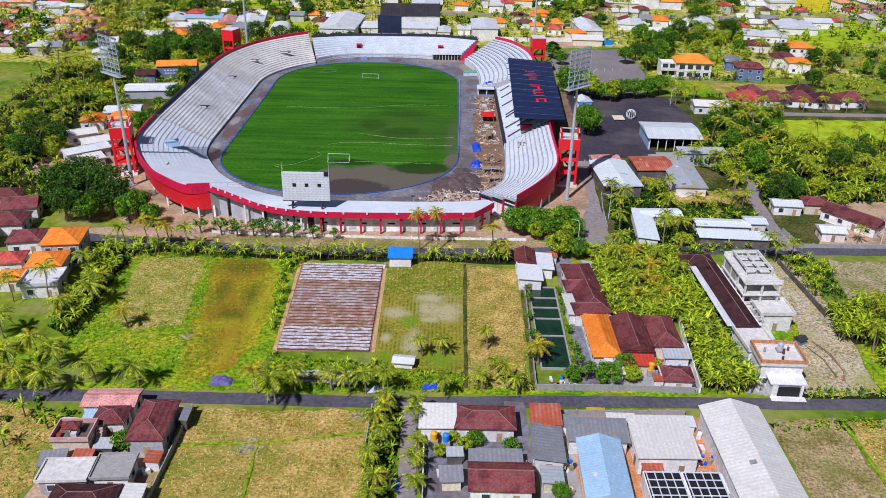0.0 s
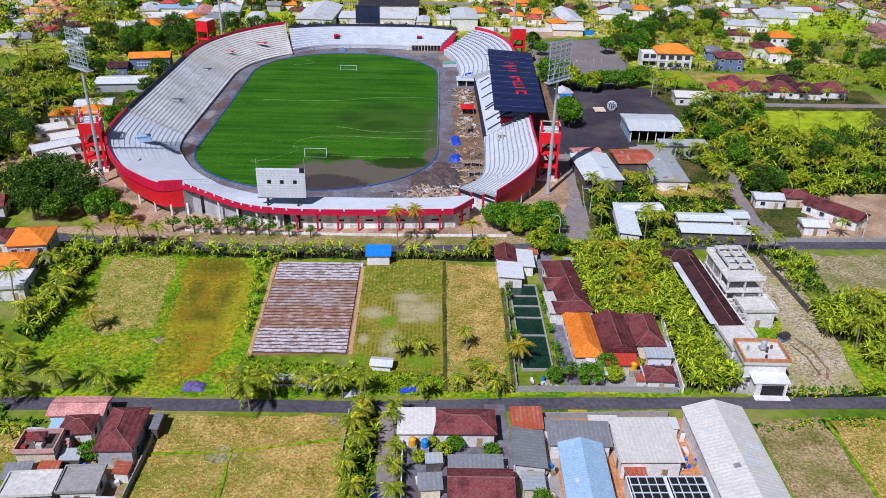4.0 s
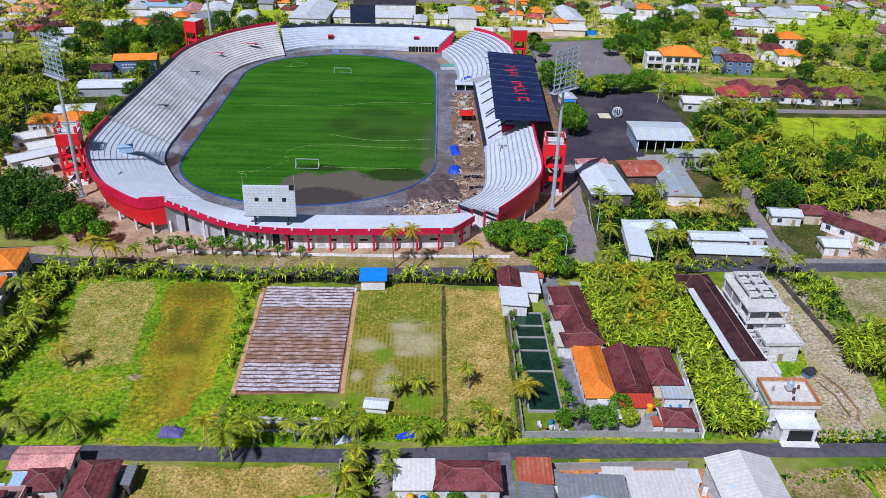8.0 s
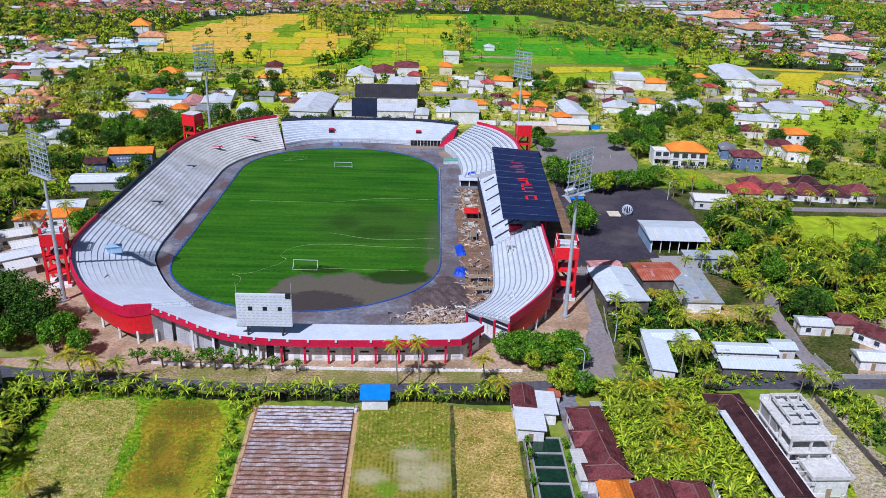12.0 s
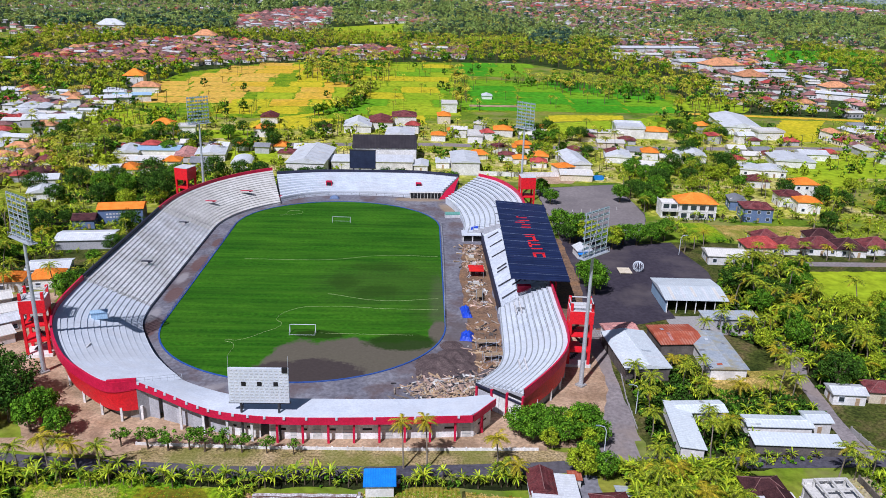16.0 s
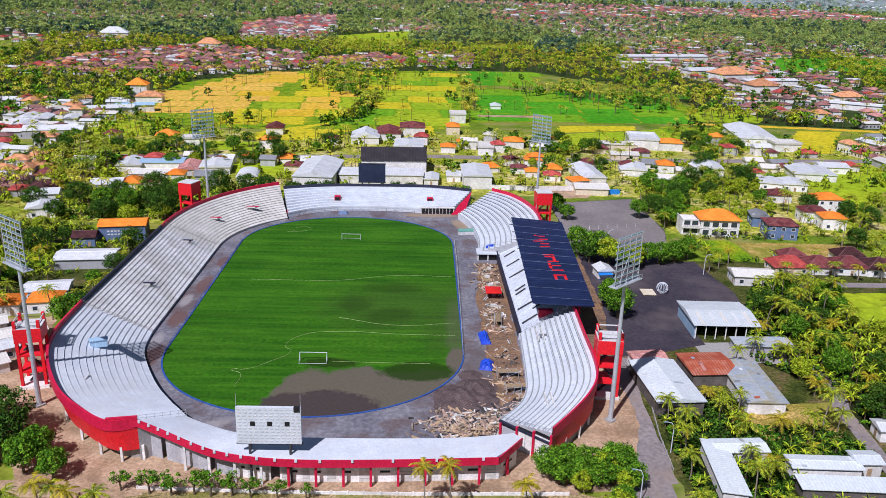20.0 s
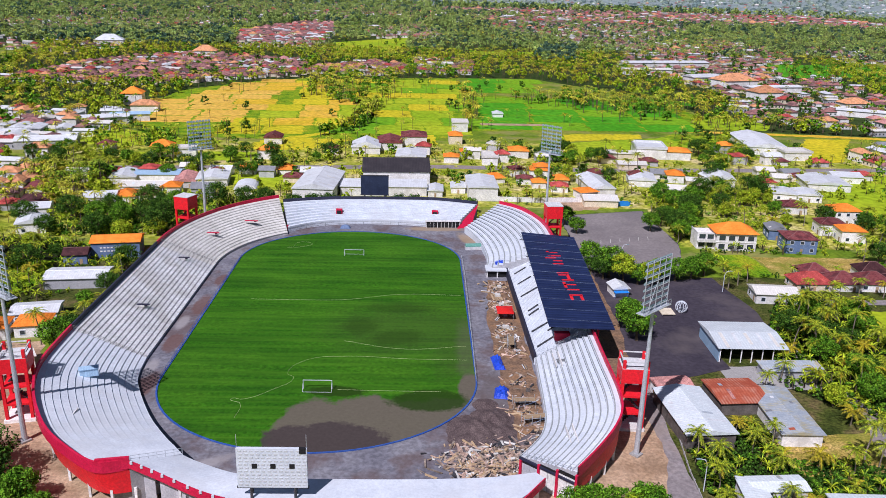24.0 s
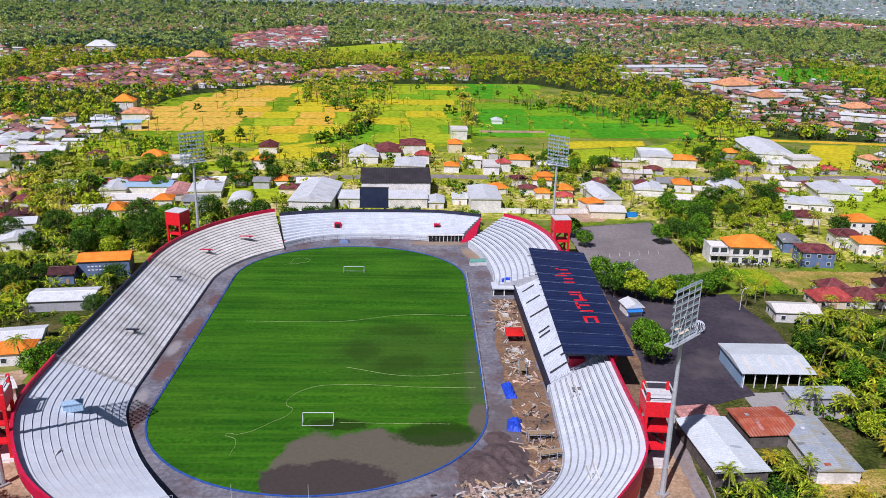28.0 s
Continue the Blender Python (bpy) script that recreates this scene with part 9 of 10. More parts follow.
# Both ridge leaves carry painted haze, greyer than the nearer woods.
L_ridge = mat("hazed_grey_green_leaf", [(0.17, 0.23, 0.19), (0.30, 0.36, 0.29)], 0.02, space=W, rough=0.8, rnd=0.4, leaf=0.1, bump=0)
L_ridge_dark = mat("hazed_blue_grey_leaf", [(0.12, 0.18, 0.18), (0.20, 0.27, 0.26)], 0.02, space=W, rough=0.8, rnd=0.4, leaf=0.1, bump=0)
BLADE_PALE = mat("dry_straw_blade", [(0.42, 0.33, 0.08), (0.72, 0.56, 0.20)], 0.6, rnd=0.4, leaf=0.25, bump=0)
BLADE_GREEN = mat("weed_blade", [(0.08, 0.22, 0.006), (0.26, 0.40, 0.012)], 0.6, rnd=0.6, leaf=0.25, bump=0)
BLADE_BROWN = mat("rusty_weed_blade", [(0.26, 0.11, 0.014), (0.48, 0.27, 0.03)], 0.6, rnd=0.5, leaf=0.25, bump=0)


def tuft(mi, blades, h):
    t = Tpl()
    for k in range(blades):
        a = 6.28 * k / blades + rng.uniform(-0.5, 0.5)
        d, w = Vector((math.cos(a), math.sin(a), 0)), Vector((-math.sin(a), math.cos(a), 0))
        t.tri(d * 0.05 - w * 0.16, d * 0.05 + w * 0.16, d * rng.uniform(0.25, 0.5) + Vector((0, 0, h * rng.uniform(0.6, 1.1))), mi)
    return t


TUFTS = [tuft(m_i, 5, h_) for m_i in (0, 1, 2) for h_ in (0.16, 0.28)]


def tufts(poly, count, gap, kinds, lo, hi, label, rows=0.0, avoid=()):
    """Low plants and stubble over a field; rows: spacing of drilled rows along y."""
    pl = []
    for x, y in spots(poly, count, gap, rng, avoid):
        if rows:
            x = round(x / rows) * rows + rng.uniform(-0.1, 0.1)
        pl.append((x, y, rng.uniform(lo, hi), rng.uniform(0, 6.28), rng.choice(kinds)))
    stuff("field_plants", TUFTS, pl, [BLADE_PALE, BLADE_GREEN, BLADE_BROWN], label, "plants")


tufts([(-80.5, 183), (-64.3, 184.6), (-61.4, 166), (-59.8, 152.4), (-70, 149), (-76.5, 153)], 1700, 0.4, (0, 0, 0, 1, 0, 0, 2), 0.7, 1.4, "clumps of pale rice stubble")
tufts([(-83, 142), (-57, 131), (-56, 152), (-61, 186), (-83, 187)], 1700, 0.5, (2, 3, 3, 2, 0), 0.7, 1.5, "green weeds round the stubble")
tufts([(-61, 184), (-48.5, 185), (-41, 160), (-44.2, 137), (-50, 130), (-56, 133)], 1100, 0.6, (2, 4, 5, 4, 2, 3), 0.6, 1.5, "rust-brown and green weeds")
tufts([(-15.4, 168), (3.8, 168), (4, 184), (-16, 183.4)], 1800, 0.3, (2, 3, 1, 2), 0.6, 1.1, "young crop plants in drilled rows", rows=0.9)
tufts([(-15.4, 136.5), (3.8, 135), (3.8, 168), (-15.8, 168)], 520, 0.6, (0, 2, 3, 2), 0.5, 1.1, "sparse weeds on the fallow end")
tufts([(5.0, 131.6), (17.4, 131.2), (18.3, 182), (5.2, 184)], 1300, 0.4, (0, 0, 0, 1, 4, 2), 0.6, 1.3, "dry straw clumps and weeds")
tufts([(-50, 122), (-13, 123), (-13, 88), (-50, 88)], 2300, 0.45, (0, 0, 0, 0, 2, 4), 0.6, 1.3, "straw stubble and weeds")
tufts([(64, 122.6), (77, 123.6), (78, 88), (62, 88)], 260, 1.0, (0, 0, 3, 2), 0.5, 1.0, "sparse weeds on bare soil")
tufts([(78.6, 123.6), (110, 125), (110, 88), (79.5, 88)], 1500, 0.5, (0, 1, 3, 2), 0.7, 1.4, "dry grass and weeds")
tufts([(74, 131), (90, 133), (93.5, 162), (92, 190), (86.5, 189), (80, 168), (77, 152)], 520, 0.7, (0, 1, 3, 0, 0), 0.6, 1.4, "sparse weeds on the building lot")
tufts([(90, 133), (114, 135), (114, 166), (101.5, 164.6), (94.6, 150.6)], 420, 0.6, (2, 3, 3, 0), 0.8, 1.6, "tall green weeds beyond the lot")
tufts([(-38, 129), (4, 130), (4, 135.5), (-37, 141)], 900, 0.45, (2, 3, 3), 0.8, 1.6, "green weeds and vegetables by the road")
tufts([(-112, 88), (-71, 88), (-70.5, 117), (-84, 123), (-112, 122)], 1300, 0.5, (0, 1, 2, 3), 0.7, 1.4, "dry grass and weeds")


SHADED = []


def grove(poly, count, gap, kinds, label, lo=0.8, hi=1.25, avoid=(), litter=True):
    # dark sheet that paints the shade between and under the plants
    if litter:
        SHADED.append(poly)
        sheet_of_ground("undergrowth", poly, 0.036 + 0.0005 * len(SHADED), M_litter_shade, "dark leaf litter and low undergrowth with plant shade in the colour", "undergrowth", edge=0.7, seed=len(SHADED))
    pl = [(x, y, rng.uniform(lo, hi), rng.uniform(0, 6.28), rng.choice(kinds)) for x, y in spots(poly, count, gap, rng, avoid)]
    stuff("banana_grove", bt + bush, pl, [L_banana, M_trunk, L_tree, L_lime, L_dark], label, "plants")


BUILT = [[(p[0], p[1]) for p in ((x - w / 2 - 1.5, y - d / 2 - 1.5), (x + w / 2 + 1.5, y - d / 2 - 1.5), (x + w / 2 + 1.5, y + d / 2 + 1.5), (x - w / 2 - 1.5, y + d / 2 + 1.5))] for _, _, x, y, w, d, *_ in HOUSES]
NEARB = [b for b in BUILT if b[0][1] < 470] + OPEN_EAST
grove([(38.5, 190.5), (61.6, 192), (61.6, 150), (63.4, 131.6), (53.4, 131.4), (55, 157), (53.5, 157.5), (38.5, 157)], 1050, 0.85, (0, 1, 2, 1, 2, 2), "dense grove of green banana plants", 0.8, 1.3)
grove([(-84, 184.5), (18, 185.0), (18, 188.4), (-15, 187.6), (-45, 187.3), (-84, 190)], 190, 1.2, (0, 1, 2, 1, 2, 5, 3), "hedge of banana plants along the road", 0.45, 1.25, NEARB)
grove([(-40.2, 176), (-36.8, 184), (-46, 186), (-44, 183), (-39.5, 150), (-38.4, 150)], 34, 1.0, (0, 1, 3, 4), "row of banana plants beside the plot", 0.5, 0.9, litter=False)
grove([(-89, 150), (-83, 146), (-83.5, 186), (-92, 192), (-90, 170)], 190, 1.2, (0, 1, 2, 3, 4, 5), "thicket of banana plants and bushes", 0.8, 1.3, NEARB)
grove([(-150, 105), (-70, 108), (-70, 120), (-90, 142), (-150, 148)], 120, 1.8, (1, 2, 3, 4, 5), "thicket of bananas and bushes under the palms", 0.7, 1.2, NEARB, litter=False)
grove([(48.4, 198.5), (66, 198.5), (94, 214), (92, 220), (72, 238), (49.6, 234)], 560, 1.1, (0, 3, 3, 3, 5, 5, 5, 5), "scrub of bananas and bushes around the sheds", 0.7, 1.1, NEARB)
grove([(60, 192), (62, 186), (66, 192), (90, 198), (90, 203), (66, 203), (62, 200)], 60, 1.3, (0, 3, 4), "bushes by the road", 0.6, 0.9, NEARB)
grove([(98, 225), (160, 222), (190, 276), (160, 283), (128, 288), (108, 321), (98, 302), (84, 262), (100, 246)], 1500, 1.6, (1, 2, 2, 3, 3, 3, 5, 5, 4), "dense green scrub of bananas and bushes", 0.9, 1.5, NEARB)
grove([(90.6, 172), (98, 171), (101, 188), (98, 191.5), (89.6, 190)], 90, 1.4, (0, 1, 5, 5, 4), "bananas and weeds beyond the lot wall", 0.5, 0.95, litter=False)
grove([(88.5, 151), (94.5, 151), (101, 164), (90.8, 163)], 95, 1.0, (0, 1, 2, 1, 2), "dense clump of banana plants at the lot's edge", 0.9, 1.3)
grove([(94, 140), (110, 140), (112, 168), (99, 168)], 120, 1.4, (1, 2, 2, 4), "clump of bananas and bushes", 0.9, 1.3)
grove([(-170, 212), (-136, 206), (-112, 215), (-118, 240), (-140, 262), (-140, 300), (-112, 345), (-146, 375), (-190, 380)], 700, 2.2, (1, 2, 3, 4, 4, 5), "scrub and trees behind the west stand", 0.8, 1.4, NEARB)
grove([(-76, 418), (14, 420), (14, 431), (-76, 430)], 200, 1.5, (3, 4), "clipped green bushes behind the north stand", 0.8, 1.3, NEARB)
grove([(-160, 380), (-108, 385), (-88, 420), (-88, 440), (-170, 428)], 420, 2.2, (2, 3, 4, 5), "scrub among the houses", 1.1, 1.8, NEARB, litter=False)
PLOT = [(103, 345), (162, 350), (167, 371), (103, 373)]
NEARB += [PLOT, LIME_EAST, [(98, 374), (125, 374), (125, 390), (98, 390)]]
grove([(100, 345), (98, 390), (118, 395), (130, 375), (150, 372), (150, 345)], 240, 2.0, (2, 3, 4, 5), "garden scrub around the villa", 0.9, 1.4, NEARB, litter=False)
grove([(95, 392), (150, 400), (160, 470), (100, 462)], 300, 2.2, (3, 4, 4, 4, 1), "green scrub behind the car park", 0.8, 1.4, NEARB, litter=False)
grove([(150, 345), (250, 345), (270, 440), (190, 470), (180, 400), (150, 392)], 330, 2.6, (1, 3, 4, 4, 4), "scrub among the eastern houses", 0.8, 1.5, NEARB, litter=False)
grove([(-14, 92), (-8.4, 92), (-8.6, 124), (-13, 124)], 120, 0.8, (0, 3, 4), "weedy verge under the palms", 0.5, 0.9)
grove([(-40, 129.4), (18, 130.6), (18, 136), (4, 136), (-37, 141)], 260, 1.2, (3, 4, 4, 0), "weeds and low bushes by the road", 0.3, 0.7, NEARB, litter=False)
grove([(63, 122), (76, 123.4), (140, 125.4), (140, 122.5), (78, 121), (64, 119.5)], 90, 1.0, (3, 4), "roadside weeds", 0.4, 0.8, NEARB)
grove([(70, 129.8), (96, 131.4), (96, 134), (72, 133)], 50, 1.0, (3, 4), "roadside weeds", 0.4, 0.8, NEARB)

# ---- middle and far distance ----
far_palm = []
for k in range(3):
    t, tp = Tpl(), (0.5, 0, (9, 11, 7.5)[k])
    t.stem([(0, 0, 0), tp], [0.28, 0.18], 1, 3)
    c = palm_crown(rng, 13, 4, 4.2, tp, (0, 0, 4)[k], rachis=False)
    o = len(t.v)
    t.v += c.v
    t.f += [tuple(i + o for i in f) for f in c.f]
    t.m += c.m
    far_palm.append(t)
far_tree = [leaf_cloud(rng, 12, 7, 4.2, 3.2, 5.4, 1.25, mi, 0.4) for mi in (2, 3, 5)]
for t in far_tree:
    t.stem([(0, 0, 0), (0, 0, 4)], [0.35, 0.25], 1, 4)
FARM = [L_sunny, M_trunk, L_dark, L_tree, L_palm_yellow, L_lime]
# leaf set for the far woods, with haze in the leaf colours
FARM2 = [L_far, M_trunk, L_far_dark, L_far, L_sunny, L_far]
FARF = [(-165, 1460), (-32, 1640), (-43, 1220), (-128, 1200)]
YEL = [(84, 606), (145, 622), (145, 638), (88, 632)]
FIELDS = [GOLD, LIME, GREEN, GREEN2, FARF, YEL, [(226, 553), (250, 554), (284, 616), (296, 636), (262, 634), (240, 596)], [(430, 1050), (620, 1100), (640, 1250), (480, 1230)]]
CLEAR = [[(-560, 1700), (-380, 1740), (-360, 1840), (-540, 1800)], [(420, 2020), (640, 2040), (660, 2160), (430, 2130)], [(-330, 2440), (-60, 2480), (-70, 2580), (-330, 2560)], [(60, 1280), (150, 1290), (160, 1360), (60, 1350)]]
TOWNS = []


def town(poly, count, gap):
    TOWNS.append((poly, count, gap))


town([(-420, 860), (-285, 855), (-240, 880), (-140, 960), (-160, 1115), (-318, 1200), (-400, 1070)], 620, 9.5)
town([(-150, 985), (-56, 975), (-20, 1060), (-70, 1130), (-135, 1060)], 170, 8)
town([(250, 700), (330, 640), (440, 840), (600, 1500), (560, 1740), (350, 1500), (250, 1120), (285, 900)], 430, 11)
town([(150, 1990), (320, 1400), (660, 2170), (560, 2700), (180, 2600)], 480, 18)
town([(-90, 1500), (40, 1650), (-20, 2100), (-150, 1900)], 90, 15)
town([(-900, 1700), (-500, 1600), (-420, 2100), (-900, 2400)], 300, 20)
town([(700, 2500), (1500, 2300), (1600, 3800), (200, 3900), (0, 3200)], 1100, 26)
town([(-700, 2700), (-100, 2600), (0, 3600), (-1000, 3800)], 420, 30)
town([(-330, 485), (-225, 500), (-225, 690), (-330, 690)], 90, 10)
town([(-330, 400), (-200, 400), (-200, 480), (-330, 470)], 60, 10)
town([(230, 400), (340, 400), (380, 640), (262, 560), (262, 500)], 110, 10)
town([(-700, 1150), (-460, 1150), (-420, 1290), (-520, 1420), (-760, 1400)], 90, 14)
town([(-1000, 2300), (900, 2300), (1200, 2900), (-1300, 2900)], 420, 24)
town([(600, 900), (900, 1000), (1000, 1700), (640, 1500)], 140, 16)
town([(-290, 1310), (-180, 1340), (-180, 1680), (-255, 2300), (-320, 1950), (-365, 1700)], 300, 12)
town([(-20, 1000), (40, 1010), (60, 1160), (-20, 1160)], 60, 9)
BIG = []


def big(kind, label, x, y, w, d, yaw, eave, roof_kind, rise, roof):
    BIG.append((kind, label, x, y, w, d, yaw, eave, roof_kind, rise, roof))


big("warehouse", "very long white factory hall beyond the paddies", 308, 1150, 124, 22, 14, 7.0, "gable", 2.0, S_white)
big("hall", "large white hall with orange tiled roof", 326, 946, 42, 28, 20, 8.0, "hip", 7.0, T_salmon)
big("warehouse", "white sheet-roofed hall beside the orange roof", 300, 972, 36, 20, 18, 8.0, "gable", 2.6, S_white)
big("hall", "white hall with steep orange tiled roof", 322, 853, 26, 20, 14, 7.0, "hip", 6.0, T_salmon)
big("warehouse", "long white-roofed works on the town edge", 352, 905, 60, 14, 12, 6.0, "gable", 1.4, S_white)
big("hall", "wide house with orange tiled roof", 383, 800, 24, 16, 8, 5.0, "hip", 4.5, T_salmon)
big("warehouse", "long pale-roofed market hall", 372, 742, 60, 10, -28, 5.0, "gable", 1.4, S_white)
big("warehouse", "pale-roofed works in the palm belt", 262, 1062, 60, 18, 10, 6.0, "gable", 1.4, S_cream)
big("warehouse", "white sheet-roofed shed by the paddies", -236, 640, 34, 12, 22, 5.0, "gable", 1.4, S_white)
big("warehouse", "pale sheet-roofed shed by the paddies", -222, 655, 26, 10, 18, 5.0, "gable", 1.2, S_blue)
big("house", "house with wide orange tiled roof", -226, 700, 20, 12, 8, 5.0, "hip", 3.6, T_salmon)
big("house", "yellow house with orange tiled roof", -247, 735, 16, 14, 8, 9.0, "hip", 5.0, T_orange)
big("hall", "temple hall with tiered orange roof", -300, 1170, 30, 22, 6, 7.0, "hip", 7.0, T_salmon)
big("warehouse", "white-roofed hall among dark trees", -470, 1290, 40, 26, 14, 9.0, "hip", 8.0, S_white)
big("warehouse", "white-roofed hall at the town's edge", 10, 1080, 30, 14, 4, 6.0, "gable", 1.4, S_cream)
BIGB = []
for nm, lb, x, y, w, d, yaw, ev, kd, rs, rm in BIG:
    house(nm, lb, x, y, w, d, yaw, ev, kd, rs, rm, M_wallwhite, 0, 0.8, nm)
    BIGB.append([(x + sx * (w / 2 + 4), y + sy * (d / 2 + 4)) for sx, sy in ((-1, -1), (1, -1), (1, 1), (-1, 1))])
rt = random.Random(33)
BL = BUILT + FIELDS + BIGB


def little(roof, wall, w, d, h, rise, hip):
    t = Tpl()
    a, b = w / 2, d / 2
    c = [(-a, -b), (a, -b), (a, b), (-a, b)]
    for i in range(4):
        p, q = c[i], c[(i + 1) % 4]
        t.tri((*p, 0), (*q, 0), (*q, h), wall)
        t.tri((*p, 0), (*q, h), (*p, h), wall)
    o = 0.7
    a, b = a + o, b + o
    r = max(0.2, a - b) if hip else a
    e = [(-a, -b, h), (a, -b, h), (a, b, h), (-a, b, h)]
    r0, r1 = (-r, 0, h + rise), (r, 0, h + rise)
    for q in ((e[0], e[1], r1), (e[0], r1, r0), (e[2], e[3], r0), (e[2], r0, r1), (e[1], e[2], r1), (e[3], e[0], r0)):
        t.tri(*q, roof)
    for x in np.linspace(-w / 2 + 1.5, w / 2 - 1.5, max(2, int(w // 3))):
        for yy in (-d / 2 - 0.03, d / 2 + 0.03):
            t.tri((x - 0.6, yy, 1.0), (x + 0.6, yy, 1.0), (x + 0.6, yy, 2.3), 9)
            t.tri((x - 0.6, yy, 1.0), (x + 0.6, yy, 2.3), (x - 0.6, yy, 2.3), 9)
    return t


TOWNM = [T_town, T_salmon, T_town_dark, S_white, T_redclay, S_cream, M_wallwhite, M_cream, M_greywall, M_glass, T_pink]
LIT = (
    (0, 6, 11, 8, 3.6, 2.2, True), (0, 7, 9, 8, 3.6, 2.2, True), (1, 6, 9, 9, 4.2, 2.6, True), (2, 7, 12, 8, 3.4, 2.0, True), (3, 6, 14, 8, 4.4, 1.2, False), (4, 7, 10, 8, 3.6, 2.2, True), (2, 6, 10, 7, 3.6, 2.0, True), (5, 8, 12, 8, 4.0, 1.2, False), (1, 6, 12, 8, 6.2, 2.4, True), (0, 7, 8, 7, 3.4, 2.0, True), (10, 6, 10, 8, 3.6, 2.0, True))
TOWN_NAMES = {0: "weathered maroon tiled", 1: "salmon tiled", 2: "old brown tiled", 3: "white sheet", 4: "red clay tiled", 5: "cream sheet", 10: "faded pink tiled"}
lit = [little(*q) for q in LIT]
for i, (poly, count, gap) in enumerate(TOWNS):
    wt = (0, 0, 0, 3, 3, 5, 6, 6, 7, 9, 9, 0, 9, 5, 3, 6, 1, 0, 2, 9, 10, 10, 4) if i < 8 or i > 10 else (0, 1, 3, 4, 4, 7, 8, 5)
    pl = [(x, y, rt.uniform(0.8, 1.2) * (1 + 0.25 * (y > 1400) + 0.6 * (y > 2300)), rt.choice((0, 1.57, 3.14, 4.71)) + rt.gauss(0.06, 0.12), rt.choice(wt)) for x, y in spots(poly, count, gap, rt, BL)]
    near = [p for p in pl if p[1] < 520]
    pl = [p for p in pl if p[1] >= 520]
    for x, y, s, a, k in near:
        rf_, wl, w, d, h, rs, hp = LIT[k]
        e = thing("house", pose(x, y, 0, 0, 0, math.degrees(a)), "small town house with %s roof" % TOWN_NAMES[rf_], "house", "town houses")
        part("wall", MB().box(0, 0, 0, w * s, d * s, h), TOWNM[wl], e)
        part("roof", roof_mesh("hip" if hp else "gable", w * s, d * s, h, rs, 0.6), TOWNM[rf_], e)
    if not pl:
        continue
    stuff("town_houses", lit, pl, TOWNM, "close-built town houses with maroon, orange and white roofs", "houses")
# strip of houses along the north road
mid = [(x, y) for x, y in spots([(-230, 485), (-80, 508), (90, 524), (210, 532), (300, 545), (300, 592), (90, 585), (-90, 568), (-230, 560)], 15, 22, rt, BL)] + [(x, y) for x, y in spots([(60, 448), (200, 470), (240, 510), (60, 508)], 5, 18, rt, BUILT)] + [(x, y) for x, y in spots([(-215, 380), (-110, 430), (-90, 500), (-220, 480)], 7, 16, rt, BUILT)]
mid += [(x, y) for x, y in spots([(-175, 470), (-60, 480), (-60, 505), (-190, 492)], 9, 12, rt, BUILT)] + [(x, y) for x, y in spots([(20, 478), (70, 480), (240, 500), (262, 528), (70, 510), (20, 512)], 16, 13, rt, BUILT)] + [(x, y) for x, y in spots([(0, 535), (90, 530), (230, 540), (230, 552), (90, 545), (0, 560)], 9, 13, rt, BUILT)]
ROOFS = ((T_maroon, "maroon tiled"), (T_orange, "orange tiled"), (S_white, "white sheet"), (S_cream, "cream sheet"), (T_maroon, "maroon tiled"), (T_redclay, "red clay tiled"), (S_grey, "grey sheet"))
for x, y in mid:
    if abs(y - np.interp(x, [p[0] for p in ROAD_NORTH], [p[1] for p in ROAD_NORTH])) < 10:
        continue
    rm, rn = rt.choice(ROOFS)
    house("house", "roadside house with %s roof among trees" % rn, x, y, rt.uniform(7, 11), rt.uniform(6, 9), rt.gauss(2, 6), rt.choice((2.8, 3.2, 3.8, 5.2)), "hip" if rn.endswith("tiled") else "gable", rt.uniform(1.4, 2.4), rm, rt.choice((M_wallwhite, M_wallwhite, M_cream, M_greywall)), 0, 0.6, "house")


# Floor colour with the shade of the trees painted in.
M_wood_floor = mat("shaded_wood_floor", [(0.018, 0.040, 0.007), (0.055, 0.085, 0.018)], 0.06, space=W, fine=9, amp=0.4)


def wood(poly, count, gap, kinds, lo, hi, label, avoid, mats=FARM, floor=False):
    # dark sheet in place of the shade between far trees
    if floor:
        sheet_of_ground("undergrowth", poly, 0.02 + 0.0004 * count / 1000, M_wood_floor, "dark leaf litter and low undergrowth with plant shade in the colour", "undergrowth", edge=0.7, seed=count)
    pl = [(x, y, rt.uniform(lo, hi), rt.uniform(0, 6.28), rt.choice(kinds)) for x, y in spots(poly, count, gap, rt, avoid)]
    stuff("woodland", far_palm + far_tree, pl, mats, label, "trees")


K = (0, 0, 1, 1, 2, 4, 5, 5, 3)
GARDENS = [[(84, 545), (92, 562), (150, 572), (160, 612), (142, 615), (86, 598)], [(-116, 497), (-86, 501), (-79, 470), (-88, 466), (-108, 472)], [(-186, 545), (-110, 552), (-100, 536), (-110, 528), (-186, 520)], [(-112, 596), (-60, 640), (-52, 604), (-84, 560), (-128, 560)], [(50, 433), (72, 434), (78, 456), (57, 457), (47, 446)], [(22, 470), (62, 472), (62, 462), (22, 460)], [(-230, 491), (-80, 505), (0, 513), (85, 512), (200, 520), (320, 532), (320, 546), (200, 535), (85, 526), (0, 528), (-80, 520), (-230, 506)]]
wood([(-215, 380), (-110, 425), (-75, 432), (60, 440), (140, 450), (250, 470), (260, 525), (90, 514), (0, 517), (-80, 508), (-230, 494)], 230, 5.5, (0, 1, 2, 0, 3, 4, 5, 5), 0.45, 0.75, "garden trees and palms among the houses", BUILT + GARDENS)
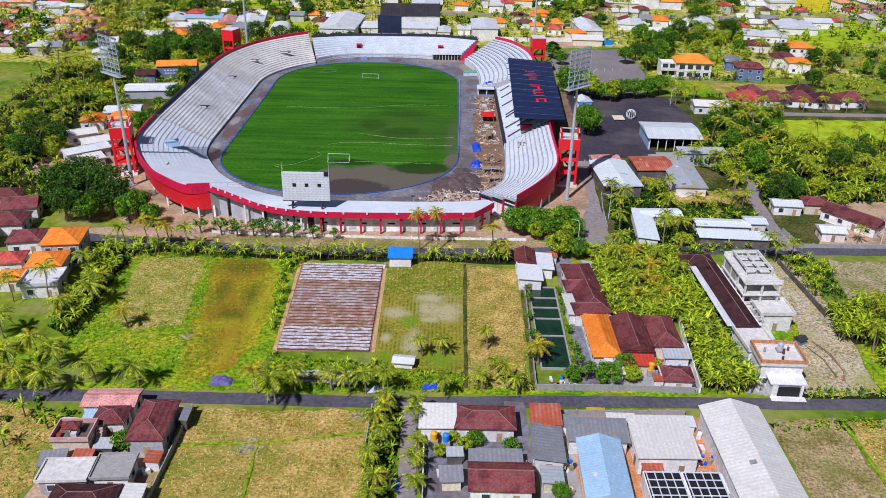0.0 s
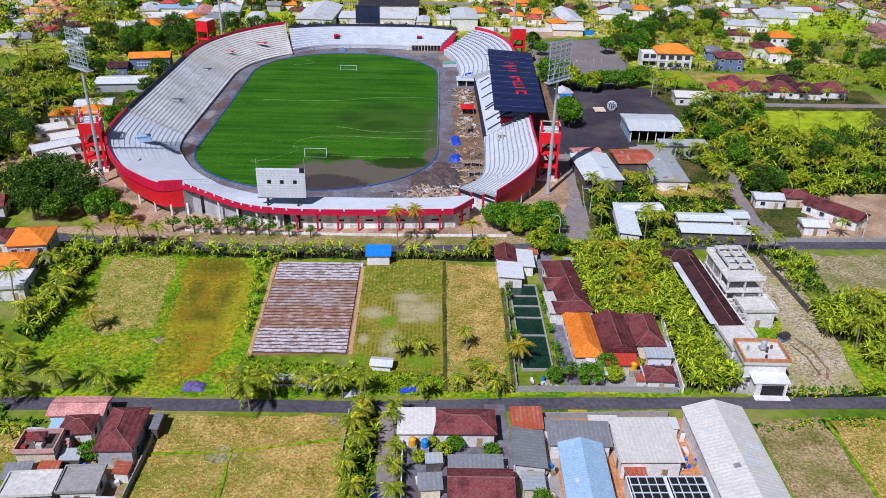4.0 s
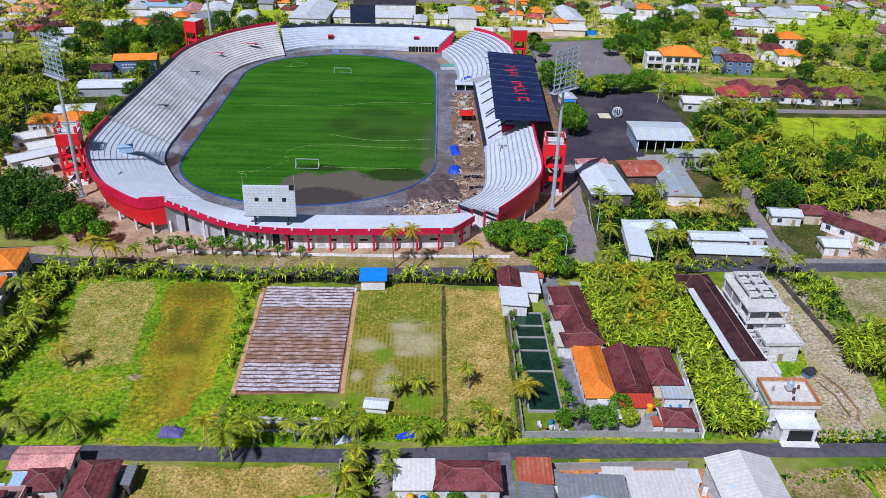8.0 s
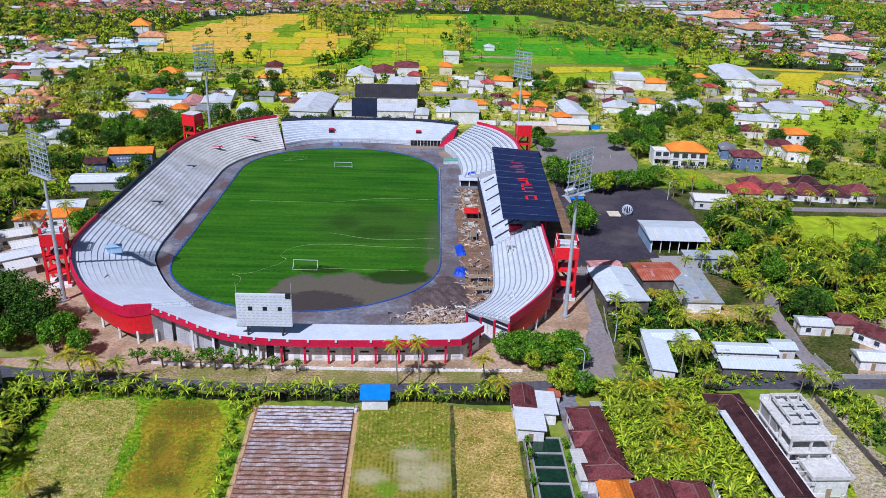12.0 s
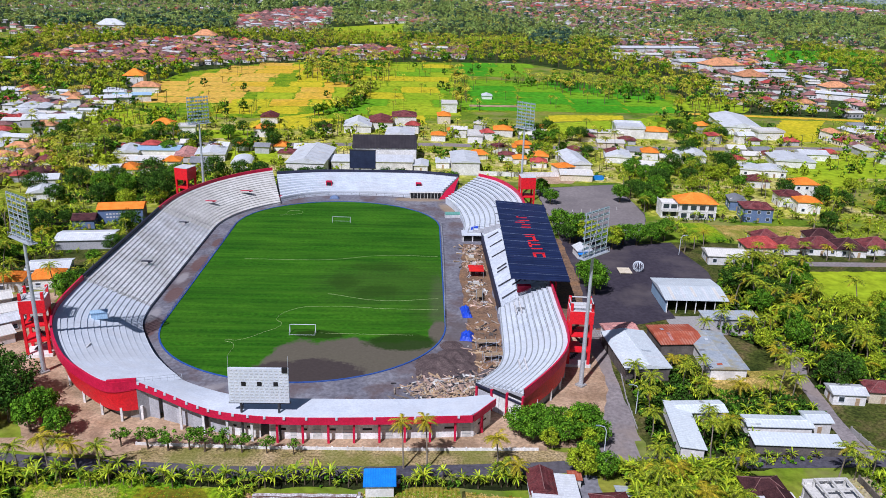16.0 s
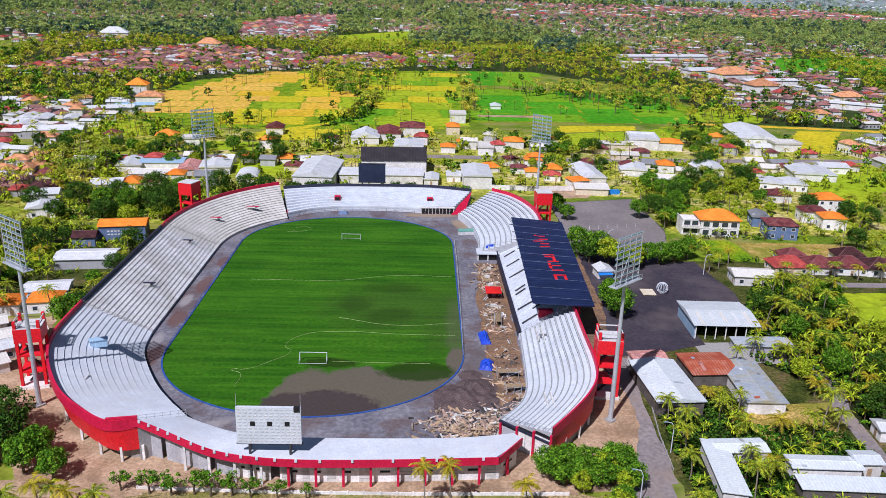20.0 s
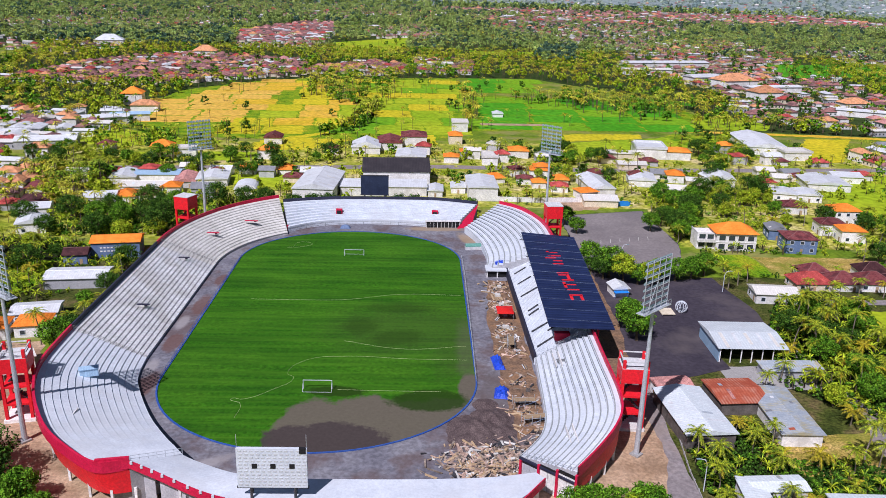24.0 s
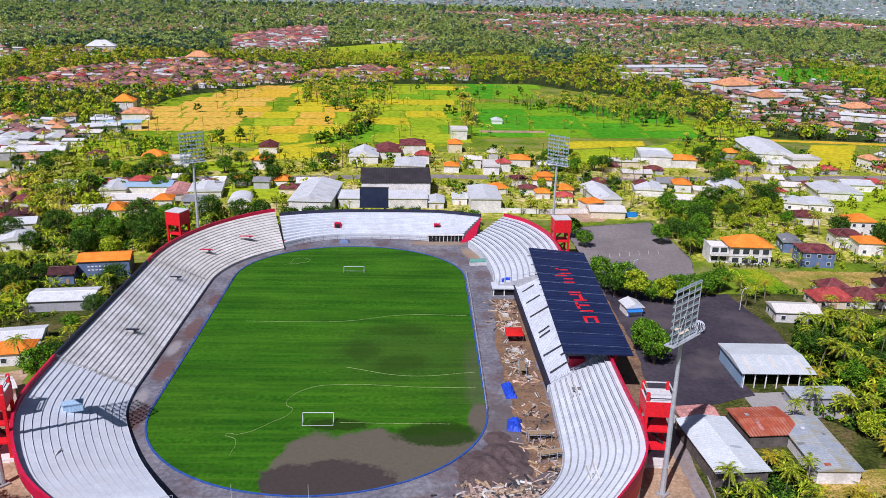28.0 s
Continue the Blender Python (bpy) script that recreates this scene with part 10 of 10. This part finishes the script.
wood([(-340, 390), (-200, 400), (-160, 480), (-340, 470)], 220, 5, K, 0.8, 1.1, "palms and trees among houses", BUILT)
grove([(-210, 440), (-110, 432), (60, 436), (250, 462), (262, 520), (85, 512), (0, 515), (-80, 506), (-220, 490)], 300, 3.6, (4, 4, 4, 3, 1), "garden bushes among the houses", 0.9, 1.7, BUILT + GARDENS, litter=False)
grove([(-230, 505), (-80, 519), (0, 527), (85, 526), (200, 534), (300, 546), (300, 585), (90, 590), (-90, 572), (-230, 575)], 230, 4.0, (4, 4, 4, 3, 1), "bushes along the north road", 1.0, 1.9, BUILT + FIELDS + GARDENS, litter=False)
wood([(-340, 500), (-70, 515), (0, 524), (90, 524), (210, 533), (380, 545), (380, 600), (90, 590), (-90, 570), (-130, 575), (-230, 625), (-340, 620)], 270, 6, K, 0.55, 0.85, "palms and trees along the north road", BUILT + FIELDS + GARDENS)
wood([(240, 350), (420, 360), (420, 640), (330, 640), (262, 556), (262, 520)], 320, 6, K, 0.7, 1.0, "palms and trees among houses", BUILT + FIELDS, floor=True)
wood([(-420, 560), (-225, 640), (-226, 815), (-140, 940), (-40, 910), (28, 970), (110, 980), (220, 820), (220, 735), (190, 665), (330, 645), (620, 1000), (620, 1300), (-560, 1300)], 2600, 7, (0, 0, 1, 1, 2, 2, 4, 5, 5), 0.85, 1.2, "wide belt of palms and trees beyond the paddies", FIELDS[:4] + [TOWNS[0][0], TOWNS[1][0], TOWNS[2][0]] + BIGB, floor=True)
for ti in (0, 1, 2, 15):
    wood(TOWNS[ti][0], (230, 50, 620, 40)[(0, 1, 2, 15).index(ti)], 9, (0, 1, 2, 3, 4), 0.6, 1.0, "garden palms and trees between the town houses", BIGB)
wood([(-131, 985), (-45, 985), (-32, 800), (-62, 770), (-106, 820)], 120, 5, (0, 0, 1, 1, 2, 4), 0.8, 1.1, "palm grove at the end of the paddies", [])
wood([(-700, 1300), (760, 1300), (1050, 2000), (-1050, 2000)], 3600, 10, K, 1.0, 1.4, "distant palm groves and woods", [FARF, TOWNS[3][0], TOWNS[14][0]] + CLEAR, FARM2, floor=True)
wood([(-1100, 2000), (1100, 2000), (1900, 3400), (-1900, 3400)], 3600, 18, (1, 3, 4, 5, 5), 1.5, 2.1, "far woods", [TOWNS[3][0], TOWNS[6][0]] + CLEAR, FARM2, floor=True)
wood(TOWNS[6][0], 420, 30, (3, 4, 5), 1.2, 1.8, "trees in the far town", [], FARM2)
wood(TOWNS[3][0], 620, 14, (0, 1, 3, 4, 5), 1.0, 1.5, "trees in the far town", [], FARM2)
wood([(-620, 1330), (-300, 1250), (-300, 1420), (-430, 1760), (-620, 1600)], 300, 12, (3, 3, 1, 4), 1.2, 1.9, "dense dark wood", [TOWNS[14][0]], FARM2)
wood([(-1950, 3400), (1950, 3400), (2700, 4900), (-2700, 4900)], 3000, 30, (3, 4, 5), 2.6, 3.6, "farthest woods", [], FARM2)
# lines of palms on the bunds of the paddies
for poly, cnt in ((GOLD, 26), (LIME, 60), (GREEN, 26), (GREEN2, 10), (FARF, 40)):
    wood(poly, cnt, 6, (0, 1, 2, 0, 3), 0.6, 0.9, "single palms between the paddies", [])
sheet_of_ground("bund", band([(32, 668), (80, 670)], 8), 0.3, M_sand, "sandy track between the paddies", "bund", edge=0.4, seed=12)
wood([(-130, 900), (-104, 940), (-96, 850), (-58, 752), (-66, 740), (-114, 810)], 56, 4.5, (0, 1, 0, 2, 4, 5), 0.8, 1.1, "palms at the edge of the ripe paddies", [])
wood([(-182, 600), (-150, 628), (-128, 640), (-118, 600), (-150, 570), (-220, 575), (-246, 640), (-226, 650)], 60, 5.5, K, 0.6, 0.9, "palms and bushes before the ripe paddies", BUILT)
wood([(-82, 600), (-50, 660), (-48, 755), (-60, 752), (-62, 650)], 90, 4, K, 0.8, 1.1, "line of trees between the paddies", [])
wood([(24, 640), (33, 700), (36, 850), (26, 850), (18, 660)], 45, 5, (0, 1, 2), 0.8, 1.1, "line of palms between the paddies", [])
wood([(120, 690), (200, 700), (215, 830), (120, 860)], 80, 7, (0, 1, 2, 0, 4), 0.8, 1.1, "palm grove in the paddies", [[(30, 640), (100, 640), (100, 740), (30, 740)]])

wood([(190, 665), (330, 645), (440, 780), (262, 850), (222, 818), (262, 740), (246, 668)], 150, 6, (0, 1, 2, 0, 1, 4, 5, 5, 3), 0.7, 1.0, "palms and trees at the end of the paddies", BIGB + [TOWNS[2][0]])
wood([(100, 828), (216, 818), (222, 735), (190, 735), (120, 742), (70, 800), (66, 828)], 140, 5, (0, 1, 2, 0, 1, 1, 4), 0.8, 1.1, "palm grove behind the green paddies", [])
wood([(-212, 490), (-184, 492), (-150, 440), (-154, 412), (-180, 412), (-200, 450)], 80, 3.8, (0, 1, 2, 0, 1, 5), 0.7, 1.0, "dense yellow-green palms among the houses", BUILT)
wood([(150, 572), (196, 562), (200, 600), (226, 636), (170, 645)], 20, 6, (0, 1, 3, 5, 5, 2), 0.6, 0.9, "palms and trees before the paddies", BUILT)
wood([(-128, 560), (-50, 600), (-40, 590), (-70, 555), (-230, 540), (-236, 570)], 30, 6, (0, 1, 3, 5, 2), 0.55, 0.8, "palms and trees along the north road", BUILT + GARDENS)

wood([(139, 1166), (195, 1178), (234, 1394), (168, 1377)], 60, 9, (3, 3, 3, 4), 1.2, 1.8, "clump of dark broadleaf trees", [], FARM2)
# added low wooded hill that closes the distance, haze put into its colours
hill = MB()
rows = []
for j, (r, z) in enumerate(((3700, 0.0), (3900, 34.0), (4100, 66.0), (4300, 96.0), (4450, 70.0), (4600, 0.0))):
    rows.append([(r * math.sin(radians(a)), 40 + r * math.cos(radians(a)), z * (0.96 + 0.06 * math.sin(a * 0.9 + j) + 0.04 * math.sin(a * 3.1))) for a in np.arange(-60, 60.5, 1.0)])
hill.strip(rows)
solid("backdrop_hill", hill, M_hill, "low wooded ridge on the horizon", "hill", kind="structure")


def on_ridge():
    """A place on the near slope of the ridge."""
    a, r = rt.uniform(-36, 36), rt.uniform(3690, 4290)
    z = float(np.interp(r, [3700, 3900, 4100, 4300], [0.0, 34.0, 66.0, 96.0]))
    return r * math.sin(radians(a)), 40 + r * math.cos(radians(a)), z * 0.97


trees = MB()
for k in range(2600):
    x, y, z = on_ridge()
    w, h, n = rt.uniform(6, 13), rt.uniform(7, 13), 6
    rim = [(x + w * rt.uniform(0.7, 1.2) * math.cos(1.047 * i), y + w * rt.uniform(0.7, 1.2) * math.sin(1.047 * i), z + h * rt.uniform(0.3, 0.6)) for i in range(n)]
    tip, mi = (x + rt.gauss(0, 2), y + rt.gauss(0, 2), z + h), rt.choice((0, 0, 1))
    for i in range(n):
        p, q = rim[i], rim[(i + 1) % n]
        trees.face([p, q, tip], mi)
        trees.face([(p[0], p[1], z - 4), (q[0], q[1], z - 4), q, p], mi)
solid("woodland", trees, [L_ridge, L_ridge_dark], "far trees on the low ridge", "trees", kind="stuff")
homes = MB()
for k in range(520):
    x, y, z = on_ridge()
    w, d, h, yaw = rt.uniform(8, 19), rt.uniform(8, 12), rt.uniform(3.5, 6), rt.uniform(-40, 40)
    homes.box(x, y, z - 6, w, d, h + 6, yaw, 0)
    m = pose(x, y, z + h, 0, 0, yaw)
    a, b, mi = w / 2 + 1, d / 2 + 1, rt.choice((1, 1, 2, 3, 4))
    e = [m @ Vector(p) for p in ((-a, -b, 0), (a, -b, 0), (a, b, 0), (-a, b, 0), (-a * 0.6, 0, 4), (a * 0.6, 0, 4))]
    for q in ((0, 1, 5, 4), (2, 3, 4, 5), (1, 2, 5), (3, 0, 4)):
        homes.face([e[i] for i in q], mi)
solid("town_houses", homes, [M_greywall, T_town, T_salmon, S_cream, S_white], "far houses scattered over the low ridge", "houses", kind="stuff")
